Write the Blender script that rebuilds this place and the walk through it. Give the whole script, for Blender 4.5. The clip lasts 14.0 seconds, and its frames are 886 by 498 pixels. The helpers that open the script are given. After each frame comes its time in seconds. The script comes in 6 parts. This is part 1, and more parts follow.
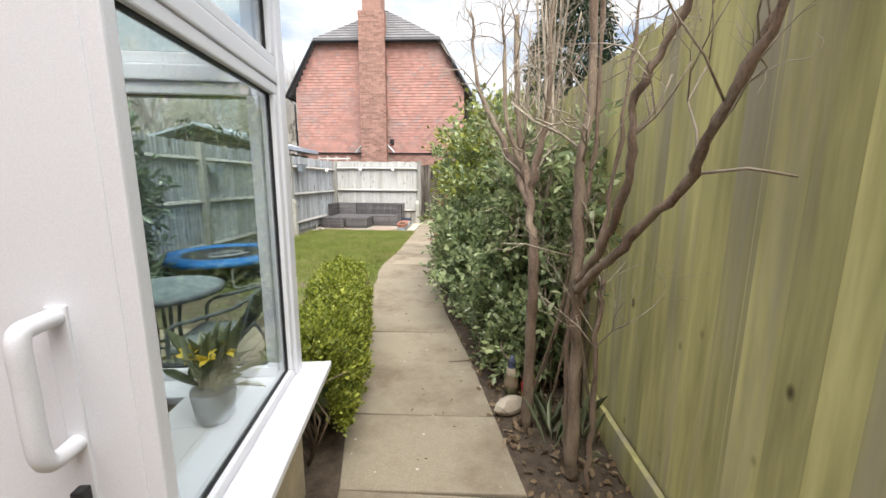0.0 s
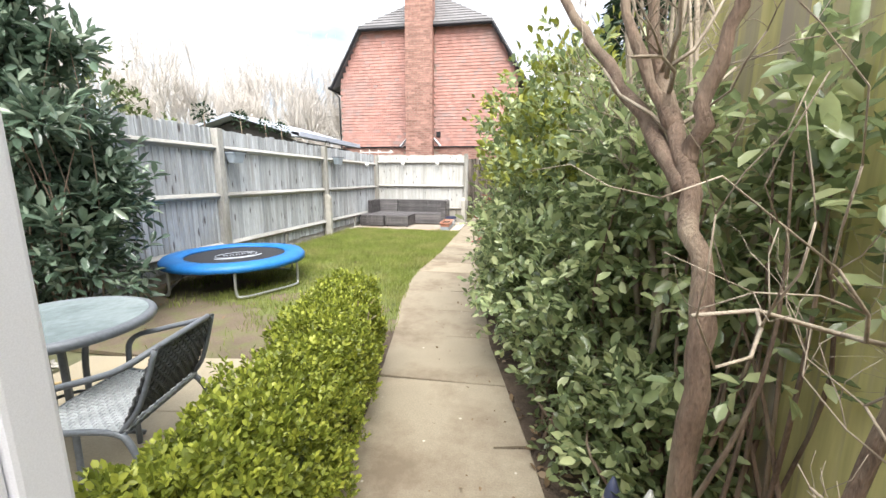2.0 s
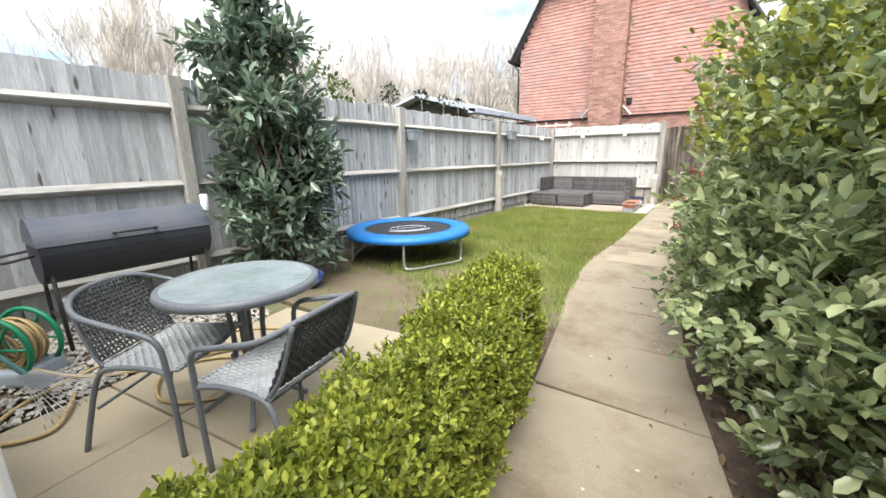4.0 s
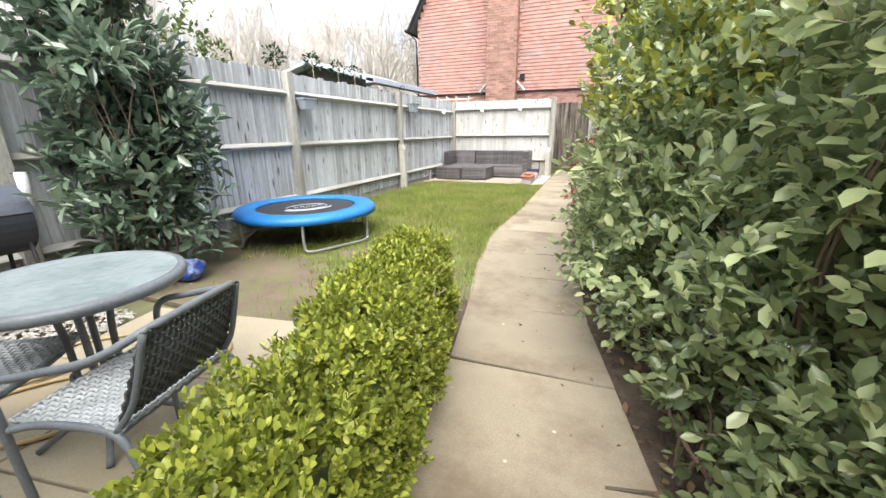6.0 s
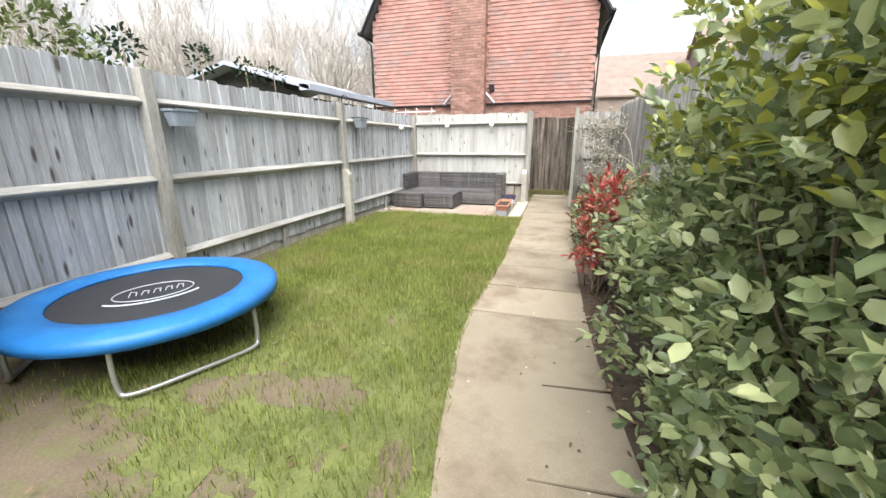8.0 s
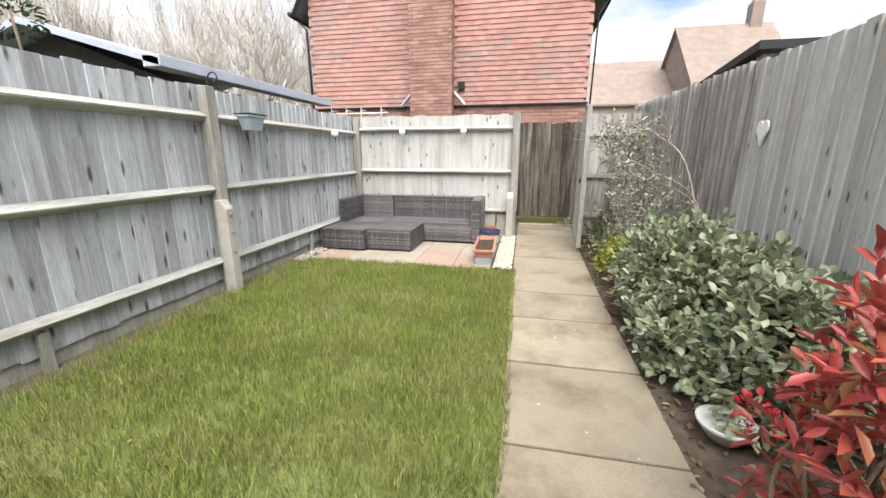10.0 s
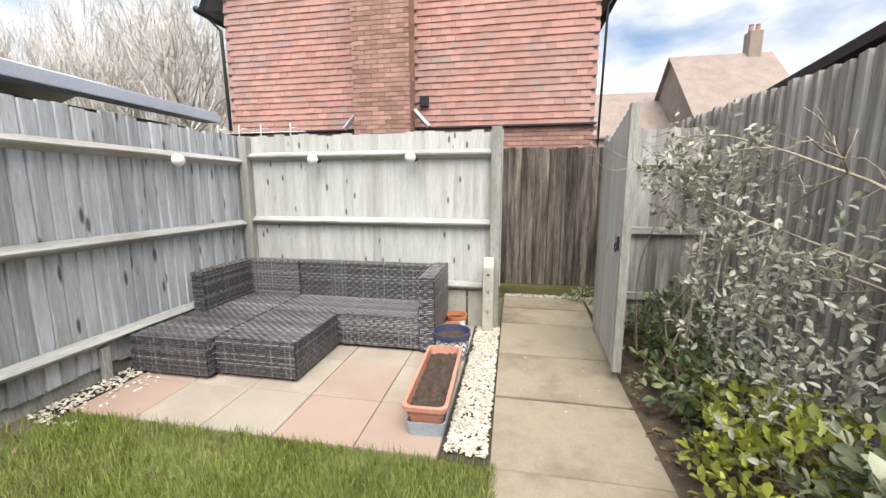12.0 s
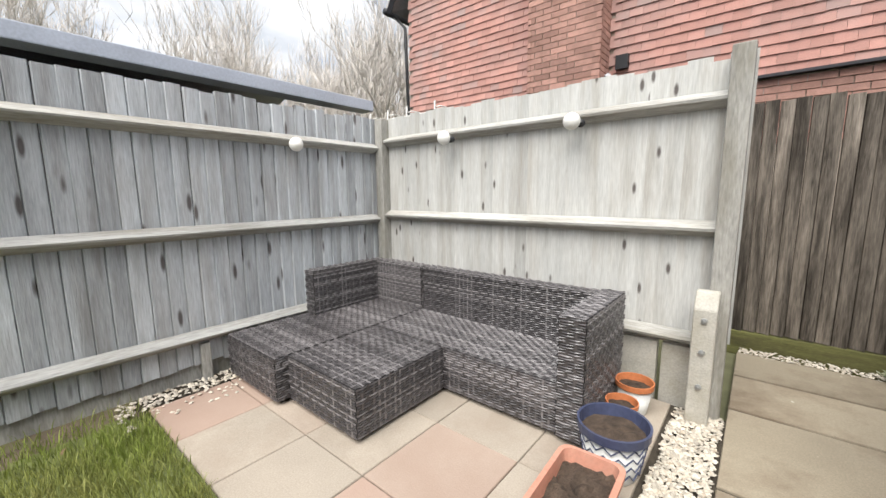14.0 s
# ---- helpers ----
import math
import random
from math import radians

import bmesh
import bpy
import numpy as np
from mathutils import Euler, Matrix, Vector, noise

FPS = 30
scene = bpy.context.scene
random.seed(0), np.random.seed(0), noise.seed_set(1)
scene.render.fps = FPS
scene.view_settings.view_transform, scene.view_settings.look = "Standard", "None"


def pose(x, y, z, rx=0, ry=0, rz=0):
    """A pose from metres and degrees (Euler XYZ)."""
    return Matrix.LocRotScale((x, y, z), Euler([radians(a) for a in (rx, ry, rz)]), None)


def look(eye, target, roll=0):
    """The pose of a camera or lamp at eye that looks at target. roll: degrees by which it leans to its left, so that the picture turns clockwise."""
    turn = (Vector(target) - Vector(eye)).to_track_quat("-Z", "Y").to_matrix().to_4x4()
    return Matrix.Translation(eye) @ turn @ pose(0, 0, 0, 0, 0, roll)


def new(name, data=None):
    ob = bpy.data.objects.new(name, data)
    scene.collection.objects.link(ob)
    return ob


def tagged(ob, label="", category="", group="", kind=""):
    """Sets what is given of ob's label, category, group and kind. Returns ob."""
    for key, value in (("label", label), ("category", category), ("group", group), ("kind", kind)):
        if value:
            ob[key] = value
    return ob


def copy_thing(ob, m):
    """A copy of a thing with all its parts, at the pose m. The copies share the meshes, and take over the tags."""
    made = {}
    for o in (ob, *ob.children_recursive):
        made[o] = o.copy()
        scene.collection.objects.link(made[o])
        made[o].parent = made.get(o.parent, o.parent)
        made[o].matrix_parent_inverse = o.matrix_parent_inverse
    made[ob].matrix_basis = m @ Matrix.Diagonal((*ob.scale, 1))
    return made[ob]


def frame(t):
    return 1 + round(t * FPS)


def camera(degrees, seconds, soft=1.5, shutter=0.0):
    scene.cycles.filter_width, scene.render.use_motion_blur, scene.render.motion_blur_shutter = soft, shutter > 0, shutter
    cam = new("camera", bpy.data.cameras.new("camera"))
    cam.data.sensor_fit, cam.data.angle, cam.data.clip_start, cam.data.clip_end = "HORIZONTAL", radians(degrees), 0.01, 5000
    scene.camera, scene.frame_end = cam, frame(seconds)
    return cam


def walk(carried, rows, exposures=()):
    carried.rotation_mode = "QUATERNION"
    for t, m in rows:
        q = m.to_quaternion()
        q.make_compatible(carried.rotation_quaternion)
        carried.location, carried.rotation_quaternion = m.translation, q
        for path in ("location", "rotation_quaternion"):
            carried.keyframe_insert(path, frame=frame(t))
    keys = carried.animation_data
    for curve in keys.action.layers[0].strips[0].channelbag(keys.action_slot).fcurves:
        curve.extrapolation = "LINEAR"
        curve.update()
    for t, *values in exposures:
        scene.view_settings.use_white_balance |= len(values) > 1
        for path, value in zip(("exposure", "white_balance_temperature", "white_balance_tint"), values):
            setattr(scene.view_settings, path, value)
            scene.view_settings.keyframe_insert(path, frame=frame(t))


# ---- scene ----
cam = camera(98.2, 14.0)
PATH = [
    (0, (0.347, -0.838, 1.44), (0.243, 1.128, 1.087), 0.4),
    (0.5, (0.398, -0.698, 1.416), (0.38, 1.27, 1.062), 0.9),
    (1, (0.438, -0.405, 1.396), (0.438, 1.563, 1.04), 1.1),
    (1.5, (0.388, -0.095, 1.382), (0.282, 1.869, 1.023), 1.0),
    (2, (0.297, 0.305, 1.334), (-0.054, 2.241, 0.971), 0.4),
    (2.5, (0.18, 0.549, 1.341), (-0.607, 2.353, 0.983), 0.0),
    (5, (0.193, 0.719, 1.225), (-0.967, 2.27, 0.723), -1.2),
    (5.5, (0.204, 0.658, 1.217), (-0.673, 2.364, 0.65), -1.0),
    (6, (0.114, 0.857, 1.214), (-0.596, 2.632, 0.629), -0.7),
    (6.5, (-0.024, 1.158, 1.229), (-0.697, 2.949, 0.645), -0.6),
    (7, (-0.221, 1.571, 1.294), (-0.872, 3.369, 0.707), -0.5),
    (7.5, (-0.295, 2.047, 1.314), (-0.906, 3.86, 0.731), -0.6),
    (8, (-0.384, 2.65, 1.383), (-0.943, 4.494, 0.847), -0.3),
    (8.2, (-0.432, 2.92, 1.389), (-0.982, 4.772, 0.872), -0.3),
    (10.5, (-0.99, 6.009, 1.403), (-1.374, 7.917, 0.944), 0.0),
    (11, (-0.959, 6.739, 1.41), (-1.345, 8.663, 1.026), -0.1),
    (11.5, (-0.959, 7.364, 1.441), (-1.326, 9.302, 1.106), -0.0),
    (12, (-0.954, 8.046, 1.454), (-1.313, 9.988, 1.141), 0.0),
    (12.5, (-0.964, 8.643, 1.426), (-1.312, 10.589, 1.119), 0.0),
    (13, (-1.058, 9.111, 1.396), (-1.613, 11.01, 1.101), -0.1),
    (13.5, (-1.036, 9.299, 1.334), (-1.986, 11.036, 1.049), -0.5),
    (14, (-1.003, 9.372, 1.312), (-2.266, 10.896, 1.02), -0.5),
]
walk(cam, [(t, look(eye, target, roll)) for t, eye, target, roll in PATH],
     exposures=[(0.0, 1.28), (0.5, 1.4), (2.0, 1.65), (2.7, 1.65), (5.0, 1.5), (5.6, 1.62), (7.0, 1.68), (8.0, 1.45), (8.2, 1.42), (10.5, 1.25), (12.0, 1.16), (13.0, 1.13), (14.0, 1.06)])

# ---- world and sun: bright, thinly clouded sky ----
world = bpy.data.worlds.new("sky")
scene.world = world
world.use_nodes = True
wn, wl = world.node_tree.nodes, world.node_tree.links
wn.clear()
w_out = wn.new("ShaderNodeOutputWorld")
w_bg = wn.new("ShaderNodeBackground")
w_sky = wn.new("ShaderNodeTexSky")
w_sky.sky_type = "NISHITA"
w_sky.sun_disc = False
SUN_EL, SUN_AZ = 58.0, 163.0
w_sky.sun_elevation, w_sky.sun_rotation = radians(SUN_EL), radians(SUN_AZ)
w_co = wn.new("ShaderNodeTexCoord")
w_map = wn.new("ShaderNodeMapping")
w_map.inputs["Scale"].default_value = (1.6, 1.6, 4.0)
w_noise = wn.new("ShaderNodeTexNoise")
w_noise.inputs["Scale"].default_value = 2.2
w_noise.inputs["Detail"].default_value = 6
w_ramp = wn.new("ShaderNodeValToRGB")
w_ramp.color_ramp.elements[0].position, w_ramp.color_ramp.elements[1].position = 0.30, 0.50
w_gain = wn.new("ShaderNodeMixRGB")
w_gain.blend_type = "MULTIPLY"
w_gain.inputs["Fac"].default_value = 1.0
w_gain.inputs[2].default_value = (0.13, 0.13, 0.13, 1)
w_mix = wn.new("ShaderNodeMixRGB")
w_mix.inputs[2].default_value = (0.93, 0.95, 1.0, 1)
wl.new(w_co.outputs["Generated"], w_map.inputs["Vector"])
wl.new(w_map.outputs["Vector"], w_noise.inputs["Vector"])
wl.new(w_noise.outputs["Fac"], w_ramp.inputs["Fac"])
wl.new(w_sky.outputs["Color"], w_gain.inputs[1])
wl.new(w_ramp.outputs["Color"], w_mix.inputs["Fac"])
wl.new(w_gain.outputs["Color"], w_mix.inputs[1])
w_noise2 = wn.new("ShaderNodeTexNoise")
w_noise2.inputs["Scale"].default_value, w_noise2.inputs["Detail"].default_value = 3.4, 7
w_ramp2 = wn.new("ShaderNodeValToRGB")
w_ramp2.color_ramp.elements[0].color, w_ramp2.color_ramp.elements[1].color = (0.54, 0.58, 0.64, 1), (0.84, 0.85, 0.88, 1)
w_ramp2.color_ramp.elements[0].position, w_ramp2.color_ramp.elements[1].position = 0.34, 0.62
wl.new(w_map.outputs["Vector"], w_noise2.inputs["Vector"])
wl.new(w_noise2.outputs["Fac"], w_ramp2.inputs["Fac"])
wl.new(w_ramp2.outputs["Color"], w_mix.inputs[2])
wl.new(w_mix.outputs["Color"], w_bg.inputs["Color"])
w_bg.inputs["Strength"].default_value = 0.66
wl.new(w_bg.outputs["Background"], w_out.inputs["Surface"])

sun = new("sun", bpy.data.lights.new("sun", "SUN"))
sun.data.energy, sun.data.angle, sun.data.color = 3.05, radians(55), (1.0, 0.97, 0.92)
az = radians(SUN_AZ)
sun_dir = Vector((math.sin(az) * math.cos(radians(SUN_EL)), math.cos(az) * math.cos(radians(SUN_EL)), math.sin(radians(SUN_EL))))
sun.matrix_world = look(sun_dir * 30, (0, 0, 0))


# ---- materials ----
def ramp_between(nt, fac, c1, c2, p1=0.3, p2=0.7):
    r = nt.nodes.new("ShaderNodeValToRGB")
    r.color_ramp.elements[0].color, r.color_ramp.elements[1].color = (*c1, 1), (*c2, 1)
    r.color_ramp.elements[0].position, r.color_ramp.elements[1].position = p1, p2
    nt.links.new(fac, r.inputs["Fac"])
    return r.outputs["Color"]


def mixed(nt, fac, a, b, blend="MIX"):
    m = nt.nodes.new("ShaderNodeMixRGB")
    m.blend_type = blend
    for sock, v in ((m.inputs["Fac"], fac), (m.inputs[1], a), (m.inputs[2], b)):
        if isinstance(v, (int, float)):
            sock.default_value = v
        elif isinstance(v, tuple):
            sock.default_value = (*v, 1)
        else:
            nt.links.new(v, sock)
    return m.outputs["Color"]


def noise_fac(nt, vec, scale, detail=4, stretch=(1, 1, 1), rough=0.55):
    mp = nt.nodes.new("ShaderNodeMapping")
    mp.inputs["Scale"].default_value = stretch
    nt.links.new(vec, mp.inputs["Vector"])
    n = nt.nodes.new("ShaderNodeTexNoise")
    n.inputs["Scale"].default_value, n.inputs["Detail"].default_value, n.inputs["Roughness"].default_value = scale, detail, rough
    nt.links.new(mp.outputs["Vector"], n.inputs["Vector"])
    return n.outputs["Fac"]


def shade(c, f):
    return tuple(min(1.0, v * f) for v in c)


MATS = {}


def mat(name, base, rough=0.8, dark=0.6, light=1.3, scale=5.0, fine=60.0, bump=0.25, metal=0.0, stretch=(1, 1, 1),
        stain=None, stain_scale=2.0, stain_amt=0.5, piece=0.0, island=0.0, spots=None, spec=0.4, world_space=False, through_light=0.0,
        hue=None):
    """A procedural surface: broad and fine variation of one base colour, stains of their own, bump, piece to piece change."""
    m = bpy.data.materials.new(name)
    m.use_nodes = True
    nt = m.node_tree
    b = nt.nodes["Principled BSDF"]
    tc = nt.nodes.new("ShaderNodeTexCoord")
    info = nt.nodes.new("ShaderNodeObjectInfo")
    geo = nt.nodes.new("ShaderNodeNewGeometry")
    if world_space:
        vec = geo.outputs["Position"]
    else:
        add = nt.nodes.new("ShaderNodeVectorMath")
        add.operation = "ADD"
        sc = nt.nodes.new("ShaderNodeMath")
        sc.operation = "MULTIPLY"
        sc.inputs[1].default_value = 37.0
        nt.links.new(info.outputs["Random"], sc.inputs[0])
        nt.links.new(tc.outputs["Object"], add.inputs[0])
        nt.links.new(sc.outputs[0], add.inputs[1])
        vec = add.outputs[0]
    broad = noise_fac(nt, vec, scale, 5, stretch)
    col = ramp_between(nt, broad, shade(base, dark), shade(base, light), 0.28, 0.72)
    fn = noise_fac(nt, vec, fine, 3, stretch)
    col = mixed(nt, 0.35, col, ramp_between(nt, fn, shade(base, dark * 0.8), shade(base, light * 1.1), 0.3, 0.7))
    if stain:
        sf = ramp_between(nt, noise_fac(nt, vec, stain_scale, 6, stretch, 0.65), (0, 0, 0), (stain_amt,) * 3, 0.45, 0.66)
        col = mixed(nt, sf, col, stain)
    if spots:
        v = nt.nodes.new("ShaderNodeTexVoronoi")
        v.inputs["Scale"].default_value = spots[1]
        mp = nt.nodes.new("ShaderNodeMapping")
        mp.inputs["Scale"].default_value = spots[3]
        nt.links.new(vec, mp.inputs["Vector"])
        nt.links.new(mp.outputs["Vector"], v.inputs["Vector"])
        col = mixed(nt, ramp_between(nt, v.outputs["Distance"], (0.85,) * 3, (0, 0, 0), spots[2] * 0.5, spots[2]), col, spots[0])
    if piece:
        rnd = info.outputs["Random"]
        col = mixed(nt, 1.0, col, ramp_between(nt, rnd, (1 - piece,) * 3, (1 + piece * 0.6,) * 3, 0, 1), "MULTIPLY")
        if hue:
            fr = nt.nodes.new("ShaderNodeMath")
            fr.operation = "FRACT"
            ml = nt.nodes.new("ShaderNodeMath")
            ml.operation = "MULTIPLY"
            ml.inputs[1].default_value = 7.31
            nt.links.new(rnd, ml.inputs[0])
            nt.links.new(ml.outputs[0], fr.inputs[0])
            col = mixed(nt, ramp_between(nt, fr.outputs[0], (0, 0, 0), (hue[1],) * 3, hue[2], 1.0), col, hue[0])
    if island:
        ri = geo.outputs["Random Per Island"]
        col = mixed(nt, 1.0, col, ramp_between(nt, ri, (1 - island,) * 3, (1 + island,) * 3, 0, 1), "MULTIPLY")
        if hue:
            col = mixed(nt, ramp_between(nt, ri, (0, 0, 0), (hue[1],) * 3, hue[2], 1.0), col, hue[0])
    nt.links.new(col, b.inputs["Base Color"])
    b.inputs["Roughness"].default_value, b.inputs["Metallic"].default_value = rough, metal
    b.inputs["Specular IOR Level"].default_value = spec
    if bump:
        bp = nt.nodes.new("ShaderNodeBump")
        bp.inputs["Strength"].default_value, bp.inputs["Distance"].default_value = bump, 0.01
        nt.links.new(fn, bp.inputs["Height"])
        nt.links.new(bp.outputs["Normal"], b.inputs["Normal"])
    if through_light:
        out = nt.nodes["Material Output"]
        tr = nt.nodes.new("ShaderNodeBsdfTranslucent")
        nt.links.new(col, tr.inputs["Color"])
        mx = nt.nodes.new("ShaderNodeMixShader")
        mx.inputs["Fac"].default_value = through_light
        nt.links.new(b.outputs[0], mx.inputs[1])
        nt.links.new(tr.outputs[0], mx.inputs[2])
        nt.links.new(mx.outputs[0], out.inputs["Surface"])
    MATS[name] = m
    return m


WOODY = (9, 9, 0.8)
board_grey = mat("weathered_grey_board", (0.53, 0.555, 0.58), 0.85, 0.66, 1.18, 1.6, 14, 0.4, stretch=WOODY, stain=(0.16, 0.13, 0.10), stain_scale=1.1,
                 stain_amt=0.4, piece=0.22, spots=((0.055, 0.04, 0.035), 3.4, 0.20, (3.0, 3.0, 0.75)), spec=0.2)
board_pale = mat("weathered_pale_board", (0.53, 0.53, 0.51), 0.85, 0.78, 1.15, 1.6, 14, 0.4, stretch=WOODY, stain=(0.26, 0.21, 0.15), stain_scale=1.1,
                 stain_amt=0.35, piece=0.14, spots=((0.055, 0.04, 0.035), 3.6, 0.17, (3.0, 3.0, 1.0)), spec=0.2)
# besides weathering, the strong dark streaks stand in for shadows along board ridges
board_brown = mat("weathered_brown_board", (0.125, 0.108, 0.09), 0.9, 0.15, 2.6, 2.2, 14, 0.5, stretch=WOODY, stain=(0.03, 0.025, 0.02),
                  stain_scale=1.3, stain_amt=0.9, piece=0.4, spec=0.2)
board_mossy = mat("mossy_gravel_board", (0.13, 0.13, 0.05), 0.9, 0.5, 1.5, 3, 30, 0.4, stretch=(1, 6, 6), stain=(0.06, 0.05, 0.03), stain_scale=2, spec=0.2)
board_right = mat("silvered_board", (0.42, 0.405, 0.385), 0.9, 0.55, 1.35, 1.2, 10, 0.4, stretch=WOODY, stain=(0.14, 0.12, 0.10),
                  stain_scale=1.0, stain_amt=0.75, piece=0.28, spec=0.2)
board_algae = mat("algae_green_board", (0.60, 0.56, 0.25), 0.9, 0.5, 1.3, 0.7, 4.5, 0.3, stretch=(5, 5, 0.45), stain=(0.42, 0.37, 0.30),
                  stain_scale=0.55, stain_amt=1.0, piece=0.12, spots=((0.05, 0.035, 0.02), 1.6, 0.10, (3.0, 3.0, 1.8)), spec=0.2)
timber = mat("grey_timber", (0.40, 0.39, 0.36), 0.85, 0.6, 1.25, 2.0, 16, 0.4, stretch=(6, 6, 1), stain=(0.2, 0.18, 0.13), stain_scale=1.2, piece=0.12, spec=0.2)
rail_wood = mat("grey_rail_timber", (0.46, 0.455, 0.435), 0.85, 0.6, 1.2, 2.0, 16, 0.4, stretch=(7, 0.8, 7), stain=(0.2, 0.17, 0.12), stain_scale=1.2, piece=0.1, spec=0.2)
rail_wood_x = mat("pale_rail_timber", (0.47, 0.465, 0.44), 0.85, 0.6, 1.2, 2.0, 16, 0.4, stretch=(0.8, 7, 7), stain=(0.2, 0.17, 0.12), stain_scale=1.2, piece=0.1, spec=0.2)
concrete = mat("concrete", (0.48, 0.46, 0.41), 0.9, 0.75, 1.15, 6, 90, 0.3, stain=(0.3, 0.27, 0.2), stain_scale=4)
slab_buff = mat("buff_paving", (0.35, 0.30, 0.222), 0.9, 0.76, 1.16, 1.7, 120, 0.25, stain=(0.17, 0.13, 0.09), stain_scale=1.7, stain_amt=0.85, piece=0.16,
                spots=((0.62, 0.57, 0.47), 7.0, 0.07, (1, 1, 1)))
slab_patio = mat("dining_paving", (0.345, 0.30, 0.22), 0.9, 0.85, 1.1, 2.0, 120, 0.2, stain=(0.38, 0.31, 0.2), stain_scale=1.8, stain_amt=0.5, piece=0.12)
slab_mixed = mat("patio_paving", (0.37, 0.32, 0.262), 0.88, 0.8, 1.14, 2.0, 120, 0.2, stain=(0.26, 0.205, 0.16), stain_scale=1.5, stain_amt=0.6, piece=0.10,
                 hue=((0.36, 0.24, 0.19), 0.8, 0.55))
joint_sand = mat("joint_sand", (0.055, 0.045, 0.033), 0.95, 0.6, 1.4, 20, 150, 0.4, world_space=True)
soil = mat("bed_soil", (0.075, 0.055, 0.04), 0.95, 0.5, 1.6, 9, 80, 0.8, world_space=True, stain=(0.17, 0.13, 0.09), stain_scale=14)
lawn_soil = mat("lawn_earth", (0.155, 0.12, 0.085), 0.95, 0.65, 1.25, 3, 60, 0.6, world_space=True, stain=(0.13, 0.15, 0.05), stain_scale=5, stain_amt=0.7)
turf_base = mat("turf_base", (0.135, 0.155, 0.05), 0.95, 0.5, 1.4, 4, 60, 0.6, world_space=True)
far_ground_m = mat("rough_ground", (0.13, 0.13, 0.07), 0.95, 0.6, 1.3, 0.4, 5, 0.3, world_space=True)
grass_m = mat("grass_blades", (0.215, 0.265, 0.055), 0.7, 0.6, 1.3, 2.2, 30, 0, world_space=True, island=0.4, hue=((0.42, 0.42, 0.16), 0.7, 0.8), through_light=0.25, stain=(0.30, 0.285, 0.105), stain_scale=1.3, stain_amt=0.75)
pvc = mat("white_pvc", (0.76, 0.77, 0.82), 0.35, 0.98, 1.01, 2, 420, 0.01, spec=0.5)
render_cream = mat("cream_render", (0.50, 0.43, 0.31), 0.9, 0.85, 1.1, 4, 90, 0.4, stain=(0.3, 0.25, 0.17), stain_scale=5)
brick_m = mat("orange_brick", (0.41, 0.235, 0.19), 0.9, 0.7, 1.25, 12, 120, 0.4, piece=0.3, hue=((0.15, 0.08, 0.06), 0.6, 0.7))
brick_join = mat("orange_brick_far", (0.41, 0.235, 0.19), 0.9, 0.7, 1.25, 12, 120, 0.3, island=0.3, hue=((0.15, 0.08, 0.06), 0.6, 0.7))
mortar_m = mat("mortar", (0.40, 0.34, 0.28), 0.95, 0.8, 1.1, 10, 120, 0.3)
tile_m = mat("clay_wall_tile", (0.46, 0.245, 0.205), 0.85, 0.82, 1.18, 1.3, 120, 0.25, piece=0.16, hue=((0.30, 0.235, 0.22), 0.8, 0.84), world_space=True, stain=(0.34, 0.25, 0.23), stain_scale=0.9, stain_amt=0.6)
tile_join = mat("clay_wall_tile_far", (0.46, 0.245, 0.205), 0.85, 0.82, 1.18, 1.3, 120, 0.25, island=0.14, hue=((0.30, 0.235, 0.22), 0.8, 0.86), world_space=True, stain=(0.34, 0.25, 0.23), stain_scale=0.9, stain_amt=0.6)
roof_tile = mat("slate_grey_roof", (0.20, 0.195, 0.20), 0.85, 0.7, 1.3, 3, 30, 0.3, island=0.25)
roof_brown = mat("brown_roof", (0.27, 0.215, 0.185), 0.9, 0.75, 1.2, 2, 20, 0.3, island=0.25)
fascia_dark = mat("dark_fascia", (0.025, 0.025, 0.03), 0.5, 0.8, 1.2, 5, 50, 0.05)
lead_flash = mat("lead_flashing", (0.5, 0.5, 0.52), 0.6, 0.8, 1.1, 8, 50, 0.1)
felt = mat("pale_roof_edge", (0.48, 0.52, 0.60), 0.7, 0.85, 1.1, 3, 50, 0.1)
shed_wood = mat("dark_shed_wood", (0.06, 0.055, 0.05), 0.85, 0.6, 1.4, 4, 30, 0.3)
# the paler strands carry shiny highlights in their colour
rattan_m = mat("dark_grey_rattan", (0.082, 0.075, 0.077), 0.3, 0.7, 1.3, 7, 40, 0.1, piece=0.2, island=0.5, hue=((0.25, 0.235, 0.235), 0.6, 0.55), spec=0.6)
rattan_core = mat("rattan_core", (0.022, 0.02, 0.02), 0.7, 0.8, 1.2, 10, 60, 0.1)
terracotta = mat("terracotta_plastic", (0.52, 0.235, 0.165), 0.6, 0.85, 1.12, 6, 60, 0.05, stain=(0.5, 0.33, 0.25), stain_scale=4)
orange_clay = mat("orange_clay", (0.55, 0.19, 0.075), 0.7, 0.85, 1.12, 8, 70, 0.1)
pale_glaze = mat("pale_glaze", (0.60, 0.60, 0.58), 0.4, 0.9, 1.05, 6, 50, 0.05)
navy_plastic = mat("navy_plastic", (0.055, 0.065, 0.12), 0.45, 0.8, 1.2, 6, 50, 0.03)
grey_plastic = mat("blue_grey_plastic", (0.33, 0.38, 0.43), 0.5, 0.85, 1.1, 6, 50, 0.03)
compost = mat("compost", (0.05, 0.035, 0.025), 0.95, 0.4, 2.2, 20, 120, 0.9, world_space=True)
pebble_m = mat("pale_pebbles", (0.56, 0.51, 0.43), 0.8, 0.8, 1.2, 6, 60, 0.2, island=0.35, hue=((0.30, 0.24, 0.17), 0.8, 0.75))
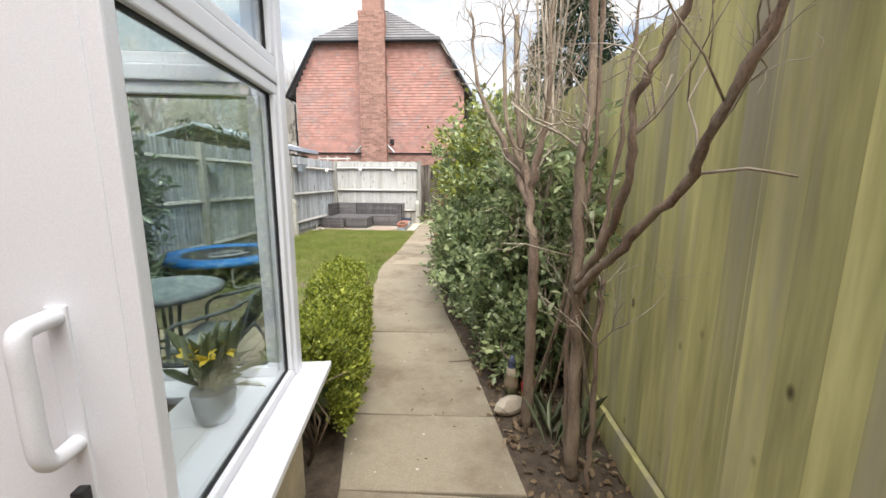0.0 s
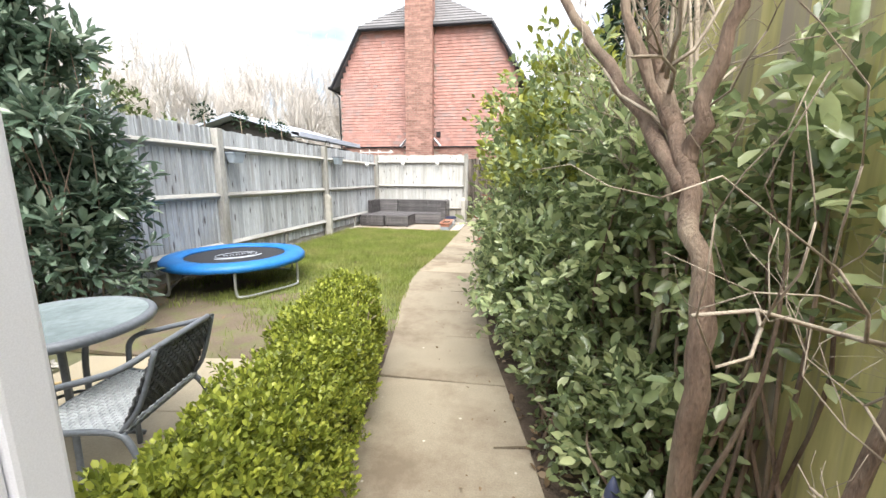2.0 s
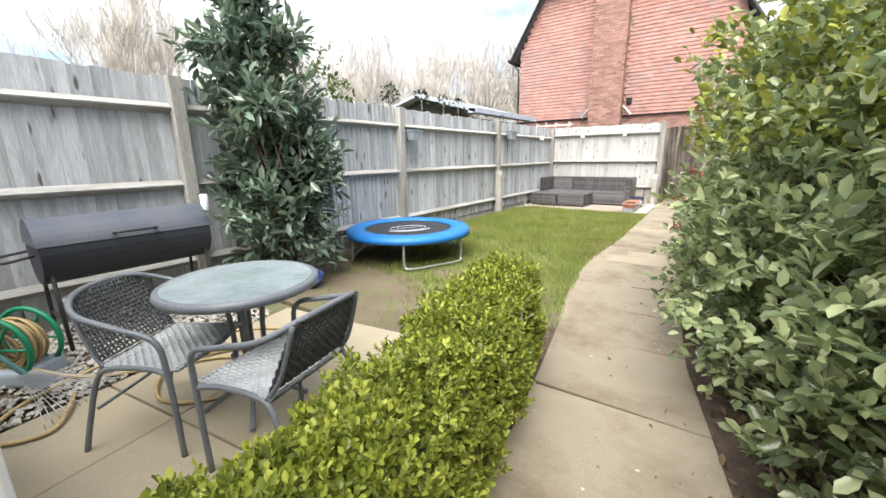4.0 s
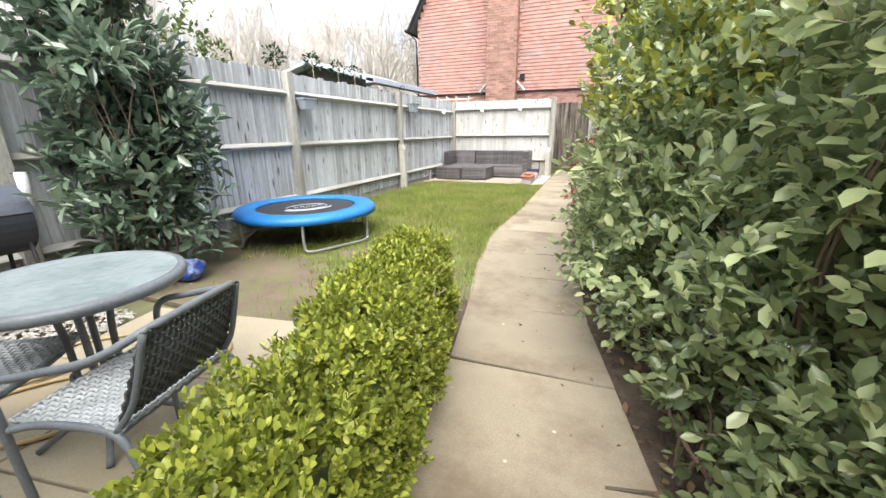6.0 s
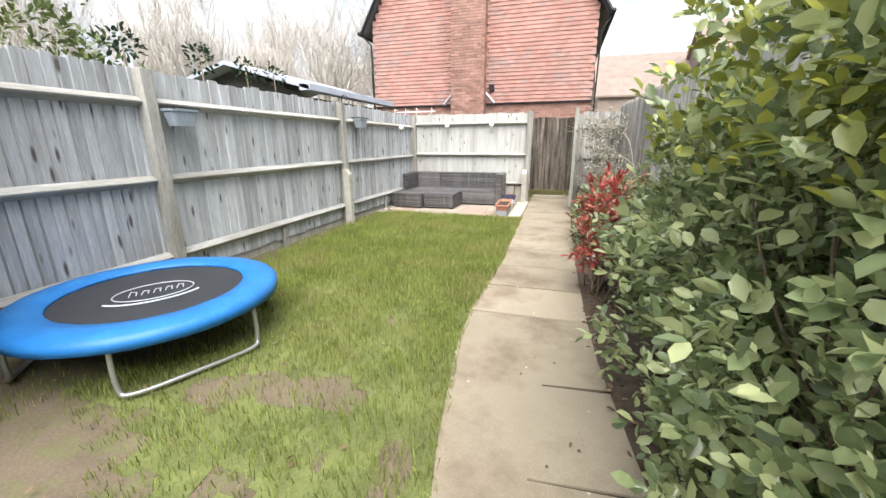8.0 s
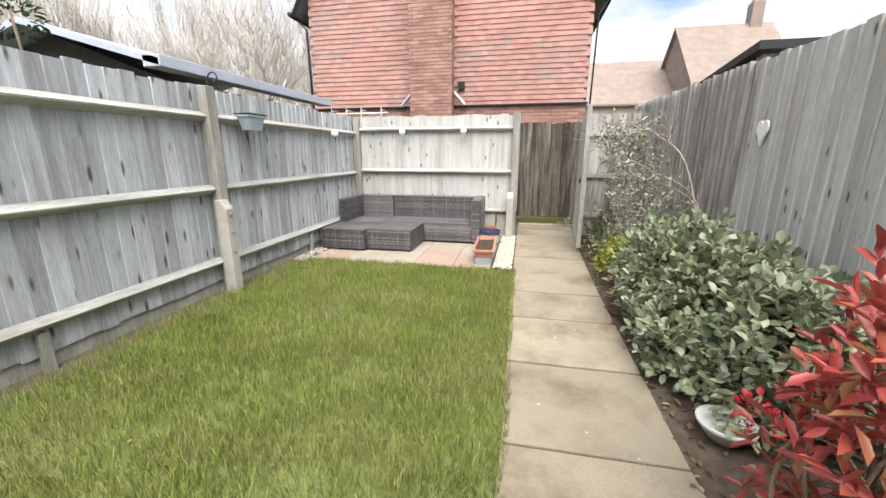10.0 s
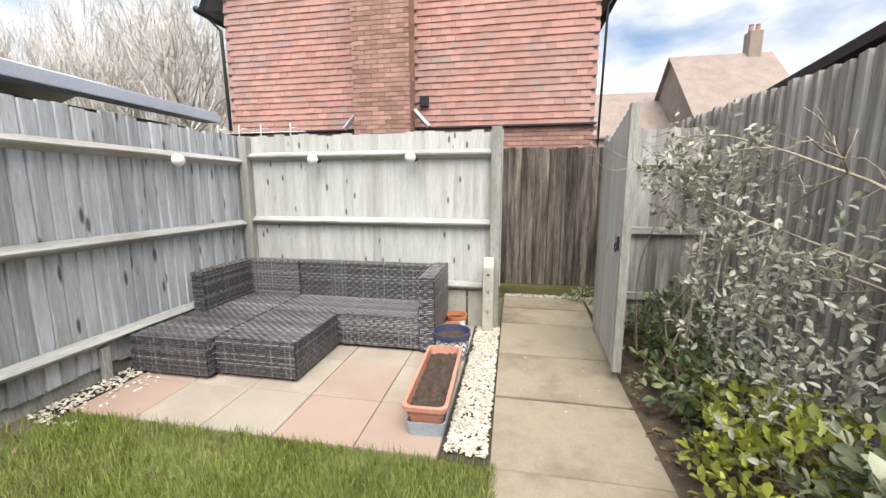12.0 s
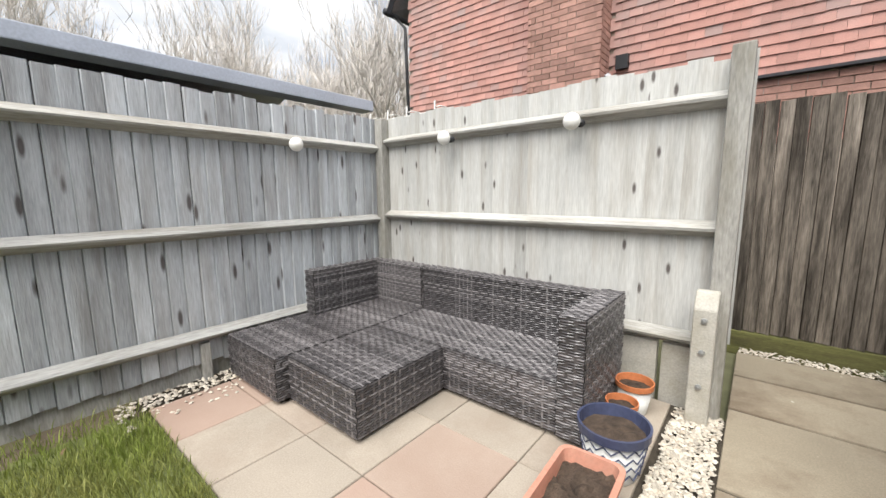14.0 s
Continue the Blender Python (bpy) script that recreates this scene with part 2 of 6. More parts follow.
pebble_g = mat("grey_pebbles", (0.42, 0.40, 0.36), 0.8, 0.8, 1.2, 6, 60, 0.2, island=0.4, hue=((0.22, 0.18, 0.14), 0.8, 0.7))
bulb_m = mat("white_globe", (0.85, 0.84, 0.80), 0.35, 0.97, 1.02, 5, 50, 0)
black_m = mat("black_plastic", (0.018, 0.018, 0.02), 0.45, 0.8, 1.2, 5, 50, 0.03)
iron_m = mat("black_iron", (0.03, 0.03, 0.032), 0.5, 0.7, 1.4, 6, 80, 0.1)
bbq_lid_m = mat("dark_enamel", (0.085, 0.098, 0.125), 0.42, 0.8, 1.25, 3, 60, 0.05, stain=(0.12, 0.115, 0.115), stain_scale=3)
# drum enamel is near black, darker than the lid
bbq_drum_m = mat("near_black_enamel", (0.028, 0.032, 0.042), 0.5, 0.7, 1.3, 4, 60, 0.06)
chair_metal = mat("grey_coated_steel", (0.155, 0.17, 0.19), 0.4, 0.8, 1.3, 6, 80, 0.05, spec=0.5)
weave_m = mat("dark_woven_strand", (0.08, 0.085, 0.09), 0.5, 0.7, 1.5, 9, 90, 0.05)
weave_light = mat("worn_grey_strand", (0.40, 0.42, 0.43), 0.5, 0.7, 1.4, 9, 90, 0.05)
steel_m = mat("galvanised_steel", (0.45, 0.46, 0.46), 0.4, 0.8, 1.1, 6, 80, 0.05, metal=0.7)
tramp_blue = mat("blue_pvc_pad", (0.018, 0.16, 0.47), 0.45, 0.85, 1.15, 4, 40, 0.08, stain=(0.03, 0.22, 0.55), stain_scale=5)
tramp_mat_m = mat("black_jump_mat", (0.028, 0.03, 0.036), 0.75, 0.8, 1.3, 4, 150, 0.1)
print_white = mat("white_print", (0.45, 0.48, 0.54), 0.7, 0.9, 1.05, 5, 40, 0)
hose_m = mat("tan_hose", (0.42, 0.31, 0.15), 0.5, 0.8, 1.15, 10, 60, 0.05)
green_plastic = mat("green_plastic", (0.01, 0.20, 0.10), 0.4, 0.85, 1.1, 6, 50, 0.03)
rake_green = mat("teal_handle", (0.16, 0.36, 0.36), 0.5, 0.85, 1.1, 6, 50, 0.03)
blue_bag = mat("blue_white_wrap", (0.018, 0.055, 0.27), 0.35, 0.7, 1.3, 6, 40, 0.1, stain=(0.6, 0.63, 0.68), stain_scale=9, stain_amt=0.6)
bark = mat("brown_bark", (0.19, 0.135, 0.10), 0.9, 0.4, 1.7, 7, 60, 0.8, stretch=(3, 3, 0.8), stain=(0.36, 0.30, 0.22), stain_scale=2.2, stain_amt=0.75)
bark_pale = mat("pale_bark", (0.36, 0.30, 0.23), 0.9, 0.6, 1.35, 6, 50, 0.5, stretch=(3, 3, 0.8), stain=(0.5, 0.44, 0.36), stain_scale=3, stain_amt=0.7)
# distance haze is put into this pale bark colour
bark_hazed = mat("hazed_far_bark", (0.63, 0.585, 0.54), 0.9, 0.7, 1.2, 2, 20, 0.1)


def leaf_mat(name, base, other, share, rough=0.4, spec=0.5, light=0.25, isl=0.4):
    return mat(name, base, rough, 0.8, 1.2, 5, 40, 0.05, island=isl, hue=(other, 0.85, share), spec=spec, through_light=light)


leaf_laurel = leaf_mat("laurel_leaf", (0.13, 0.195, 0.135), (0.29, 0.35, 0.26), 0.5, 0.2, 0.7)
leaf_shrub = leaf_mat("shrub_leaf", (0.27, 0.35, 0.17), (0.62, 0.66, 0.36), 0.36, 0.25, 0.7, 0.4, 0.5)
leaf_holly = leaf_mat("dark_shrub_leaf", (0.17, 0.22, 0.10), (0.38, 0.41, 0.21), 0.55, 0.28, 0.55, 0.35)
leaf_hedge = leaf_mat("box_hedge_leaf", (0.23, 0.28, 0.045), (0.54, 0.56, 0.10), 0.42, 0.4, 0.5, 0.35)
leaf_gold = leaf_mat("golden_leaf", (0.28, 0.31, 0.06), (0.48, 0.48, 0.10), 0.55, 0.4)
leaf_red = leaf_mat("red_leaf", (0.42, 0.075, 0.065), (0.16, 0.17, 0.06), 0.7, 0.35)
leaf_grey = leaf_mat("grey_brown_leaf", (0.34, 0.33, 0.26), (0.55, 0.53, 0.46), 0.45, 0.6)
leaf_mint = leaf_mat("mid_green_leaf", (0.25, 0.29, 0.17), (0.52, 0.53, 0.40), 0.5, 0.38)
leaf_conifer = leaf_mat("conifer_leaf", (0.022, 0.05, 0.022), (0.06, 0.10, 0.04), 0.8, 0.6)
leaf_far = leaf_mat("far_leaf", (0.11, 0.15, 0.05), (0.2, 0.24, 0.08), 0.7, 0.6)
leaf_dead = leaf_mat("dead_leaf", (0.22, 0.15, 0.085), (0.36, 0.29, 0.2), 0.6, 0.8)
flower_yellow = mat("yellow_petal", (0.75, 0.58, 0.06), 0.5, 0.85, 1.1, 9, 60, 0)
flower_red = mat("red_petal", (0.55, 0.03, 0.05), 0.5, 0.85, 1.1, 9, 60, 0)

glass = bpy.data.materials.new("window_glass")
glass.use_nodes = True
gn = glass.node_tree
gn.nodes.clear()
g_out, g_tr, g_gl, g_mx, g_fr = (gn.nodes.new(k) for k in ("ShaderNodeOutputMaterial", "ShaderNodeBsdfTransparent", "ShaderNodeBsdfGlossy", "ShaderNodeMixShader", "ShaderNodeLayerWeight"))
g_pw, g_ml = gn.nodes.new("ShaderNodeMath"), gn.nodes.new("ShaderNodeMath")
g_pw.operation, g_ml.operation = "POWER", "MULTIPLY_ADD"
g_pw.inputs[1].default_value, g_ml.inputs[1].default_value, g_ml.inputs[2].default_value = 3.2, 0.75, 0.06
g_tr.inputs["Color"].default_value, g_gl.inputs["Roughness"].default_value = (0.90, 0.94, 0.93, 1), 0.01
gn.links.new(g_fr.outputs["Facing"], g_pw.inputs[0])
gn.links.new(g_pw.outputs[0], g_ml.inputs[0])
gn.links.new(g_ml.outputs[0], g_mx.inputs[0])
gn.links.new(g_tr.outputs[0], g_mx.inputs[1])
gn.links.new(g_gl.outputs[0], g_mx.inputs[2])
gn.links.new(g_mx.outputs[0], g_out.inputs["Surface"])
frosted = mat("rippled_table_glass", (0.25, 0.30, 0.31), 0.22, 0.85, 1.2, 6, 26, 0.35, stain=(0.36, 0.41, 0.42), stain_scale=3, spec=0.7)


# ---- mesh helpers ----
def mesh_of(name, verts, faces, material, smooth=False):
    me = bpy.data.meshes.new(name)
    me.from_pydata([tuple(v) for v in verts], [], [tuple(f) for f in faces])
    me.materials.append(material)
    if smooth:
        me.polygons.foreach_set("use_smooth", [True] * len(me.polygons))
    me.update()
    return me


def bm_mesh(name, bm, material, smooth=False):
    bmesh.ops.recalc_face_normals(bm, faces=bm.faces)
    me = bpy.data.meshes.new(name)
    bm.to_mesh(me)
    bm.free()
    me.materials.append(material)
    if smooth:
        me.polygons.foreach_set("use_smooth", [True] * len(me.polygons))
    return me


def put(name, me, parent=None, m=None, label=""):
    ob = new(name, me)
    if parent is not None:
        ob.parent = parent
    if m is not None:
        ob.matrix_basis = m
    if label:
        ob["label"] = label
    return ob


def part(name, bm, material, parent, label="", m=None, smooth=False):
    return put(name, bm_mesh(name, bm, material, smooth), parent, m, label)


def thing(name, at=(0, 0, 0), rz=0, label="", category="", group="", kind=""):
    ob = new(name)
    ob.matrix_basis = pose(at[0], at[1], at[2], 0, 0, rz)
    return tagged(ob, label, category, group, kind)


def box(bm, x0, x1, y0, y1, z0, z1, bevel=0.0, m=None):
    r = bmesh.ops.create_cube(bm, size=1.0)
    vs = r["verts"]
    for v in vs:
        v.co = Vector((x0 + (v.co.x + 0.5) * (x1 - x0), y0 + (v.co.y + 0.5) * (y1 - y0), z0 + (v.co.z + 0.5) * (z1 - z0)))
    if bevel:
        es = list({e for v in vs for e in v.link_edges})
        out = bmesh.ops.bevel(bm, geom=es, offset=bevel, segments=2, affect="EDGES", profile=0.6)
        vs = list({v for f in out["faces"] for v in f.verts} | {v for v in vs if v.is_valid})
    if m is not None:
        for v in vs:
            v.co = m @ v.co
    return bm


def boxed(*a, **k):
    return box(bmesh.new(), *a, **k)


def lathe(bm, profile, seg=24, centre=(0, 0, 0), caps=True):
    rings = []
    for r, z in profile:
        rings.append([bm.verts.new((centre[0] + r * math.cos(2 * math.pi * i / seg), centre[1] + r * math.sin(2 * math.pi * i / seg), centre[2] + z)) for i in range(seg)])
    for a, b in zip(rings, rings[1:]):
        for i in range(seg):
            bm.faces.new((a[i], a[(i + 1) % seg], b[(i + 1) % seg], b[i]))
    for ring, r in ((rings[0], profile[0][0]), (rings[-1], profile[-1][0])):
        if r > 1e-4 and caps:
            bm.faces.new(ring)
    return bm


class Tubes:
    """Tapered tubes along polylines, gathered in one mesh."""

    def __init__(self, seg=6):
        self.v, self.f, self.seg = [], [], seg

    def run(self, pts, radii, close=False):
        n, seg = len(pts), self.seg
        pts = [Vector(p) for p in pts]
        if not isinstance(radii, (list, tuple)):
            radii = [radii] * n
        base = len(self.v)
        up, s = Vector((0, 0, 1)), None
        for i, p in enumerate(pts):
            a, b = (pts[i - 1], pts[(i + 1) % n]) if close else (pts[max(i - 1, 0)], pts[min(i + 1, n - 1)])
            d = (b - a).normalized() if (b - a).length > 1e-9 else up
            s = d.cross(up) if s is None else s - d * s.dot(d)
            s = s.normalized() if s.length > 1e-3 else d.orthogonal().normalized()
            u = s.cross(d)
            for k in range(seg):
                w = 2 * math.pi * k / seg
                self.v.append(p + radii[i] * (s * math.cos(w) + u * math.sin(w)))
        for i in range(n if close else n - 1):
            for k in range(seg):
                a, b = base + i * seg, base + ((i + 1) % n) * seg
                self.f.append((a + k, a + (k + 1) % seg, b + (k + 1) % seg, b + k))
        if not close:
            self.f.append(tuple(base + k for k in range(seg))[::-1])
            self.f.append(tuple(base + (n - 1) * seg + k for k in range(seg)))
        return self

    def mesh(self, name, material, smooth=True):
        return mesh_of(name, self.v, self.f, material, smooth)


def smooth_line(pts, n=6, close=False):
    """A Catmull-Rom line through the points."""
    P = [Vector(p) for p in pts]
    out, k = [], len(P)
    for i in range(k if close else k - 1):
        a, b, c, d = (P[(i - 1) % k], P[i], P[(i + 1) % k], P[(i + 2) % k]) if close else (P[max(i - 1, 0)], P[i], P[i + 1], P[min(i + 2, k - 1)])
        for j in range(n):
            t = j / n
            out.append(0.5 * ((2 * b) + (c - a) * t + (2 * a - 5 * b + 4 * c - d) * t * t + (3 * b - a - 3 * c + d) * t ** 3))
    return out if close else out + [P[-1]]


LEAF_SHAPE = ((0, 0, 0), (0.3, 0.38, 0.10), (0.3, 0.80, 0.06), (0, 1.12, -0.10), (-0.3, 0.80, 0.06), (-0.3, 0.38, 0.10))


def shoots(spots, size, rng, each=7, lift=0.3, reach=0.42):
    """Short leafy shoots in place of single leaves: a spiral of leaves round each tip."""
    out = []
    for p, d in spots[:: each]:
        ax = (Vector(d).normalized() + Vector(rng.normal(0, 0.4, 3)) + Vector((0, 0, lift))).normalized()
        u = ax.orthogonal().normalized()
        w = ax.cross(u)
        a0 = rng.uniform(0, 6.28)
        n = each + int(rng.integers(-1, 2))
        for j in range(n):
            a = a0 + 2.4 * j
            f = j / max(n - 1, 1)
            rad = u * math.cos(a) + w * math.sin(a)
            out.append((Vector(p) + ax * (size * reach * (j - n * 0.5)), rad * (1.1 - 0.75 * f) + ax * (0.25 + 0.8 * f)))
    return out


def leaves(name, spots, size, material, parent, rng, width=0.9, up=0.35, spread=0.35, label="", wob=0.65):
    """Many small leaves in one mesh. spots: rows of place and outward direction."""
    k = len(spots)
    P = np.array([s[0] for s in spots], float).reshape(k, 3)
    D = np.array([s[1] for s in spots], float).reshape(k, 3)
    D = D / (np.linalg.norm(D, axis=1, keepdims=True) + 1e-9) + rng.normal(0, wob, (k, 3)) + np.array((0, 0, up))
    D /= np.linalg.norm(D, axis=1, keepdims=True) + 1e-9
    side = np.cross(D, np.array((0, 0, 1.0)) + rng.normal(0, 0.45, (k, 3)))
    side /= np.linalg.norm(side, axis=1, keepdims=True) + 1e-9
    nor = np.cross(side, D)
    L = size * (1 + spread * rng.uniform(-1, 1, (k, 1)))
    verts = np.empty((k, 6, 3))
    for i, (a, b, c) in enumerate(LEAF_SHAPE):
        verts[:, i] = P + L * (width * a * side + b * D + c * nor)
    idx = np.arange(k)[:, None] * 6
    faces = np.concatenate([idx + np.array([[0, 1, 2, 3]]), idx + np.array([[0, 3, 4, 5]])], 1).reshape(-1, 4)
    me = bpy.data.meshes.new(name)
    me.vertices.add(k * 6)
    me.vertices.foreach_set("co", verts.reshape(-1))
    nf = len(faces)
    me.loops.add(nf * 4)
    me.loops.foreach_set("vertex_index", faces.reshape(-1).astype(np.int32))
    me.polygons.add(nf)
    me.polygons.foreach_set("loop_start", np.arange(0, nf * 4, 4, dtype=np.int32))
    me.update(calc_edges=True)
    me.materials.append(material)
    ob = put(name, me, parent, None, label)
    return tagged(ob, kind="stuff")


def lump(p, seed=0.0, f=1.5):
    return noise.noise(Vector(p) * f + Vector((seed * 17.3, seed * 5.1, seed * 9.7)))


def shell_spots(rng, n, centre, radii, seed, depth=0.35, low=-1.0, rough=0.35, f=1.3):
    """Places in the outer layer of an uneven rounded mass, with gaps."""
    out = []
    c, r = Vector(centre), Vector(radii)
    while len(out) < n:
        d = Vector(rng.normal(0, 1, 3)).normalized()
        if d.z < low:
            continue
        k = 1 + rough * lump(d * 1.6, seed, f) + 0.5 * rough * lump(d * 4.5, seed + 3, f)
        s = 1 - depth * rng.random() ** 1.6
        if lump(d * 5.0, seed + 8, f) < -0.34 and s > 0.8:
            continue
        p = Vector((d.x * r.x, d.y * r.y, d.z * r.z)) * (k * s)
        out.append((c + p, d))
    return out


# ---- ground, lawn, path and patios ----
def flat(name, outline, z, material, thick=0.05, label="", category="ground"):
    v = [(x, y, z) for x, y in outline] + [(x, y, z - thick) for x, y in outline]
    n = len(outline)
    f = [tuple(range(n)), tuple(range(2 * n - 1, n - 1, -1))] + [(i, n + i, n + (i + 1) % n, (i + 1) % n) for i in range(n)]
    ob = put(name, mesh_of(name, v, f, material))
    bm = bmesh.new()
    bm.from_mesh(ob.data)
    bmesh.ops.recalc_face_normals(bm, faces=bm.faces)
    bm.to_mesh(ob.data)
    bm.free()
    return tagged(ob, label, category, kind="structure")


PATH_L = [(-3.2, 0.05), (-1.0, -0.02), (0.73, -0.22), (1.32, -0.36), (2.63, -0.56), (3.3, -0.68), (4.1, -0.86), (5.05, -1.01), (5.6, -1.04), (7.0, -1.0), (8.5, -1.03), (10.6, -1.05), (13.25, -1.06)]
PATH_R = [(-3.2, 1.05), (-1.0, 0.95), (0.76, 0.66), (2.06, 0.43), (3.3, 0.15), (4.1, 0.06), (5.0, -0.06), (5.67, -0.1), (7.0, -0.14), (9.2, -0.15), (11.3, -0.12), (13.25, -0.03)]


def along(tab, y):
    ys, xs = [a for a, _ in tab], [b for _, b in tab]
    return float(np.interp(y, ys, xs))


flat("ground", [(-400, -400), (400, -400), (400, 400), (-400, 400)], -0.06, far_ground_m, 0.2, "rough earth and grass ground around the garden")
flat("bed_soil_right", [(along(PATH_R, y) - 0.05, y) for y in np.linspace(-3, 12.02, 30)] + [(1.2, 12.02), (1.45, -3)], -0.012, soil, 0.04,
     "dark planting bed soil with leaf litter")
flat("path_base", [(along(PATH_L, y), y) for y in np.linspace(-3, 13.24, 40)] + [(along(PATH_R, y), y) for y in np.linspace(13.24, -3, 40)], -0.016, joint_sand, 0.04,
     "dark sandy joints under the garden path")
flat("lawn_earth", [(-4.1, 2.6), (-1.6, 2.6)] + [(along(PATH_L, y) + 0.02, y) for y in np.linspace(2.7, 9.9, 20)] + [(-4.1, 9.9)], -0.02, lawn_soil, 0.03,
     "worn bare earth of the lawn with dead leaves")
flat("hedge_bed", [(-0.9, -0.2), (-0.1, -0.2)] + [(along(PATH_L, y) + 0.01, y) for y in np.linspace(0.7, 3.4, 8)] + [(-1.2, 3.4), (-1.0, 2.4)], -0.010, soil, 0.04,
     "dark soil bed under the box hedge")
flat("gravel_bed", [(-4.0, -3.0), (-2.75, -3.0), (-2.75, 1.5), (-2.95, 2.3), (-4.0, 2.45)], -0.015, soil, 0.04, "gravel strip below the fence")
flat("patio_base", [(-2.2, -2.9), (-0.45, -2.6), (-0.98, 2.70), (-2.80, 2.45)], -0.03, joint_sand, 0.03, "dark joints under the dining patio")
flat("sofa_patio_base", [(-4.05, 9.86), (-1.03, 9.9), (-1.05, 12.0), (-4.05, 12.0)], -0.018, joint_sand, 0.03, "sandy joints under the sofa patio")

# ---- fences ----
def feather_board(w, h, mat_, lean=0.0, t1=0.023, t2=0.007):
    """A feather-edged board: thick on one edge, thin on the other, foot at 0."""
    bm = bmesh.new()
    e = min(0.005, w * 0.05)
    pts = [(-w / 2, 0), (w / 2, 0), (w / 2, t2 * 0.25), (w / 2 - e, t2), (-w / 2 + e, t1), (-w / 2, t1 * 0.25)]
    lo = [bm.verts.new((x, y, 0)) for x, y in pts]
    hi = [bm.verts.new((x + lean, y, h)) for x, y in pts]
    bm.faces.new(lo)
    bm.faces.new(hi)
    for i in range(6):
        bm.faces.new((lo[i], lo[(i + 1) % 6], hi[(i + 1) % 6], hi[i]))
    return bm_mesh("board", bm, mat_)


def board_run(fence, a, b, z0, z1, mat_, step=0.1, flip=False, jitter=0.012, rng=random.Random(5), thick=0.023, lap=0.022, thin=0.007):
    """Boards side by side from a to b; their outer face to the left of that line unless flipped."""
    a, b = Vector((*a, 0)), Vector((*b, 0))
    d = (b - a).normalized()
    n = max(1, round((b - a).length / step))
    step = (b - a).length / n
    kinds = [feather_board(step + lap, z1 - z0 + dz, mat_, ln, thick, thin) for dz, ln in ((0, 0), (0.008, 0.003), (-0.01, -0.003))]
    ang = math.degrees(math.atan2(d.y, d.x))
    for i in range(n):
        p = a + d * (step * (i + 0.5))
        put("board", kinds[rng.randrange(3)], fence, pose(p.x, p.y, z0 + rng.uniform(-jitter, jitter), 0, 0, ang + (180 if flip else 0) + rng.uniform(-1.2, 1.2)))


def fence_post(fence, x, y, h, s=0.10, mat_=None, name="post"):
    part(name, boxed(-s / 2, s / 2, -s / 2, s / 2, -0.1, h, bevel=0.008), mat_ or timber, fence, m=pose(x, y, 0))


def arris_y(fence, x, y0, y1, z, mat_=rail_wood, t=0.10):
    """A triangular rail, with its flat back to the boards."""
    bm = bmesh.new()
    ring = [(-0.0, -t * 0.45), (0.066, -0.006), (0.07, 0.006), (-0.0, t * 0.5)]
    A = [bm.verts.new((p, 0, q)) for p, q in ring]
    B = [bm.verts.new((p, y1 - y0, q)) for p, q in ring]
    bm.faces.new(A)
    bm.faces.new(B)
    for i in range(4):
        bm.faces.new((A[i], A[(i + 1) % 4], B[(i + 1) % 4], B[i]))
    return part("rail", bm, mat_, fence, m=pose(x, y0, z))


LEFT_POSTS = (-0.75, 2.33, 5.39, 8.64)
fence_left = thing("fence", label="weathered grey feather-edge timber fence with three rails beside the lawn", category="fence", group="garden fences")
for y in LEFT_POSTS:
    fence_post(fence_left, -3.97, y, 2.02 if y > 2 else 2.0, 0.11)
for y0, y1 in zip(LEFT_POSTS, LEFT_POSTS[1:] + (12.0,)):
    for z in (1.74, 1.05, 0.31):
        arris_y(fence_left, -4.02, y0 + 0.05, y1 - 0.05, z)
# two of the panels show the stepped laps of their boards, the others lie nearly flush
for y0, y1, w, t_thick, t_thin, lap_ in ((-1.6, -0.75, 0.14, 0.012, 0.018, 0.012), (-0.75, 2.33, 0.14, 0.012, 0.018, 0.012), (2.33, 5.39, 0.085, 0.016, 0.030, 0.0), (5.39, 8.64, 0.125, 0.010, 0.019, 0.008), (8.64, 12.02, 0.098, 0.014, 0.028, 0.0)):
    board_run(fence_left, (-4.05, y0), (-4.05, y1), 0.10, 2.02, board_grey, w, True, lap=lap_, thick=t_thick, thin=t_thin)
for y0, y1 in zip((-1.6,) + LEFT_POSTS, LEFT_POSTS + (12.0,)):
    part("gravel_board", boxed(-4.09, -4.06, y0, y1, -0.05, 0.17, bevel=0.004), timber, fence_left)
for y in (3.85, 7.0, 10.3):
    part("cleat", boxed(-0.02, 0.02, -0.03, 0.03, -0.04, 0.26, bevel=0.004), timber, fence_left, m=pose(-4.0, y, 0))
spur = thing("concrete_spur", (-3.9, 8.60, 0), 0, "pale concrete repair spur bolted to a leaning fence post", "fence post", "concrete spurs")
bm = bmesh.new()
ring0 = [(-0.06, -0.055), (0.06, -0.055), (0.06, 0.055), (-0.06, 0.055)]
lo = [bm.verts.new((x, y, -0.06)) for x, y in ring0]
mi = [bm.verts.new((x, y, 0.86)) for x, y in ring0]
hi = [bm.verts.new((-0.06, -0.055, 0.95)), bm.verts.new((0.0, -0.055, 0.95)), bm.verts.new((0.0, 0.055, 0.95)), bm.verts.new((-0.06, 0.055, 0.95))]
bm.faces.new(lo)
bm.faces.new(hi)
for A, B in ((lo, mi), (mi, hi)):
    for i in range(4):
        bm.faces.new((A[i], A[(i + 1) % 4], B[(i + 1) % 4], B[i]))
bmesh.ops.bevel(bm, geom=bm.edges[:], offset=0.006, segments=1, affect="EDGES")
part("body", bm, concrete, spur)
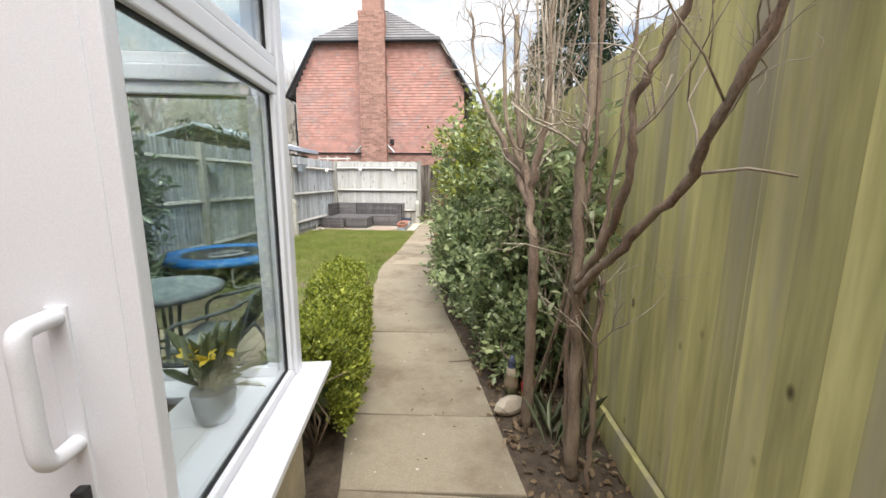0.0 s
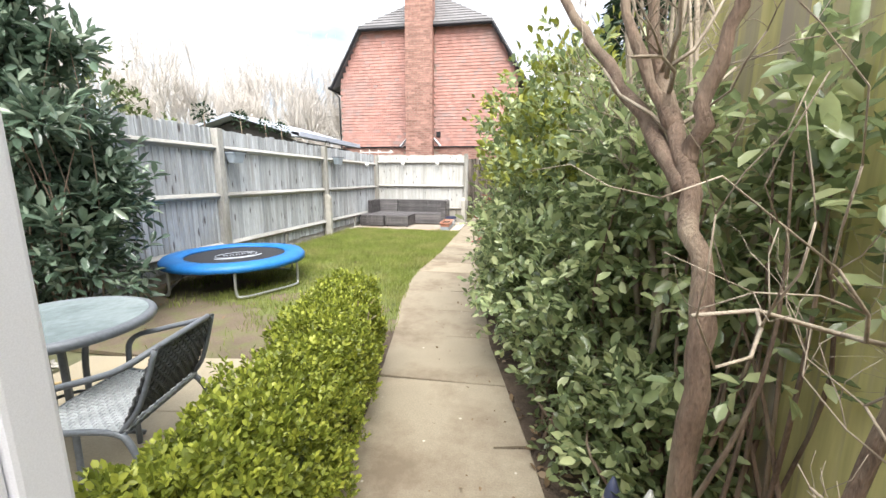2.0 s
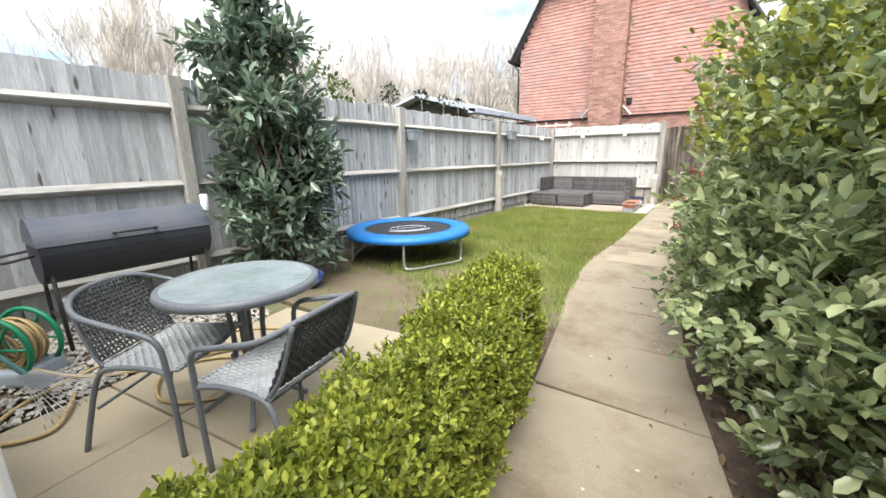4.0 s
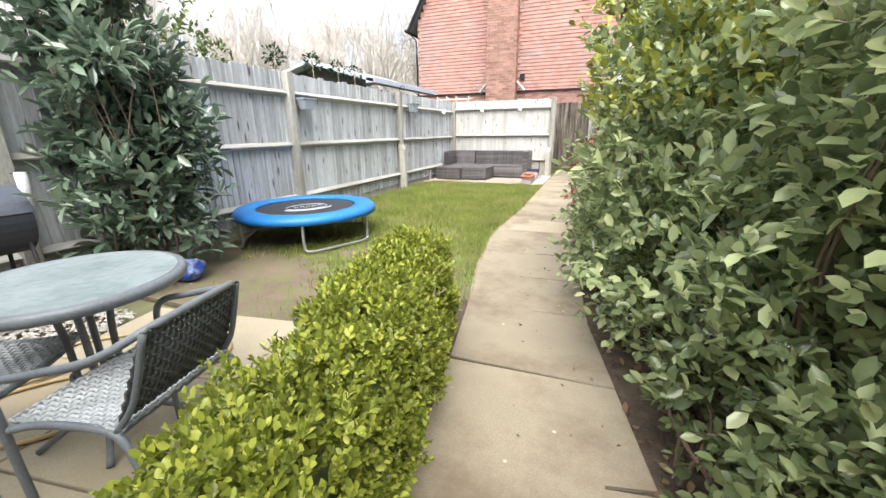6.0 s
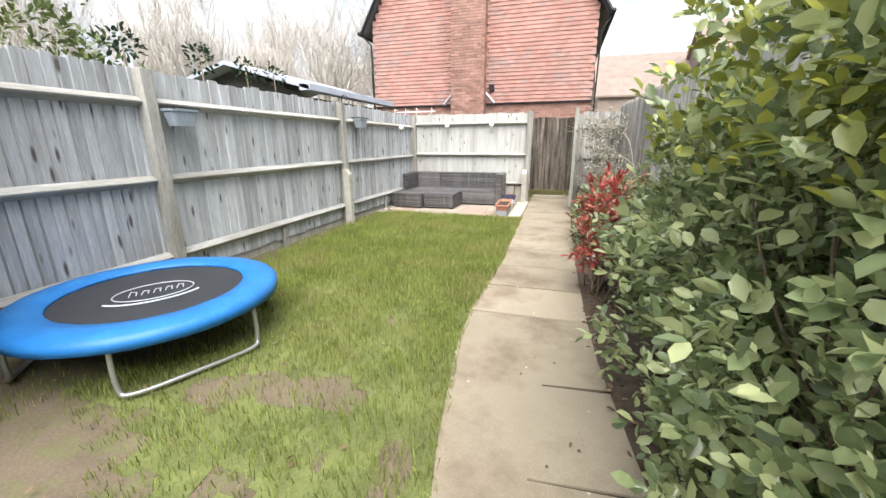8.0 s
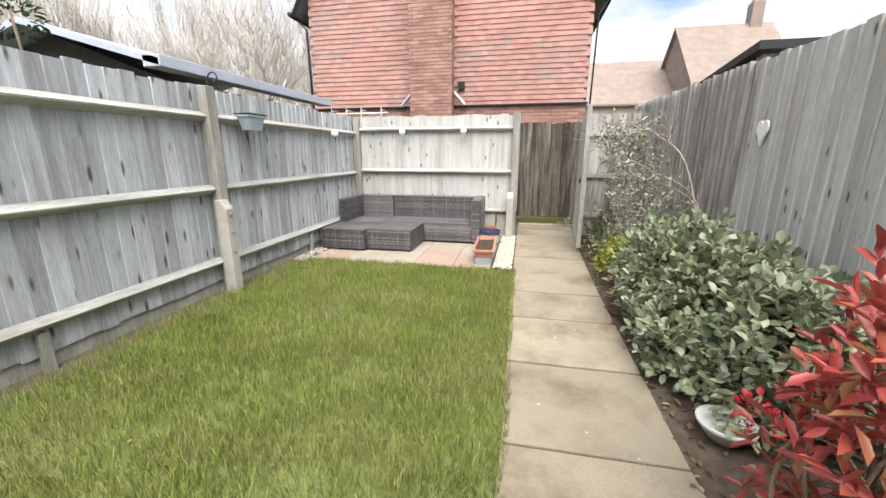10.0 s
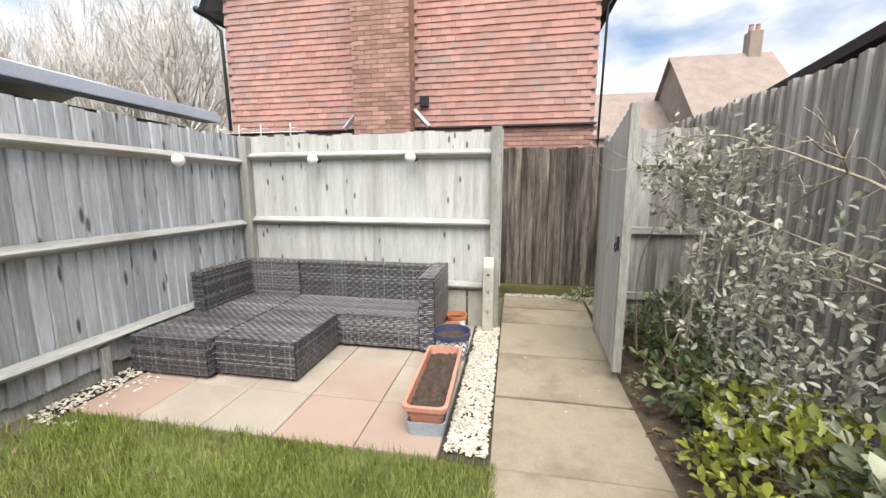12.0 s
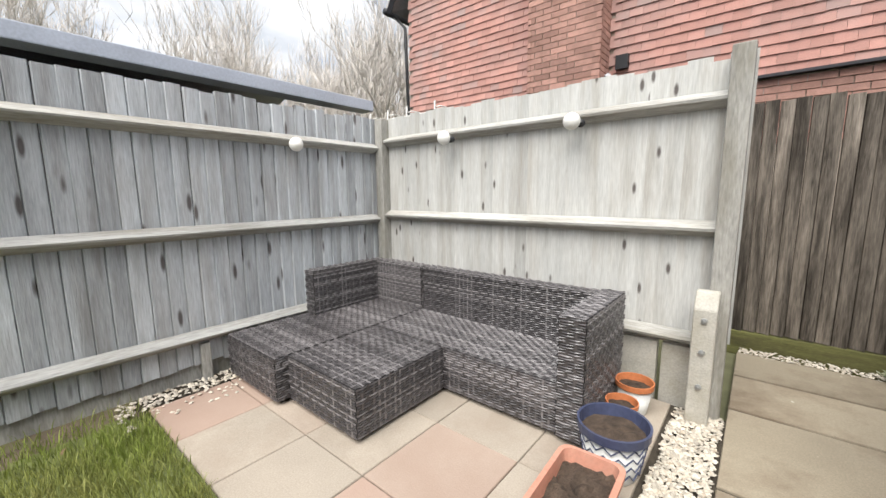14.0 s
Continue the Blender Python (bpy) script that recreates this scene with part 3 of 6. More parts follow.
for z in (0.42, 0.62, 0.8):
    part("bolt", lathe(bmesh.new(), [(0.0, 0.0), (0.016, 0.0), (0.016, 0.01), (0.006, 0.012), (0.006, 0.02), (0, 0.02)], 8), steel_m, spur, m=pose(0.06, 0, z, 0, 90, 0))

fence_back = thing("fence", label="pale weathered timber fence panel with three rails behind the sofa", category="fence", group="garden fences")
fence_post(fence_back, -3.95, 12.0, 2.02)
fence_post(fence_back, -1.14, 11.98, 2.05, 0.10)
for z in (1.80, 1.09, 0.42):
    bm = bmesh.new()
    ring = [(0.04, -0.045), (-0.032, -0.008), (-0.036, 0.008), (0.04, 0.05)]
    A, B = ([bm.verts.new((x, q, p)) for q, p in ring] for x in (-3.9, -1.19))
    bm.faces.new(A)
    bm.faces.new(B)
    for i in range(4):
        bm.faces.new((A[i], A[(i + 1) % 4], B[(i + 1) % 4], B[i]))
    part("rail", bm, rail_wood_x, fence_back, m=pose(0, 12.0, z))
board_run(fence_back, (-4.0, 12.045), (-1.09, 12.045), 0.42, 2.03, board_pale, 0.1, False)
for k in range(10):
    part("gravel_block", boxed(-0.13, 0.13, -0.03, 0.03, -0.05, 0.37, bevel=0.006), concrete, fence_back, m=pose(-3.85 + 0.285 * k, 12.05, 0))
spur2 = copy_thing(spur, pose(-1.19, 11.87, -0.19, 0, 0, -90))

fence_right = thing("fence", label="tall silvered and algae-stained feather-edge fence along the planting bed", category="fence", group="garden fences")
RA, RB = (1.32, -3.0), (0.86, 12.9)


def right_x(y):
    return RA[0] + (RB[0] - RA[0]) * (y - RA[1]) / (RB[1] - RA[1])


board_run(fence_right, (right_x(3.6), 3.6), (right_x(-2.9), -2.9), 0.05, 2.14, board_algae, 0.13, False, thick=0.015)
board_run(fence_right, (right_x(12.9), 12.9), (right_x(9.3), 9.3), 0.05, 2.18, board_right, 0.11, True, thick=0.042, lap=-0.002, thin=0.012)
board_run(fence_right, (right_x(9.34), 9.34), (right_x(3.6), 3.6), 0.05, 2.16, board_pale, 0.13, True, thick=0.026, lap=0.0, thin=0.012)
for y in (-2.9, 0.2, 3.6, 6.8, 9.9, 12.85):
    fence_post(fence_right, right_x(y) + 0.12, y, 2.1)
for z in (1.8, 1.05, 0.35):
    for y0, y1 in ((-2.9, 0.2), (0.2, 3.6), (3.6, 6.8), (6.8, 9.9), (9.9, 12.85)):
        part("rail", boxed(0.085, 0.14, y0 + 0.06, y1 - 0.06, z - 0.035, z + 0.035), timber, fence_right, m=pose(right_x((y0 + y1) / 2), 0, 0))
part("gravel_board", boxed(-0.03, 0.0, -2.9, 12.8, -0.06, 0.16, bevel=0.004), board_algae, fence_right, m=pose(right_x(5) - 0.0, 0, 0, 0, 0, 1.25) @ pose(0.12, 0, 0))

fence_alley = thing("fence", label="dark brown stained feather-edge fence across the alley", category="fence", group="garden fences")
board_run(fence_alley, (1.6, 13.36), (-4.4, 13.36), 0.15, 1.97, board_brown, 0.088, jitter=0.006, thick=0.046, lap=-0.001, thin=0.022)
part("gravel_board", boxed(-4.4, 1.6, 13.308, 13.375, -0.06, 0.145, bevel=0.004), board_mossy, fence_alley)
for x in (-4.3, -1.5, 1.5):
    fence_post(fence_alley, x, 13.45, 1.9)

for z in (1.7, 1.05, 0.4):
    part("rail", boxed(0.0, 0.92, 12.0, 12.05, z - 0.035, z + 0.035, bevel=0.006), rail_wood_x, fence_back)
board_run(fence_back, (0.0, 12.06), (0.95, 12.06), 0.05, 2.0, board_right, 0.1, True)

# garden gate standing open against the bed
gate = thing("garden_gate", (-0.13, 11.98, 0.10), -92.5, "pale weathered boarded garden gate standing open", "gate")
for k in range(9):
    put("board", feather_board(0.125, 1.76 + 0.14 * abs(k - 2) / 6, board_pale), gate, pose(0.06 + 0.108 * k, -0.012, 0.0, 0, 0, 0))
for z in (0.2, 0.95, 1.62):
    part("ledge", boxed(0.02, 0.96, 0.014, 0.046, z - 0.045, z + 0.045, bevel=0.005), timber, gate)
part("stile", boxed(0.965, 1.03, -0.018, 0.045, -0.02, 1.93, bevel=0.006), timber, gate)
latch = part("latch", boxed(-0.03, 0.03, 0.0, 0.012, -0.05, 0.05, bevel=0.004), iron_m, gate, "black iron ring latch", m=pose(0.93, -0.014, 0.95, 0, 0, 180))
T = Tubes(6)
T.run([(0.032 * math.cos(a), 0.022, -0.03 + 0.032 * math.sin(a)) for a in np.linspace(0, 2 * math.pi, 14)[:-1]], 0.005, True)
put("ring", T.mesh("ring", iron_m), latch)
post_hinge = thing("gate_post", (-0.06, 12.03, 0), 0, "grey timber gate post at the alley", "gate post")
part("post", boxed(-0.05, 0.05, -0.05, 0.05, -0.1, 1.95, bevel=0.008), timber, post_hinge)
T = Tubes(5)
T.run(smooth_line([(0.05, -0.1, 1.15), (0.06, -0.14, 1.02), (0.02, -0.15, 0.95), (0.03, -0.12, 0.9)], 5), 0.006)
put("hook", T.mesh("hook", iron_m), post_hinge)

# ---- tile-hung house ----
HY, HX0, HX1 = 14.93, -6.38, 0.29
house = thing("house", label="brick house with red tile-hung gable and half-hipped grey roof", category="house")
part("wall", boxed(HX0, HX1, HY, HY + 9, -0.1, 4.95), mortar_m, house, "orange brick ground floor wall")
EAVE, HIP, RIDGE, MIDX = 4.85, 6.72, 8.35, (HX0 + HX1) / 2
HIPX0, HIPX1 = -5.45, -0.70
bm = bmesh.new()
gv = [(HX0, EAVE - 0.2), (HX1, EAVE - 0.2), (HX1, EAVE), (HIPX1, HIP - 0.05), (HIPX0, HIP - 0.05), (HX0, EAVE)]
fr = [bm.verts.new((x, HY + 0.01, z)) for x, z in gv]
bk = [bm.verts.new((x, HY + 0.3, z)) for x, z in gv]
bm.faces.new(fr)
bm.faces.new(bk)
for i in range(6):
    bm.faces.new((fr[i], fr[(i + 1) % 6], bk[(i + 1) % 6], bk[i]))
part("gable_wall", bm, mortar_m, house)
# roof with real thickness: two slopes and the hip
RV = dict(a=(HX0 - 0.3, HY - 0.25, EAVE - 0.12), b=(HIPX0 - 0.05, HY - 0.25, HIP), c=(MIDX, HY + 1.4, RIDGE), d=(MIDX, HY + 9.2, RIDGE), e=(HX0 - 0.3, HY + 9.2, EAVE - 0.12),
          f=(HX1 + 0.3, HY - 0.25, EAVE - 0.12), g=(HIPX1 + 0.05, HY - 0.25, HIP), h=(HX1 + 0.3, HY + 9.2, EAVE - 0.12))


def roof_slope(keys, material, parent, name="roof", thick=0.09):
    v = [Vector(RV[k]) for k in keys]
    lo_ = [p - Vector((0, 0, thick)) for p in v]
    n = len(v)
    me = mesh_of(name, v + lo_, [tuple(range(n)), tuple(range(2 * n - 1, n - 1, -1))] + [(i, n + i, n + (i + 1) % n, (i + 1) % n) for i in range(n)], material)
    return put(name, me, parent)


roof_slope("abcde", roof_tile, house)
roof_slope("fgcdh", roof_tile, house)
roof_slope("bgc", roof_tile, house)
# rows of roof tiles on the hip and the slope ends read as ridged courses
for k in range(12):
    t = k / 12
    a, b, c = (Vector(RV[q]) for q in "bgc")
    T = Tubes(4)
    T.run([a.lerp(c, t) + Vector((0, 0, 0.015)), b.lerp(c, t) + Vector((0, 0, 0.015))], 0.016)
    put("tile_course", T.mesh("tile_course", roof_tile, False), house)
for name_, p, q in (("bargeboard", "a", "b"), ("bargeboard", "f", "g"), ("hip_gutter", "b", "g")):
    T = Tubes(4)
    T.run([Vector(RV[p]) + Vector((0, 0.02, -0.1)), Vector(RV[q]) + Vector((0, 0.02, -0.1))], 0.065)
    put(name_, T.mesh(name_, fascia_dark, False), house)
for sx, ex in ((-1, HX0 - 0.34), (1, HX1 + 0.34)):
    T = Tubes(6)
    T.run([(ex, HY - 0.3, EAVE - 0.2), (ex, HY + 9, EAVE - 0.2)], 0.06)
    put("gutter", T.mesh("gutter", black_m), house)
T = Tubes(6)
T.run([(HX1 + 0.34, HY - 0.1, EAVE - 0.2), (HX1 + 0.1, HY - 0.06, EAVE - 0.6), (HX1 + 0.05, HY + 0.06, 0.1)], 0.022)
put("downpipe", T.mesh("downpipe", black_m), house)
T = Tubes(6)
T.run([(HX0 - 0.34, HY - 0.1, EAVE - 0.2), (HX0 - 0.05, HY - 0.06, EAVE - 0.5), (HX0 - 0.05, HY + 0.06, 0.1)], 0.03)
put("downpipe", T.mesh("downpipe", black_m), house)
# chimney breast rising up the gable
CX0, CX1, CY = -3.70, -2.72, HY - 0.42
part("chimney", boxed(CX0 + 0.012, CX1 - 0.012, CY + 0.012, HY + 0.1, -0.1, 7.62), mortar_m, house, "brick chimney breast up the gable")
part("stack", boxed(CX0 + 0.14, CX1 - 0.14, CY + 0.12, HY + 0.5, 7.6, 9.3), brick_join, house)
for s_ in (-1, 1):
    cx = CX0 if s_ < 0 else CX1
    T = Tubes(4)
    T.run([(cx + s_ * 0.02, HY - 0.2, 2.78), (cx + s_ * 0.28, HY - 0.2, 2.50)], 0.045)
    put("flashing", T.mesh("flashing", lead_flash, False), house)
part("tile_edge", boxed(HX0 - 0.02, HX1 + 0.03, HY - 0.09, HY + 0.02, 2.485, 2.515), fascia_dark, house)
part("vent", boxed(-2.62, -2.47, HY - 0.1, HY - 0.02, 2.86, 3.03), black_m, house)

# ---- neighbours ----
def gabled(name, x0, x1, y0, y1, eave, ridge, wall_m, roof_m, axis, label, over=0.2, chimney=None, category="house"):
    t = thing(name, label=label, category=category, group="neighbouring roofs")
    part("wall", boxed(x0, x1, y0, y1, -0.1, eave), wall_m, t)
    if axis == "y":
        xm = (x0 + x1) / 2
        tri = [[(x0, y, eave), (x1, y, eave), (xm, y, ridge - 0.05)] for y in (y0, y1)]
        sl = [[(x0 - over, y0 - over, eave - over * 0.5), (xm, y0 - over, ridge), (xm, y1 + over, ridge), (x0 - over, y1 + over, eave - over * 0.5)],
              [(x1 + over, y0 - over, eave - over * 0.5), (xm, y0 - over, ridge), (xm, y1 + over, ridge), (x1 + over, y1 + over, eave - over * 0.5)]]
    else:
        ym = (y0 + y1) / 2
        tri = [[(x, y0, eave), (x, y1, eave), (x, ym, ridge - 0.05)] for x in (x0, x1)]
        sl = [[(x0 - over, y0 - over, eave - over * 0.5), (x0 - over, ym, ridge), (x1 + over, ym, ridge), (x1 + over, y0 - over, eave - over * 0.5)],
              [(x0 - over, y1 + over, eave - over * 0.5), (x0 - over, ym, ridge), (x1 + over, ym, ridge), (x1 + over, y1 + over, eave - over * 0.5)]]
    for q in tri:
        d_ = Vector((0, 0.02, 0)) if axis == "y" else Vector((0.02, 0, 0))
        v = [Vector(p) for p in q] + [Vector(p) + d_ for p in q]
        put("gable", mesh_of("gable", v, [(0, 1, 2), (5, 4, 3), (0, 3, 4, 1), (1, 4, 5, 2), (2, 5, 3, 0)], wall_m), t)
    for q in sl:
        v = [Vector(p) for p in q] + [Vector(p) - Vector((0, 0, 0.1)) for p in q]
        put("roof", mesh_of("roof", v, [(0, 1, 2, 3), (7, 6, 5, 4), (0, 4, 5, 1), (1, 5, 6, 2), (2, 6, 7, 3), (3, 7, 4, 0)], roof_m), t)
    if chimney:
        cx, cy, cz = chimney
        st = part("chimney", boxed(cx - 0.28, cx + 0.28, cy - 0.3, cy + 0.3, ridge - 1.0, cz, bevel=0.02), roof_brown, t)
        for k in (-0.15, 0.15):
            part("chimney_pot", lathe(bmesh.new(), [(0.10, 0), (0.12, 0.03), (0.09, 0.3), (0.11, 0.34), (0.08, 0.36)], 10), brick_join, st, m=pose(cx + k, cy, cz))
    return t


gabled("house", 1.5, 9.0, 30.0, 37.0, 4.2, 7.0, roof_brown, roof_brown, "x", "distant brick house with brown tiled roof")
gabled("house", 6.9, 11.2, 27.5, 34.5, 4.6, 8.15, roof_brown, roof_brown, "x", "distant house with orange-brown roof and chimney", chimney=(10.5, 31.0, 9.1))


# neighbour's garden shed beyond the left fence
shed = thing("garden_shed", label="dark timber neighbouring shed with pale roof edge", category="shed")
part("wall", boxed(-8.2, -4.95, 9.2, 12.3, -0.05, 2.2), shed_wood, shed)
bm = bmesh.new()
box(bm, -4.92, -4.70, 8.9, 12.55, 2.28, 2.40, bevel=0.01)
part("roof_edge", bm, felt, shed, "pale grey roof edge")
v = [Vector(p) for p in ((-4.72, 8.9, 2.36), (-6.5, 8.9, 2.86), (-6.5, 12.55, 2.86), (-4.72, 12.55, 2.36), (-8.4, 8.9, 2.36), (-8.4, 12.55, 2.36))]
v += [p - Vector((0, 0, 0.07)) for p in v]
put("roof", mesh_of("roof", v, [(0, 1, 2, 3), (1, 4, 5, 2), (9, 8, 7, 6), (8, 11, 10, 7), (0, 6, 7, 1), (1, 7, 10, 4), (3, 2, 8, 9), (2, 5, 11, 8), (0, 3, 9, 6), (4, 10, 11, 5)], felt), shed)
put("gable", mesh_of("gable", [(-4.95, 9.2, 2.2), (-8.2, 9.2, 2.2), (-6.5, 9.2, 2.76), (-4.95, 9.25, 2.2), (-8.2, 9.25, 2.2), (-6.5, 9.25, 2.76)], [(0, 1, 2), (5, 4, 3), (0, 3, 4, 1), (1, 4, 5, 2), (2, 5, 3, 0)], shed_wood), shed)
shed_r = thing("garden_shed", label="neighbouring timber shed with dark felt roof behind the fence", category="shed")
part("wall", boxed(2.2, 5.4, 11.95, 14.2, -0.05, 2.5), board_right, shed_r)
part("clerestory", boxed(2.2, 5.4, 11.95, 12.1, 2.5, 2.76), board_right, shed_r)
v = [Vector(p) for p in ((2.05, 11.75, 2.88), (5.6, 11.75, 2.88), (5.6, 14.4, 2.56), (2.05, 14.4, 2.56))]
v += [p - Vector((0, 0, 0.11)) for p in v]
put("roof", mesh_of("roof", v, [(0, 1, 2, 3), (7, 6, 5, 4), (0, 4, 5, 1), (1, 5, 6, 2), (2, 6, 7, 3), (3, 7, 4, 0)], fascia_dark), shed_r)

rack = thing("wire_rack", (-4.35, 12.45, 0), 0, "white wire drying rack showing above the fence", "drying rack")
for k in range(4):
    T = Tubes(5)
    T.run([(-0.35, 0.09 * k, 2.13 + 0.012 * k), (0.75, 0.09 * k, 2.13 + 0.012 * k)], 0.006)
    put("bar", T.mesh("bar", bulb_m), rack)
for x in (-0.3, 0.0, 0.3, 0.7):
    T = Tubes(5)
    T.run(smooth_line([(x, 0.0, -0.05), (x, 0.0, 2.05), (x, 0.03, 2.17), (x, 0.16, 2.2), (x, 0.28, 2.17)], 4), 0.007)
    put("upright", T.mesh("upright", bulb_m), rack)

# ---- conservatory ----
cons = thing("conservatory", label="white upvc conservatory with low rendered wall and glazed sides", category="conservatory")
WX, WY, XL, YB = -0.40, 0.66, -3.1, -0.27
part("dwarf_wall", boxed(WX - 0.12, WX + 0.03, -0.18, WY + 0.03, -0.05, 0.585), render_cream, cons)
part("dwarf_wall", boxed(XL, WX - 0.12, WY - 0.12, WY + 0.03, -0.05, 0.585), render_cream, cons)
part("sill", boxed(WX - 0.16, -0.24, -0.19, 0.77, 0.587, 0.617, bevel=0.006), pvc, cons)
part("sill", boxed(XL, WX - 0.162, WY - 0.16, 0.77, 0.587, 0.617, bevel=0.006), pvc, cons)
part("corner_post", boxed(-0.43, -0.355, 0.645, 0.715, 0.618, 2.16, bevel=0.008), pvc, cons)


def window_y(x, y0, y1, z0, z1, parent, t=0.055, d=0.06):
    """A framed pane in a wall that runs along y."""
    w = part("window", boxed(x - d / 2, x + d / 2, y0, y1, z0, z0 + t, bevel=0.006), pvc, parent)
    for a in ((y0, y1, z1 - t, z1), (y0, y0 + t, z0 + t, z1 - t), (y1 - t, y1, z0 + t, z1 - t)):
        part("frame", boxed(x - d / 2, x + d / 2, a[0], a[1], a[2], a[3], bevel=0.006), pvc, w)
    for a in ((y0 + t, y1 - t, z0 + t, z0 + t + 0.006), (y0 + t, y1 - t, z1 - t - 0.006, z1 - t), (y0 + t, y0 + t + 0.006, z0 + t, z1 - t), (y1 - t - 0.006, y1 - t, z0 + t, z1 - t)):
        part("gasket", boxed(x - 0.006, x + 0.009, a[0], a[1], a[2], a[3]), black_m, w)
    g = part("pane", boxed(x - 0.004, x + 0.004, y0 + t - 0.006, y1 - t + 0.006, z0 + t - 0.006, z1 - t + 0.006), glass, w)
    g.visible_shadow = False


def window_x(y, x0, x1, z0, z1, parent, t=0.055, d=0.06):
    w = part("window", boxed(x0, x1, y - d / 2, y + d / 2, z0, z0 + t, bevel=0.006), pvc, parent)
    for a in ((x0, x1, z1 - t, z1), (x0, x0 + t, z0 + t, z1 - t), (x1 - t, x1, z0 + t, z1 - t)):
        part("frame", boxed(a[0], a[1], y - d / 2, y + d / 2, a[2], a[3], bevel=0.006), pvc, w)
    for a in ((x0 + t, x1 - t, z0 + t, z0 + t + 0.006), (x0 + t, x1 - t, z1 - t - 0.006, z1 - t)):
        part("gasket", boxed(a[0], a[1], y - 0.008, y + d / 2 - 0.004, a[2], a[3]), black_m, w)
    g = part("pane", boxed(x0 + t - 0.006, x1 - t + 0.006, y - 0.004, y + 0.004, z0 + t - 0.006, z1 - t + 0.006), glass, w)
    g.visible_shadow = False


window_y(-0.39, -0.20, 0.643, 0.62, 1.785, cons, 0.038, 0.05)
window_y(-0.39, -0.20, 0.643, 1.845, 2.14, cons, 0.038, 0.05)
part("transom", boxed(-0.425, -0.36, -0.20, 0.643, 1.787, 1.843, bevel=0.006), pvc, cons)
for x0, x1 in ((-1.32, -0.432), (-2.2, -1.36), (-3.08, -2.24)):
    window_x(0.66, x0, x1, 0.62, 1.785, cons, 0.042)
    window_x(0.66, x0, x1, 1.845, 2.14, cons, 0.042)
    part("transom", boxed(x0, x1, 0.615, 0.70, 1.787, 1.843, bevel=0.006), pvc, cons)
for x in (-1.34, -2.22, -3.1):
    part("mullion", boxed(x - 0.018, x + 0.018, 0.61, 0.71, 0.618, 2.14, bevel=0.004), pvc, cons)
part("ring_beam", boxed(XL - 0.05, -0.33, 0.58, 0.74, 2.165, 2.32, bevel=0.01), pvc, cons)
part("ring_beam", boxed(-0.48, -0.33, YB, 0.578, 2.165, 2.32, bevel=0.01), pvc, cons)
roof_pane = part("roof_pane", boxed(XL - 0.05, -0.49, YB, 0.575, 2.29, 2.31), glass, cons, "clear glazed roof sheeting")
roof_pane.visible_shadow = False
for x in np.arange(XL + 0.6, -0.6, 0.7):
    part("glazing_bar", boxed(x - 0.025, x + 0.025, YB, 0.574, 2.26, 2.33, bevel=0.006), pvc, cons)
part("wall", boxed(XL - 0.06, XL, YB, 0.60, -0.05, 2.16), pvc, cons)
part("floor", boxed(XL, -0.53, -0.19, 0.53, -0.05, 0.02), slab_mixed, cons)
door = thing("door", (-0.275, -0.20, 0.06), 190, "white upvc door with a pull handle, standing ajar", "door")
part("leaf", boxed(0.0, 0.86, -0.034, 0.0, 0.0, 2.06, bevel=0.005), pvc, door)
part("raised_panel", boxed(0.24, 0.72, -0.002, 0.008, 0.2, 0.75, bevel=0.004), pvc, door)
HX, HZ = 0.105, 1.135
h = part("handle", boxed(HX - 0.018, HX + 0.018, -0.002, 0.006, HZ - 0.40, HZ + 0.02, bevel=0.003), pvc, door, "white pull handle with keyhole")
T = Tubes(10)
T.run(smooth_line([(HX, 0.0, HZ), (HX, 0.05, HZ), (HX, 0.078, HZ - 0.012), (HX, 0.08, HZ - 0.10), (HX, 0.08, HZ - 0.2), (HX, 0.072, HZ - 0.238), (HX, 0.05, HZ - 0.25), (HX, 0.0, HZ - 0.25)], 5), 0.0165)
put("grip", T.mesh("grip", pvc), h)
part("keyhole", boxed(HX - 0.011, HX + 0.011, 0.006, 0.03, HZ - 0.385, HZ - 0.34, bevel=0.004), black_m, h)
part("side_wall", boxed(-3.1, -1.14, -0.27, -0.2, -0.05, 2.16), pvc, cons)
cons.matrix_basis = pose(-0.36, 0.70, 0, 0, 0, 7.8) @ pose(0.36, -0.70, 0)
# never in view: height set to keep sun and sky off the white door
flat("wall_house", [(-6, -3.05), (3, -3.05), (3, -3.3), (-6, -3.3)], 4.9, brick_join, 5.0, "unseen brick house wall behind the conservatory, high enough to shade the door", "wall")

# daffodil pot and dark chair arm inside, behind the glass
pot_in = thing("flower_pot", (-0.50, 0.33, 0.615), 0, "potted yellow daffodils on the conservatory sill", "potted plant")
part("pot", lathe(bmesh.new(), [(0.045, 0), (0.06, 0.02), (0.072, 0.12), (0.067, 0.12), (0.06, 0.11), (0, 0.11)], 18), grey_plastic, pot_in, smooth=True)
rng = np.random.default_rng(11)
leaves("foliage", [((rng.normal(0, 0.03), rng.normal(0, 0.03), 0.13), (rng.normal(0, 0.5), rng.normal(0, 0.5), 1)) for _ in range(60)], 0.16, leaf_mint, pot_in, rng, 0.25, 1.0)
for k in range(6):
    a = k * 1.05
    p = (0.06 * math.cos(a), 0.06 * math.sin(a), 0.25 + 0.04 * math.sin(3 * a))
    leaves("flower", [(p, (math.cos(w), math.sin(w), 0.2)) for w in np.linspace(0, 6.28, 9)], 0.035, flower_yellow, pot_in, rng, 0.9, 0.3)
inner_sill = part("inner_sill", boxed(-0.74, -0.53, -0.18, 0.50, 0.585, 0.615, bevel=0.005), pvc, cons)
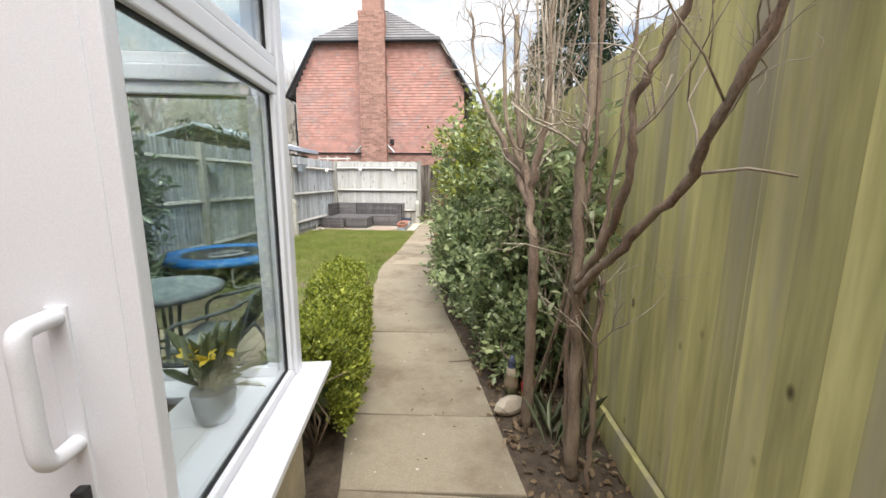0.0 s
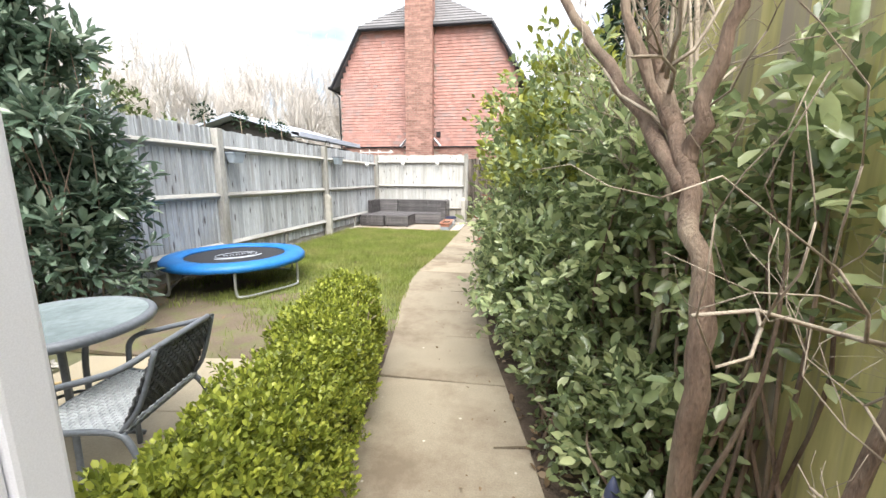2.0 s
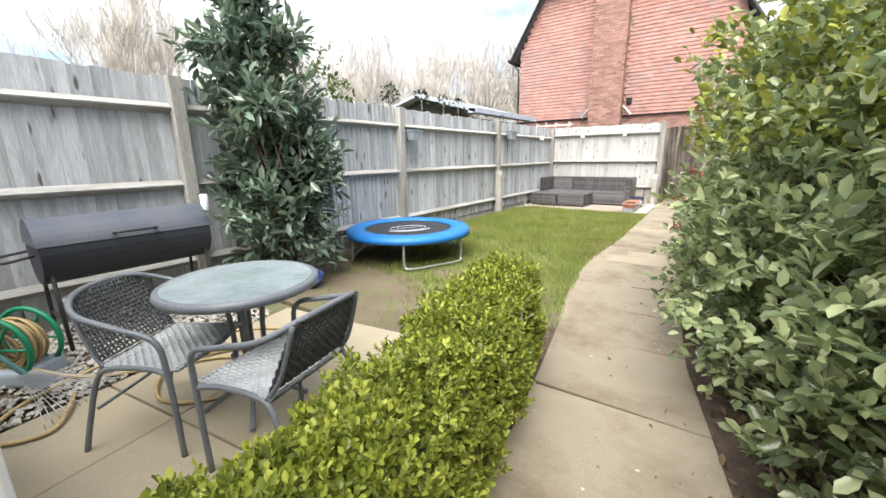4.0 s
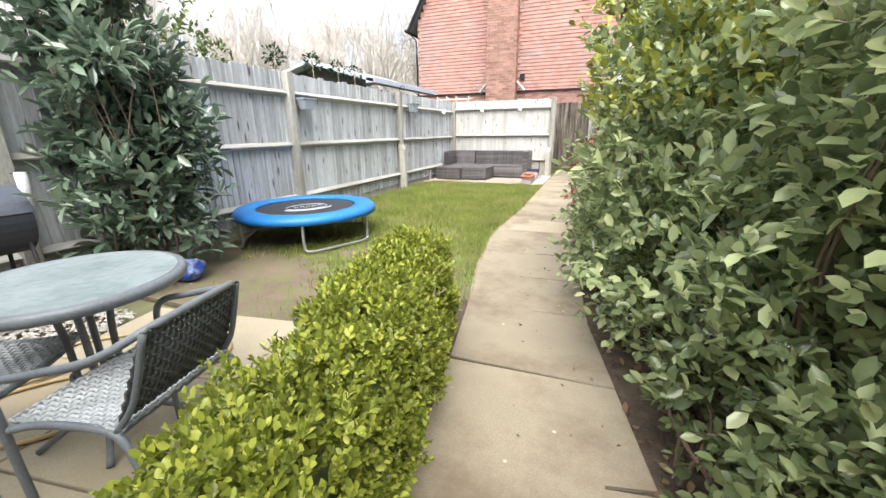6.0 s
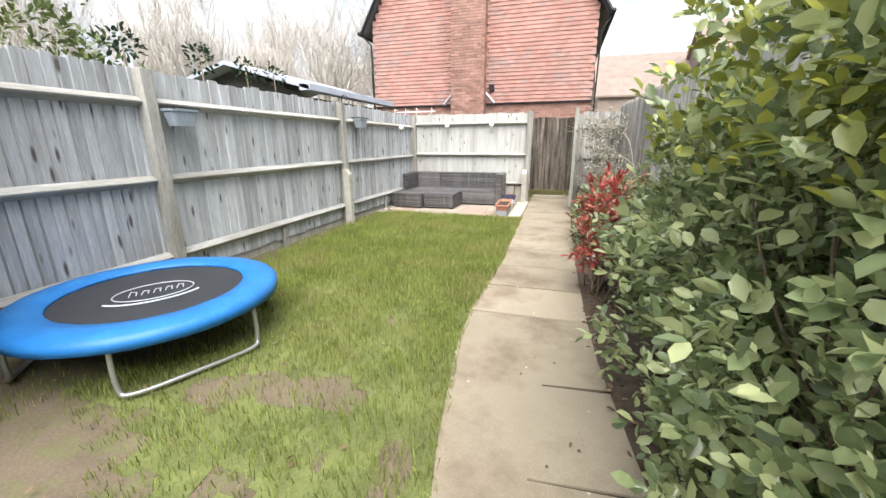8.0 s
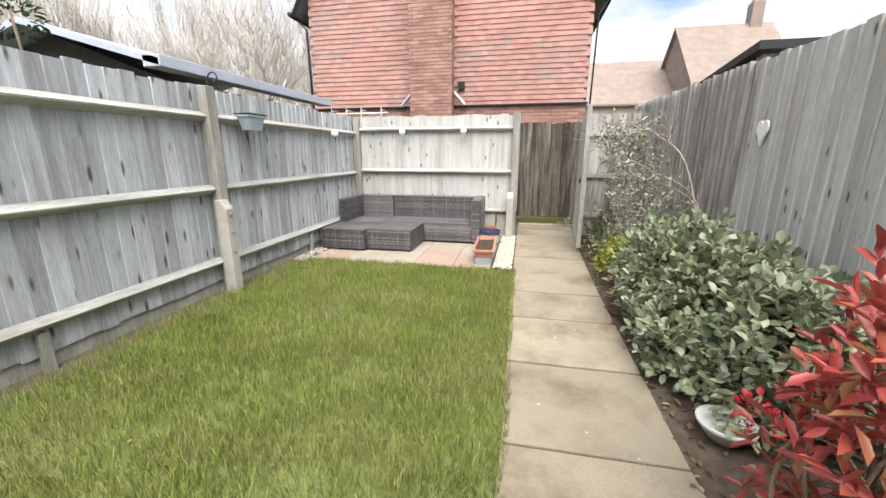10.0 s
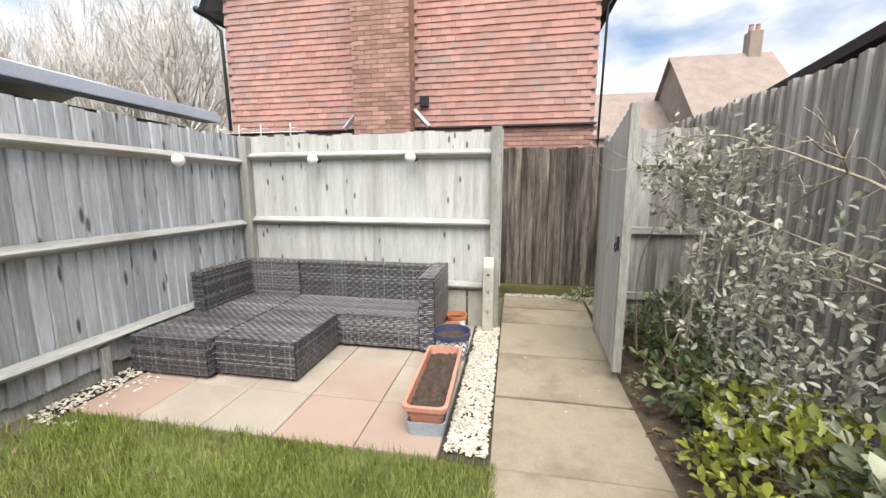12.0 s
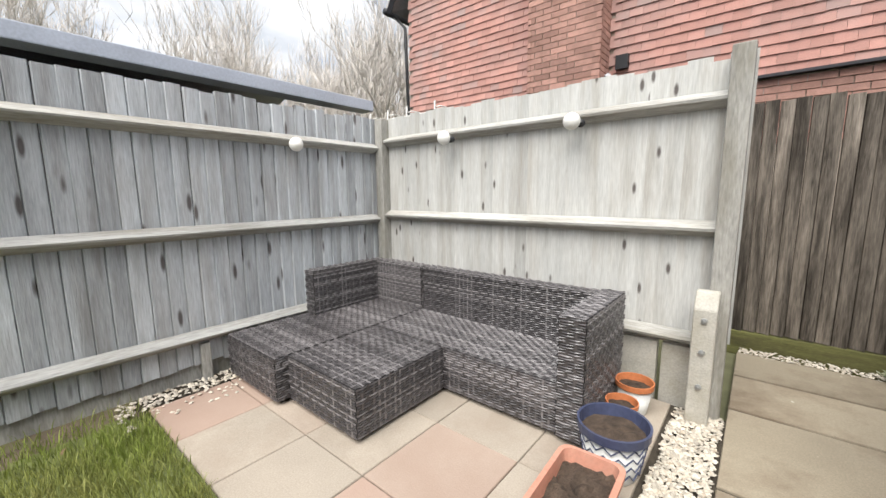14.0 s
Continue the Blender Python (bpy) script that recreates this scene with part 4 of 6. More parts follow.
arm_chair = thing("armchair", (-0.82, 0.2, 0.02), 0, "dark curved wooden armchair inside the conservatory", "chair")
for dx in (0.0, -0.6):
    T = Tubes(8)
    T.run(smooth_line([(dx, -0.02, 0.0), (dx + 0.05, 0.0, 0.45), (dx + 0.06, 0.08, 0.68), (dx + 0.06, 0.16, 0.80), (dx + 0.03, 0.05, 0.88), (dx - 0.02, -0.15, 0.88)], 6), 0.03)
    put("arm", T.mesh("arm", shed_wood), arm_chair)
part("seat", boxed(-0.57, 0.0, -0.3, 0.18, 0.36, 0.46, bevel=0.03), shed_wood, arm_chair)
part("backrest", boxed(-0.57, 0.0, -0.36, -0.31, 0.4, 0.95, bevel=0.02), shed_wood, arm_chair)


# ---- rattan sofa set ----
def rattan_side(bm_list, o, u, v_, n, w, h, rng, strand=0.015, rib=0.038):
    """Flat strands woven over and under upright ribs on one face: o corner, u along, v_ up, n outward."""
    V, F = bm_list
    rows, cols = max(1, int(h / strand)), max(2, int(w / rib))
    for r in range(rows):
        z0, z1 = r * h / rows + 0.0014, (r + 1) * h / rows - 0.0014
        b = len(V)
        for c in range(cols + 1):
            k = 0.0095 if (r // 2 + c) % 2 else 0.0015
            at = o + u * (w * c / cols)
            V.extend([at + v_ * z0 + n * (k * 0.5), at + v_ * ((z0 + z1) / 2) + n * k, at + v_ * z1 + n * (k * 0.5)])
        for c in range(cols):
            q = b + 3 * c
            F.extend([(q, q + 3, q + 4, q + 1), (q + 1, q + 4, q + 5, q + 2)])
    for c in range(1, cols):
        s, b = w * c / cols, len(V)
        V.extend([o + u * (s - 0.0065) + n * 0.004, o + u * (s + 0.0065) + n * 0.004, o + u * (s + 0.0065) + v_ * h + n * 0.004, o + u * (s - 0.0065) + v_ * h + n * 0.004])
        F.append((b, b + 1, b + 2, b + 3))


def rattan_block(name, x0, x1, y0, y1, z0, z1, parent, rng):
    """A woven block: dark core with strands over every face that shows."""
    V, F = [], []
    X, Y, Z = Vector((1, 0, 0)), Vector((0, 1, 0)), Vector((0, 0, 1))
    rattan_side((V, F), Vector((x0, y0, z0)), X, Z, -Y, x1 - x0, z1 - z0, rng)
    rattan_side((V, F), Vector((x1, y0, z0)), Y, Z, X, y1 - y0, z1 - z0, rng)
    rattan_side((V, F), Vector((x0, y1, z0)), -Y, Z, -X, y1 - y0, z1 - z0, rng)
    rattan_side((V, F), Vector((x1, y1, z0)), -X, Z, Y, x1 - x0, z1 - z0, rng)
    rattan_side((V, F), Vector((x0, y0, z1)), X, Y, Z, x1 - x0, y1 - y0, rng)
    core = part(name, boxed(x0, x1, y0, y1, z0, z1, bevel=0.004), rattan_core, parent)
    put("weave", mesh_of("weave", V, F, rattan_m), core)
    return core


rng_r = random.Random(8)
chaise = thing("garden_sofa", (0, 0, 0), 0, "dark grey woven rattan chaise sofa unit with no cushions", "sofa", "rattan corner set")
rattan_block("base", -3.90, -3.215, 10.42, 11.84, 0.03, 0.31, chaise, rng_r)
rattan_block("backrest", -3.90, -3.78, 11.06, 11.84, 0.315, 0.68, chaise, rng_r)
rattan_block("backrest", -3.775, -3.215, 11.74, 11.86, 0.315, 0.68, chaise, rng_r)
sofa2 = thing("garden_sofa", (0, 0, 0), 0, "dark grey woven rattan two-seat sofa unit with one arm", "sofa", "rattan corner set")
rattan_block("base", -3.20, -1.755, 11.21, 11.84, 0.03, 0.31, sofa2, rng_r)
rattan_block("backrest", -3.19, -1.755, 11.75, 11.87, 0.315, 0.68, sofa2, rng_r)
rattan_block("arm", -1.745, -1.61, 11.19, 11.87, 0.03, 0.69, sofa2, rng_r)
ottoman = thing("footstool", (0, 0, 0), 0, "low square dark rattan footstool against the sofa", "footstool", "rattan corner set")
rattan_block("body", -3.20, -2.53, 10.50, 11.20, 0.03, 0.31, ottoman, rng_r)
for t_, pts in ((chaise, ((-3.85, 10.47), (-3.27, 10.47), (-3.85, 11.8), (-3.27, 11.8))), (sofa2, ((-3.1, 11.27), (-1.7, 11.27), (-3.1, 11.8), (-1.7, 11.8))), (ottoman, ((-3.15, 10.55), (-2.58, 10.55), (-3.15, 11.15), (-2.58, 11.15)))):
    for x, y in pts:
        part("foot", lathe(bmesh.new(), [(0.02, 0), (0.02, 0.032)], 8), black_m, t_, m=pose(x, y, 0))

# pots beside the sofa
trough = thing("planter_trough", (-1.45, 10.48, 0.0), 2, "long terracotta plastic trough of compost in a grey tray", "planter")
bm = bmesh.new()


def rounded(bm, hx, hy, r, z, seg=4):
    out = []
    for cx, cy, a0 in ((hx - r, hy - r, 0), (-hx + r, hy - r, 90), (-hx + r, -hy + r, 180), (hx - r, -hy + r, 270)):
        for i in range(seg + 1):
            a = radians(a0 + 90 * i / seg)
            out.append(bm.verts.new((cx + r * math.cos(a), cy + r * math.sin(a), z)))
    return out


def loft(bm, rings, cap0=True, cap1=True):
    for A, B in zip(rings, rings[1:]):
        n = len(A)
        for i in range(n):
            bm.faces.new((A[i], A[(i + 1) % n], B[(i + 1) % n], B[i]))
    if cap0:
        bm.faces.new(rings[0])
    if cap1:
        bm.faces.new(rings[-1])
    return bm


loft(bm, [rounded(bm, 0.095, 0.39, 0.03, 0.04), rounded(bm, 0.115, 0.43, 0.04, 0.17), rounded(bm, 0.135, 0.45, 0.05, 0.172), rounded(bm, 0.137, 0.452, 0.05, 0.20), rounded(bm, 0.115, 0.43, 0.04, 0.203),
          rounded(bm, 0.105, 0.42, 0.035, 0.13)], True, False)
part("body", bm, terracotta, trough, smooth=False)
bm = bmesh.new()
loft(bm, [rounded(bm, 0.11, 0.41, 0.03, 0.0), rounded(bm, 0.12, 0.425, 0.03, 0.09), rounded(bm, 0.113, 0.418, 0.03, 0.09), rounded(bm, 0.1, 0.405, 0.03, 0.03)])
part("tray", bm, grey_plastic, trough)
rngp = random.Random(3)
bm = bmesh.new()
g = bmesh.ops.create_grid(bm, x_segments=10, y_segments=34, size=1)
for v in bm.verts:
    v.co = Vector((v.co.x * 0.106, v.co.y * 0.42, 0.148 + rngp.uniform(-0.012, 0.016)))
part("compost", bm, compost, trough, "dark crumbly compost with bark pieces")


def plant_pot(x, y, r, h, m_out, m_rim, name, label, band=True, soil_h=0.8):
    t = thing(name, (x, y, 0.0), 0, label, "plant pot", "pots beside the sofa")
    part("body", lathe(bmesh.new(), [(r * 0.68, 0), (r * 0.7, 0.004), (r * 0.93, h * 0.82), (r * 0.86, h * 0.6)], 28), m_out, t, smooth=True)
    part("rim", lathe(bmesh.new(), [(r * 0.93, h * 0.82), (r, h * 0.83), (r * 1.02, h), (r * 0.95, h), (r * 0.90, h * 0.72), (r * 0.85, h * 0.6)], 28, caps=False), m_rim, t, smooth=False)
    disc = lathe(bmesh.new(), [(0.0, h * soil_h + 0.006), (r * 0.3, h * soil_h + 0.01), (r * 0.6, h * soil_h), (r * 0.9, h * soil_h - 0.004)], 20)
    for v in disc.verts:
        v.co.z += 0.012 * noise.noise(v.co * 60)
    part("compost", disc, compost, t)
    return t


plant_pot(-1.50, 11.76, 0.105, 0.19, pale_glaze, orange_clay, "plant_pot", "orange clay pot with pale base beside the rattan sofa")
plant_pot(-1.51, 11.53, 0.085, 0.16, pale_glaze, orange_clay, "plant_pot", "small orange clay pot with pale base")
navy = plant_pot(-1.45, 11.15, 0.16, 0.25, pale_glaze, navy_plastic, "plant_pot", "round navy-rimmed pot with zigzag pattern and compost")
T = Tubes(4)
for ring in range(4):
    zz = 0.03 + ring * 0.045
    T.run([((0.113 + 0.17 * (zz + (0.032 if i % 2 else 0)) + 0.002) * math.cos(i * math.pi / 14), (0.113 + 0.17 * (zz + (0.032 if i % 2 else 0)) + 0.002) * math.sin(i * math.pi / 14), zz + (0.032 if i % 2 else 0)) for i in range(28)], 0.0045, True)
put("zigzag", T.mesh("zigzag", navy_plastic, False), navy)

# globe lamps hanging on the fence rails
for x, y, z, rz, wall in ((-3.90, 11.05, 1.70, 90, 0), (-3.07, 11.89, 1.755, 0, 1), (-2.0, 11.89, 1.76, 0, 1)):
    t = thing("festoon_lamp", (x, y, z), rz, "white globe festoon lamp hung below the fence rail", "lamp", "globe lamps")
    part("globe", lathe(bmesh.new(), [(0.0, -0.055)] + [(0.055 * math.sin(a), -0.055 * math.cos(a)) for a in np.linspace(0.25, 2.9, 10)] + [(0.0, 0.055)], 18), bulb_m, t, smooth=True)
    part("socket", lathe(bmesh.new(), [(0.02, 0), (0.024, 0.01), (0.024, 0.035), (0.012, 0.045)], 10), black_m, t, m=pose(0.035, 0.03, -0.02, -60, 40, 0))

# hanging pots on the fence
for y, z in ((5.60, 1.62), (9.1, 1.72)):
    t = thing("hanging_pot", (-3.86, y, z - 0.08), 0, "pale blue-grey plastic pot hung on the fence rail", "plant pot", "hanging fence pots")
    bm = bmesh.new()
    loft(bm, [rounded(bm, 0.06, 0.10, 0.03, 0.0), rounded(bm, 0.08, 0.13, 0.03, 0.13), rounded(bm, 0.09, 0.14, 0.03, 0.132), rounded(bm, 0.092, 0.142, 0.03, 0.155), rounded(bm, 0.08, 0.13, 0.03, 0.155), rounded(bm, 0.07, 0.12, 0.03, 0.1)])
    part("pot", bm, grey_plastic, t)
    part("rim", boxed(-0.096, 0.096, -0.146, 0.146, 0.156, 0.170, bevel=0.006), black_m, t)
t = thing("bracket_hook", (-3.95, 8.66, 2.02), 0, "black iron scroll hook on top of the fence post", "hook")
T = Tubes(6)
T.run(smooth_line([(0, 0, -0.1), (0, 0, 0.05), (0.03, 0, 0.11), (0.08, 0, 0.12), (0.11, 0, 0.08), (0.09, 0, 0.04), (0.06, 0, 0.05)], 5), 0.007)
put("scroll", T.mesh("scroll", iron_m), t)

# ---- trampoline ----
tramp = thing("trampoline", (-3.12, 4.52, 0), 8, "small round trampoline with blue padded rim on the lawn", "trampoline")
TR, TZ = 0.80, 0.36
bm = bmesh.new()
seg = 48
prof = [(TR - 0.235, 0.0), (TR - 0.23, 0.022), (TR - 0.12, 0.035), (TR - 0.02, 0.028), (TR + 0.012, -0.002), (TR + 0.016, -0.055), (TR + 0.006, -0.055), (TR - 0.01, -0.01), (TR - 0.12, -0.005)]
rings = []
rg = random.Random(4)
wob = [rg.uniform(-0.008, 0.008) for _ in range(seg)]
for i in range(seg):
    a = 2 * math.pi * i / seg
    rings.append([bm.verts.new(((r + (wob[i] if z < -0.03 else 0)) * math.cos(a), (r + (wob[i] if z < -0.03 else 0)) * math.sin(a), TZ + z + (wob[i] if z < -0.03 else 0.3 * wob[i]))) for r, z in prof])
for i in range(seg):
    A, B = rings[i], rings[(i + 1) % seg]
    for k in range(len(prof)):
        bm.faces.new((A[k], A[(k + 1) % len(prof)], B[(k + 1) % len(prof)], B[k]))
part("pad", bm, tramp_blue, tramp, "bright blue padded rim", smooth=True)
jump = part("jump_mat", lathe(bmesh.new(), [(0.0, TZ - 0.005), (TR - 0.22, TZ + 0.002), (TR - 0.22, TZ - 0.01), (0, TZ - 0.012)], 40), tramp_mat_m, tramp)
T = Tubes(4)
T.run([(0.24 * math.cos(a), 0.17 * math.sin(a), TZ + 0.004) for a in np.linspace(0, 2 * math.pi, 40)[:-1]], 0.0045, True)
T.run([(0.32 * math.cos(a), 0.23 * math.sin(a), TZ + 0.004) for a in np.linspace(3.6, 5.6, 16)], 0.008)
for k in range(5):
    T.run([(-0.15 + 0.07 * k, -0.03, TZ + 0.003), (-0.13 + 0.07 * k, 0.05 + 0.03 * (k == 0), TZ + 0.003), (-0.10 + 0.07 * k, 0.04, TZ + 0.003), (-0.11 + 0.07 * k, -0.03, TZ + 0.003)], 0.0045)
put("print", T.mesh("print", print_white, False), jump, pose(0, 0, 0, 0, 0, 50), "white printed oval emblem")
T = Tubes(8)
T.run([(TR * 0.985 * math.cos(a), TR * 0.985 * math.sin(a), TZ - 0.03) for a in np.linspace(0, 2 * math.pi, 37)[:-1]], 0.017, True)
put("ring_frame", T.mesh("ring_frame", steel_m), tramp)
for a0 in (-31.5, 88.5, 208.5):
    T = Tubes(8)
    a, b = radians(a0 - 30), radians(a0 + 30)
    r1, r0 = TR * 0.97, TR * 0.97
    T.run(smooth_line([(r1 * math.cos(a), r1 * math.sin(a), TZ - 0.03), (r0 * math.cos(a), r0 * math.sin(a), 0.07), (r0 * math.cos(a + 0.09), r0 * math.sin(a + 0.09), 0.018),
                       (r0 * 0.93 * math.cos((a + b) / 2), r0 * 0.93 * math.sin((a + b) / 2), 0.018), (r0 * math.cos(b - 0.09), r0 * math.sin(b - 0.09), 0.018), (r0 * math.cos(b), r0 * math.sin(b), 0.07),
                       (r1 * math.cos(b), r1 * math.sin(b), TZ - 0.03)], 5), 0.015)
    put("leg", T.mesh("leg", steel_m), tramp)


# ---- bistro table and chairs ----
table = thing("bistro_table", (-1.70, 1.60, 0), 10, "round rippled-glass bistro table with grey metal rim", "table", "patio dining set")
part("tabletop", lathe(bmesh.new(), [(0, 0.688), (0.335, 0.688), (0.335, 0.70), (0, 0.70)], 48), frosted, table, "pale rippled glass top")
T = Tubes(8)
T.run([(0.345 * math.cos(a), 0.345 * math.sin(a), 0.679) for a in np.linspace(0, 2 * math.pi, 49)[:-1]], 0.024, True)
put("rim", T.mesh("rim", chair_metal), table)
for k in range(4):
    a = radians(45 + 90 * k)
    T = Tubes(8)
    c, s = math.cos(a), math.sin(a)
    T.run(smooth_line([(0.26 * c, 0.26 * s, 0.67), (0.12 * c, 0.12 * s, 0.64), (0.075 * c, 0.075 * s, 0.5), (0.075 * c, 0.075 * s, 0.25), (0.13 * c, 0.13 * s, 0.1), (0.25 * c, 0.25 * s, 0.012)], 5), 0.013)
    put("leg", T.mesh("leg", chair_metal), table)
T = Tubes(6)
T.run([(0.088 * math.cos(a), 0.088 * math.sin(a), 0.3) for a in np.linspace(0, 2 * math.pi, 17)[:-1]], 0.008, True)
put("collar", T.mesh("collar", chair_metal), table)


def woven(o, u, v, n, w0, w1, h, nu, nv, r, sag=0.0):
    """Woven strands on a tapering sheet: o foot middle, u across, v up, n outward."""
    T = Tubes(4)
    for j in range(nv + 1):
        t = j / nv
        w = w0 + (w1 - w0) * t
        T.run([o + v * (h * t) + u * (w * (i / nu - 0.5)) + n * ((0.004 if (i + j) % 2 else -0.004) - sag * math.sin(math.pi * i / nu) * math.sin(math.pi * t)) for i in range(nu + 1)], r)
    for i in range(nu + 1):
        T.run([o + v * (h * j / nv) + u * ((w0 + (w1 - w0) * j / nv) * (i / nu - 0.5)) + n * ((-0.004 if (i + j) % 2 else 0.004) - sag * math.sin(math.pi * i / nu) * math.sin(math.pi * j / nv)) for j in range(nv + 1)], r)
    return T


def build_chair():
    """A stacking bistro armchair: bent tube frame, woven seat and back. Faces +y."""
    c = thing("bistro_chair", (0, 0, 0), 0, "grey metal bistro armchair with woven seat and back", "chair", "patio dining set")
    X, Y, Z = Vector((1, 0, 0)), Vector((0, 1, 0)), Vector((0, 0, 1))
    loop = smooth_line([(-0.26, 0.20, 0.0), (-0.265, 0.20, 0.42), (-0.27, 0.17, 0.56), (-0.27, 0.02, 0.61), (-0.25, -0.17, 0.66), (-0.16, -0.26, 0.71), (0, -0.285, 0.725), (0.16, -0.26, 0.71), (0.25, -0.17, 0.66), (0.27, 0.02, 0.61),
                        (0.27, 0.17, 0.56), (0.265, 0.20, 0.42), (0.26, 0.20, 0.0)], 6)
    T = Tubes(8)
    T.run(loop, 0.0125)
    put("arm_frame", T.mesh("arm_frame", chair_metal), c)
    for s in (-1, 1):
        T = Tubes(8)
        T.run(smooth_line([(s * 0.26, 0.19, 0.40), (s * 0.23, 0.10, 0.405), (s * 0.22, -0.10, 0.40), (s * 0.225, -0.17, 0.34), (s * 0.24, -0.23, 0.15), (s * 0.25, -0.27, 0.0)], 5), 0.012)
        put("leg", T.mesh("leg", chair_metal), c)
        T = Tubes(8)
        T.run(smooth_line([(s * 0.215, -0.13, 0.40), (s * 0.20, -0.20, 0.50), (s * 0.185, -0.27, 0.71)], 5), 0.010)
        put("back_upright", T.mesh("back_upright", chair_metal), c)
    T = Tubes(6)
    T.run(smooth_line([(-0.23, 0.21, 0.405), (0, 0.235, 0.40), (0.23, 0.21, 0.405)], 5), 0.011)
    put("seat_rail", T.mesh("seat_rail", chair_metal), c)
    for y_, z_, r_ in ((-0.14, 0.395, 0.010), (-0.2, 0.2, 0.008)):
        T = Tubes(6)
        T.run([(-0.22, y_, z_), (0.22, y_, z_)], r_)
        put("stretcher", T.mesh("stretcher", chair_metal), c)
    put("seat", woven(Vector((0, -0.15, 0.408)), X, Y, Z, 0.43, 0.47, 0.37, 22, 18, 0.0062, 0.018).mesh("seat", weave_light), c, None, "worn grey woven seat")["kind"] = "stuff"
    vb = Vector((0, -0.13, 0.29)).normalized()
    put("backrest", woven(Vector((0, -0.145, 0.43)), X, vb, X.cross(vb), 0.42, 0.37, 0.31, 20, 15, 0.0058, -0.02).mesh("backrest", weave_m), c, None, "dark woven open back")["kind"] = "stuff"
    return c


chair_a = build_chair()
chair_a.matrix_basis = pose(-1.27, 1.53, 0, 0, 0, 102)
chair_b = copy_thing(chair_a, pose(-1.91, 1.32, 0, 0, 0, -58))

# ---- drum barbecue ----
bbq = thing("barbecue", (-3.55, 1.66, 0), 0, "dark drum barbecue with closed lid standing on gravel", "barbecue")


def half_drum(a0, a1, r, y0, y1, material, name, seg=16):
    bm = bmesh.new()
    A, B = [], []
    for i in range(seg + 1):
        a = a0 + (a1 - a0) * i / seg
        A.append(bm.verts.new((r * math.cos(a), y0, r * math.sin(a))))
        B.append(bm.verts.new((r * math.cos(a), y1, r * math.sin(a))))
    for i in range(seg):
        bm.faces.new((A[i], A[i + 1], B[i + 1], B[i]))
    bm.faces.new(A)
    bm.faces.new(B)
    bm.faces.new((A[0], B[0], B[-1], A[-1]))
    bmesh.ops.bevel(bm, geom=bm.edges[:], offset=0.004, segments=1, affect="EDGES")
    return part(name, bm, material, bbq, m=pose(0, 0, 0.68), smooth=False)


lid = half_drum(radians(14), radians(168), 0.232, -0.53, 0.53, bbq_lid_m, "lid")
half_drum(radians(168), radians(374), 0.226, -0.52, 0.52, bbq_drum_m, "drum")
T = Tubes(6)
T.run(smooth_line([(0.205, -0.12, 0.095), (0.272, -0.12, 0.105), (0.277, 0.0, 0.105), (0.272, 0.12, 0.105), (0.205, 0.12, 0.095)], 4), 0.010)
put("handle", T.mesh("handle", iron_m), lid)
for y in (-0.48, 0.48):
    for x, f in ((0.15, 0.22), (-0.15, -0.22)):
        T = Tubes(6)
        T.run([(x, y, 0.66), (f, y, 0.0)], 0.013)
        put("leg", T.mesh("leg", iron_m), bbq)
    T = Tubes(6)
    T.run([(0.2, y, 0.2), (-0.2, y, 0.2)], 0.009)
    put("brace", T.mesh("brace", iron_m), bbq)
T = Tubes(6)
T.run(smooth_line([(0.12, -0.53, 0.68), (0.12, -0.68, 0.66), (-0.12, -0.68, 0.66), (-0.12, -0.53, 0.68)], 4), 0.010)
put("side_rail", T.mesh("side_rail", iron_m), bbq)
T = Tubes(8)
T.run([(-0.05, 0.56, 0.75), (-0.05, 0.62, 0.75), (-0.05, 0.62, 0.98)], 0.035)
put("flue", T.mesh("flue", lead_flash), bbq)

# hose reel, hose, rake
reel = thing("hose_reel", (-3.15, 0.92, 0.0), 35, "green and grey hose reel wound with tan hose", "hose reel")
for y in (-0.09, 0.09):
    T = Tubes(6)
    T.run([(0.19 * math.cos(a), y, 0.22 + 0.19 * math.sin(a)) for a in np.linspace(0, 2 * math.pi, 29)[:-1]], 0.016, True)
    for k in range(6):
        a = k * math.pi / 3
        T.run([(0.0, y, 0.22), (0.19 * math.cos(a), y, 0.22 + 0.19 * math.sin(a))], 0.008)
    put("flange", T.mesh("flange", green_plastic), reel)
T = Tubes(6)
T.run([((0.09 + 0.022 * (k // 60)) * math.cos(k * 0.35), -0.075 + 0.15 * abs(((k / 60) % 2) - 1), 0.22 + (0.09 + 0.022 * (k // 60)) * math.sin(k * 0.35)) for k in range(230)], 0.0095)
put("wound_hose", T.mesh("wound_hose", hose_m), reel)
part("stand", boxed(-0.16, 0.16, -0.13, 0.13, 0.0, 0.09, bevel=0.02), grey_plastic, reel)
hose = thing("garden_hose", (0, 0, 0), 0, "tan garden hose looped loosely on the patio", "hose")
T = Tubes(6)
T.run(smooth_line([(-2.95, 0.95, 0.1), (-2.75, 1.15, 0.02), (-2.5, 1.5, 0.014), (-2.3, 1.75, 0.014), (-2.0, 1.75, 0.014), (-1.9, 1.5, 0.014), (-2.15, 1.3, 0.014), (-2.45, 1.45, 0.03), (-2.4, 1.8, 0.014), (-2.05, 1.95, 0.014),
                   (-1.75, 2.1, 0.014), (-1.9, 2.3, 0.014), (-2.4, 2.2, 0.014), (-2.75, 1.9, 0.014), (-2.9, 1.5, 0.03), (-2.75, 0.9, 0.014), (-2.45, 0.7, 0.014), (-2.3, 0.9, 0.014), (-2.6, 1.05, 0.03)], 8), 0.0105)
put("hose", T.mesh("hose", hose_m), hose)
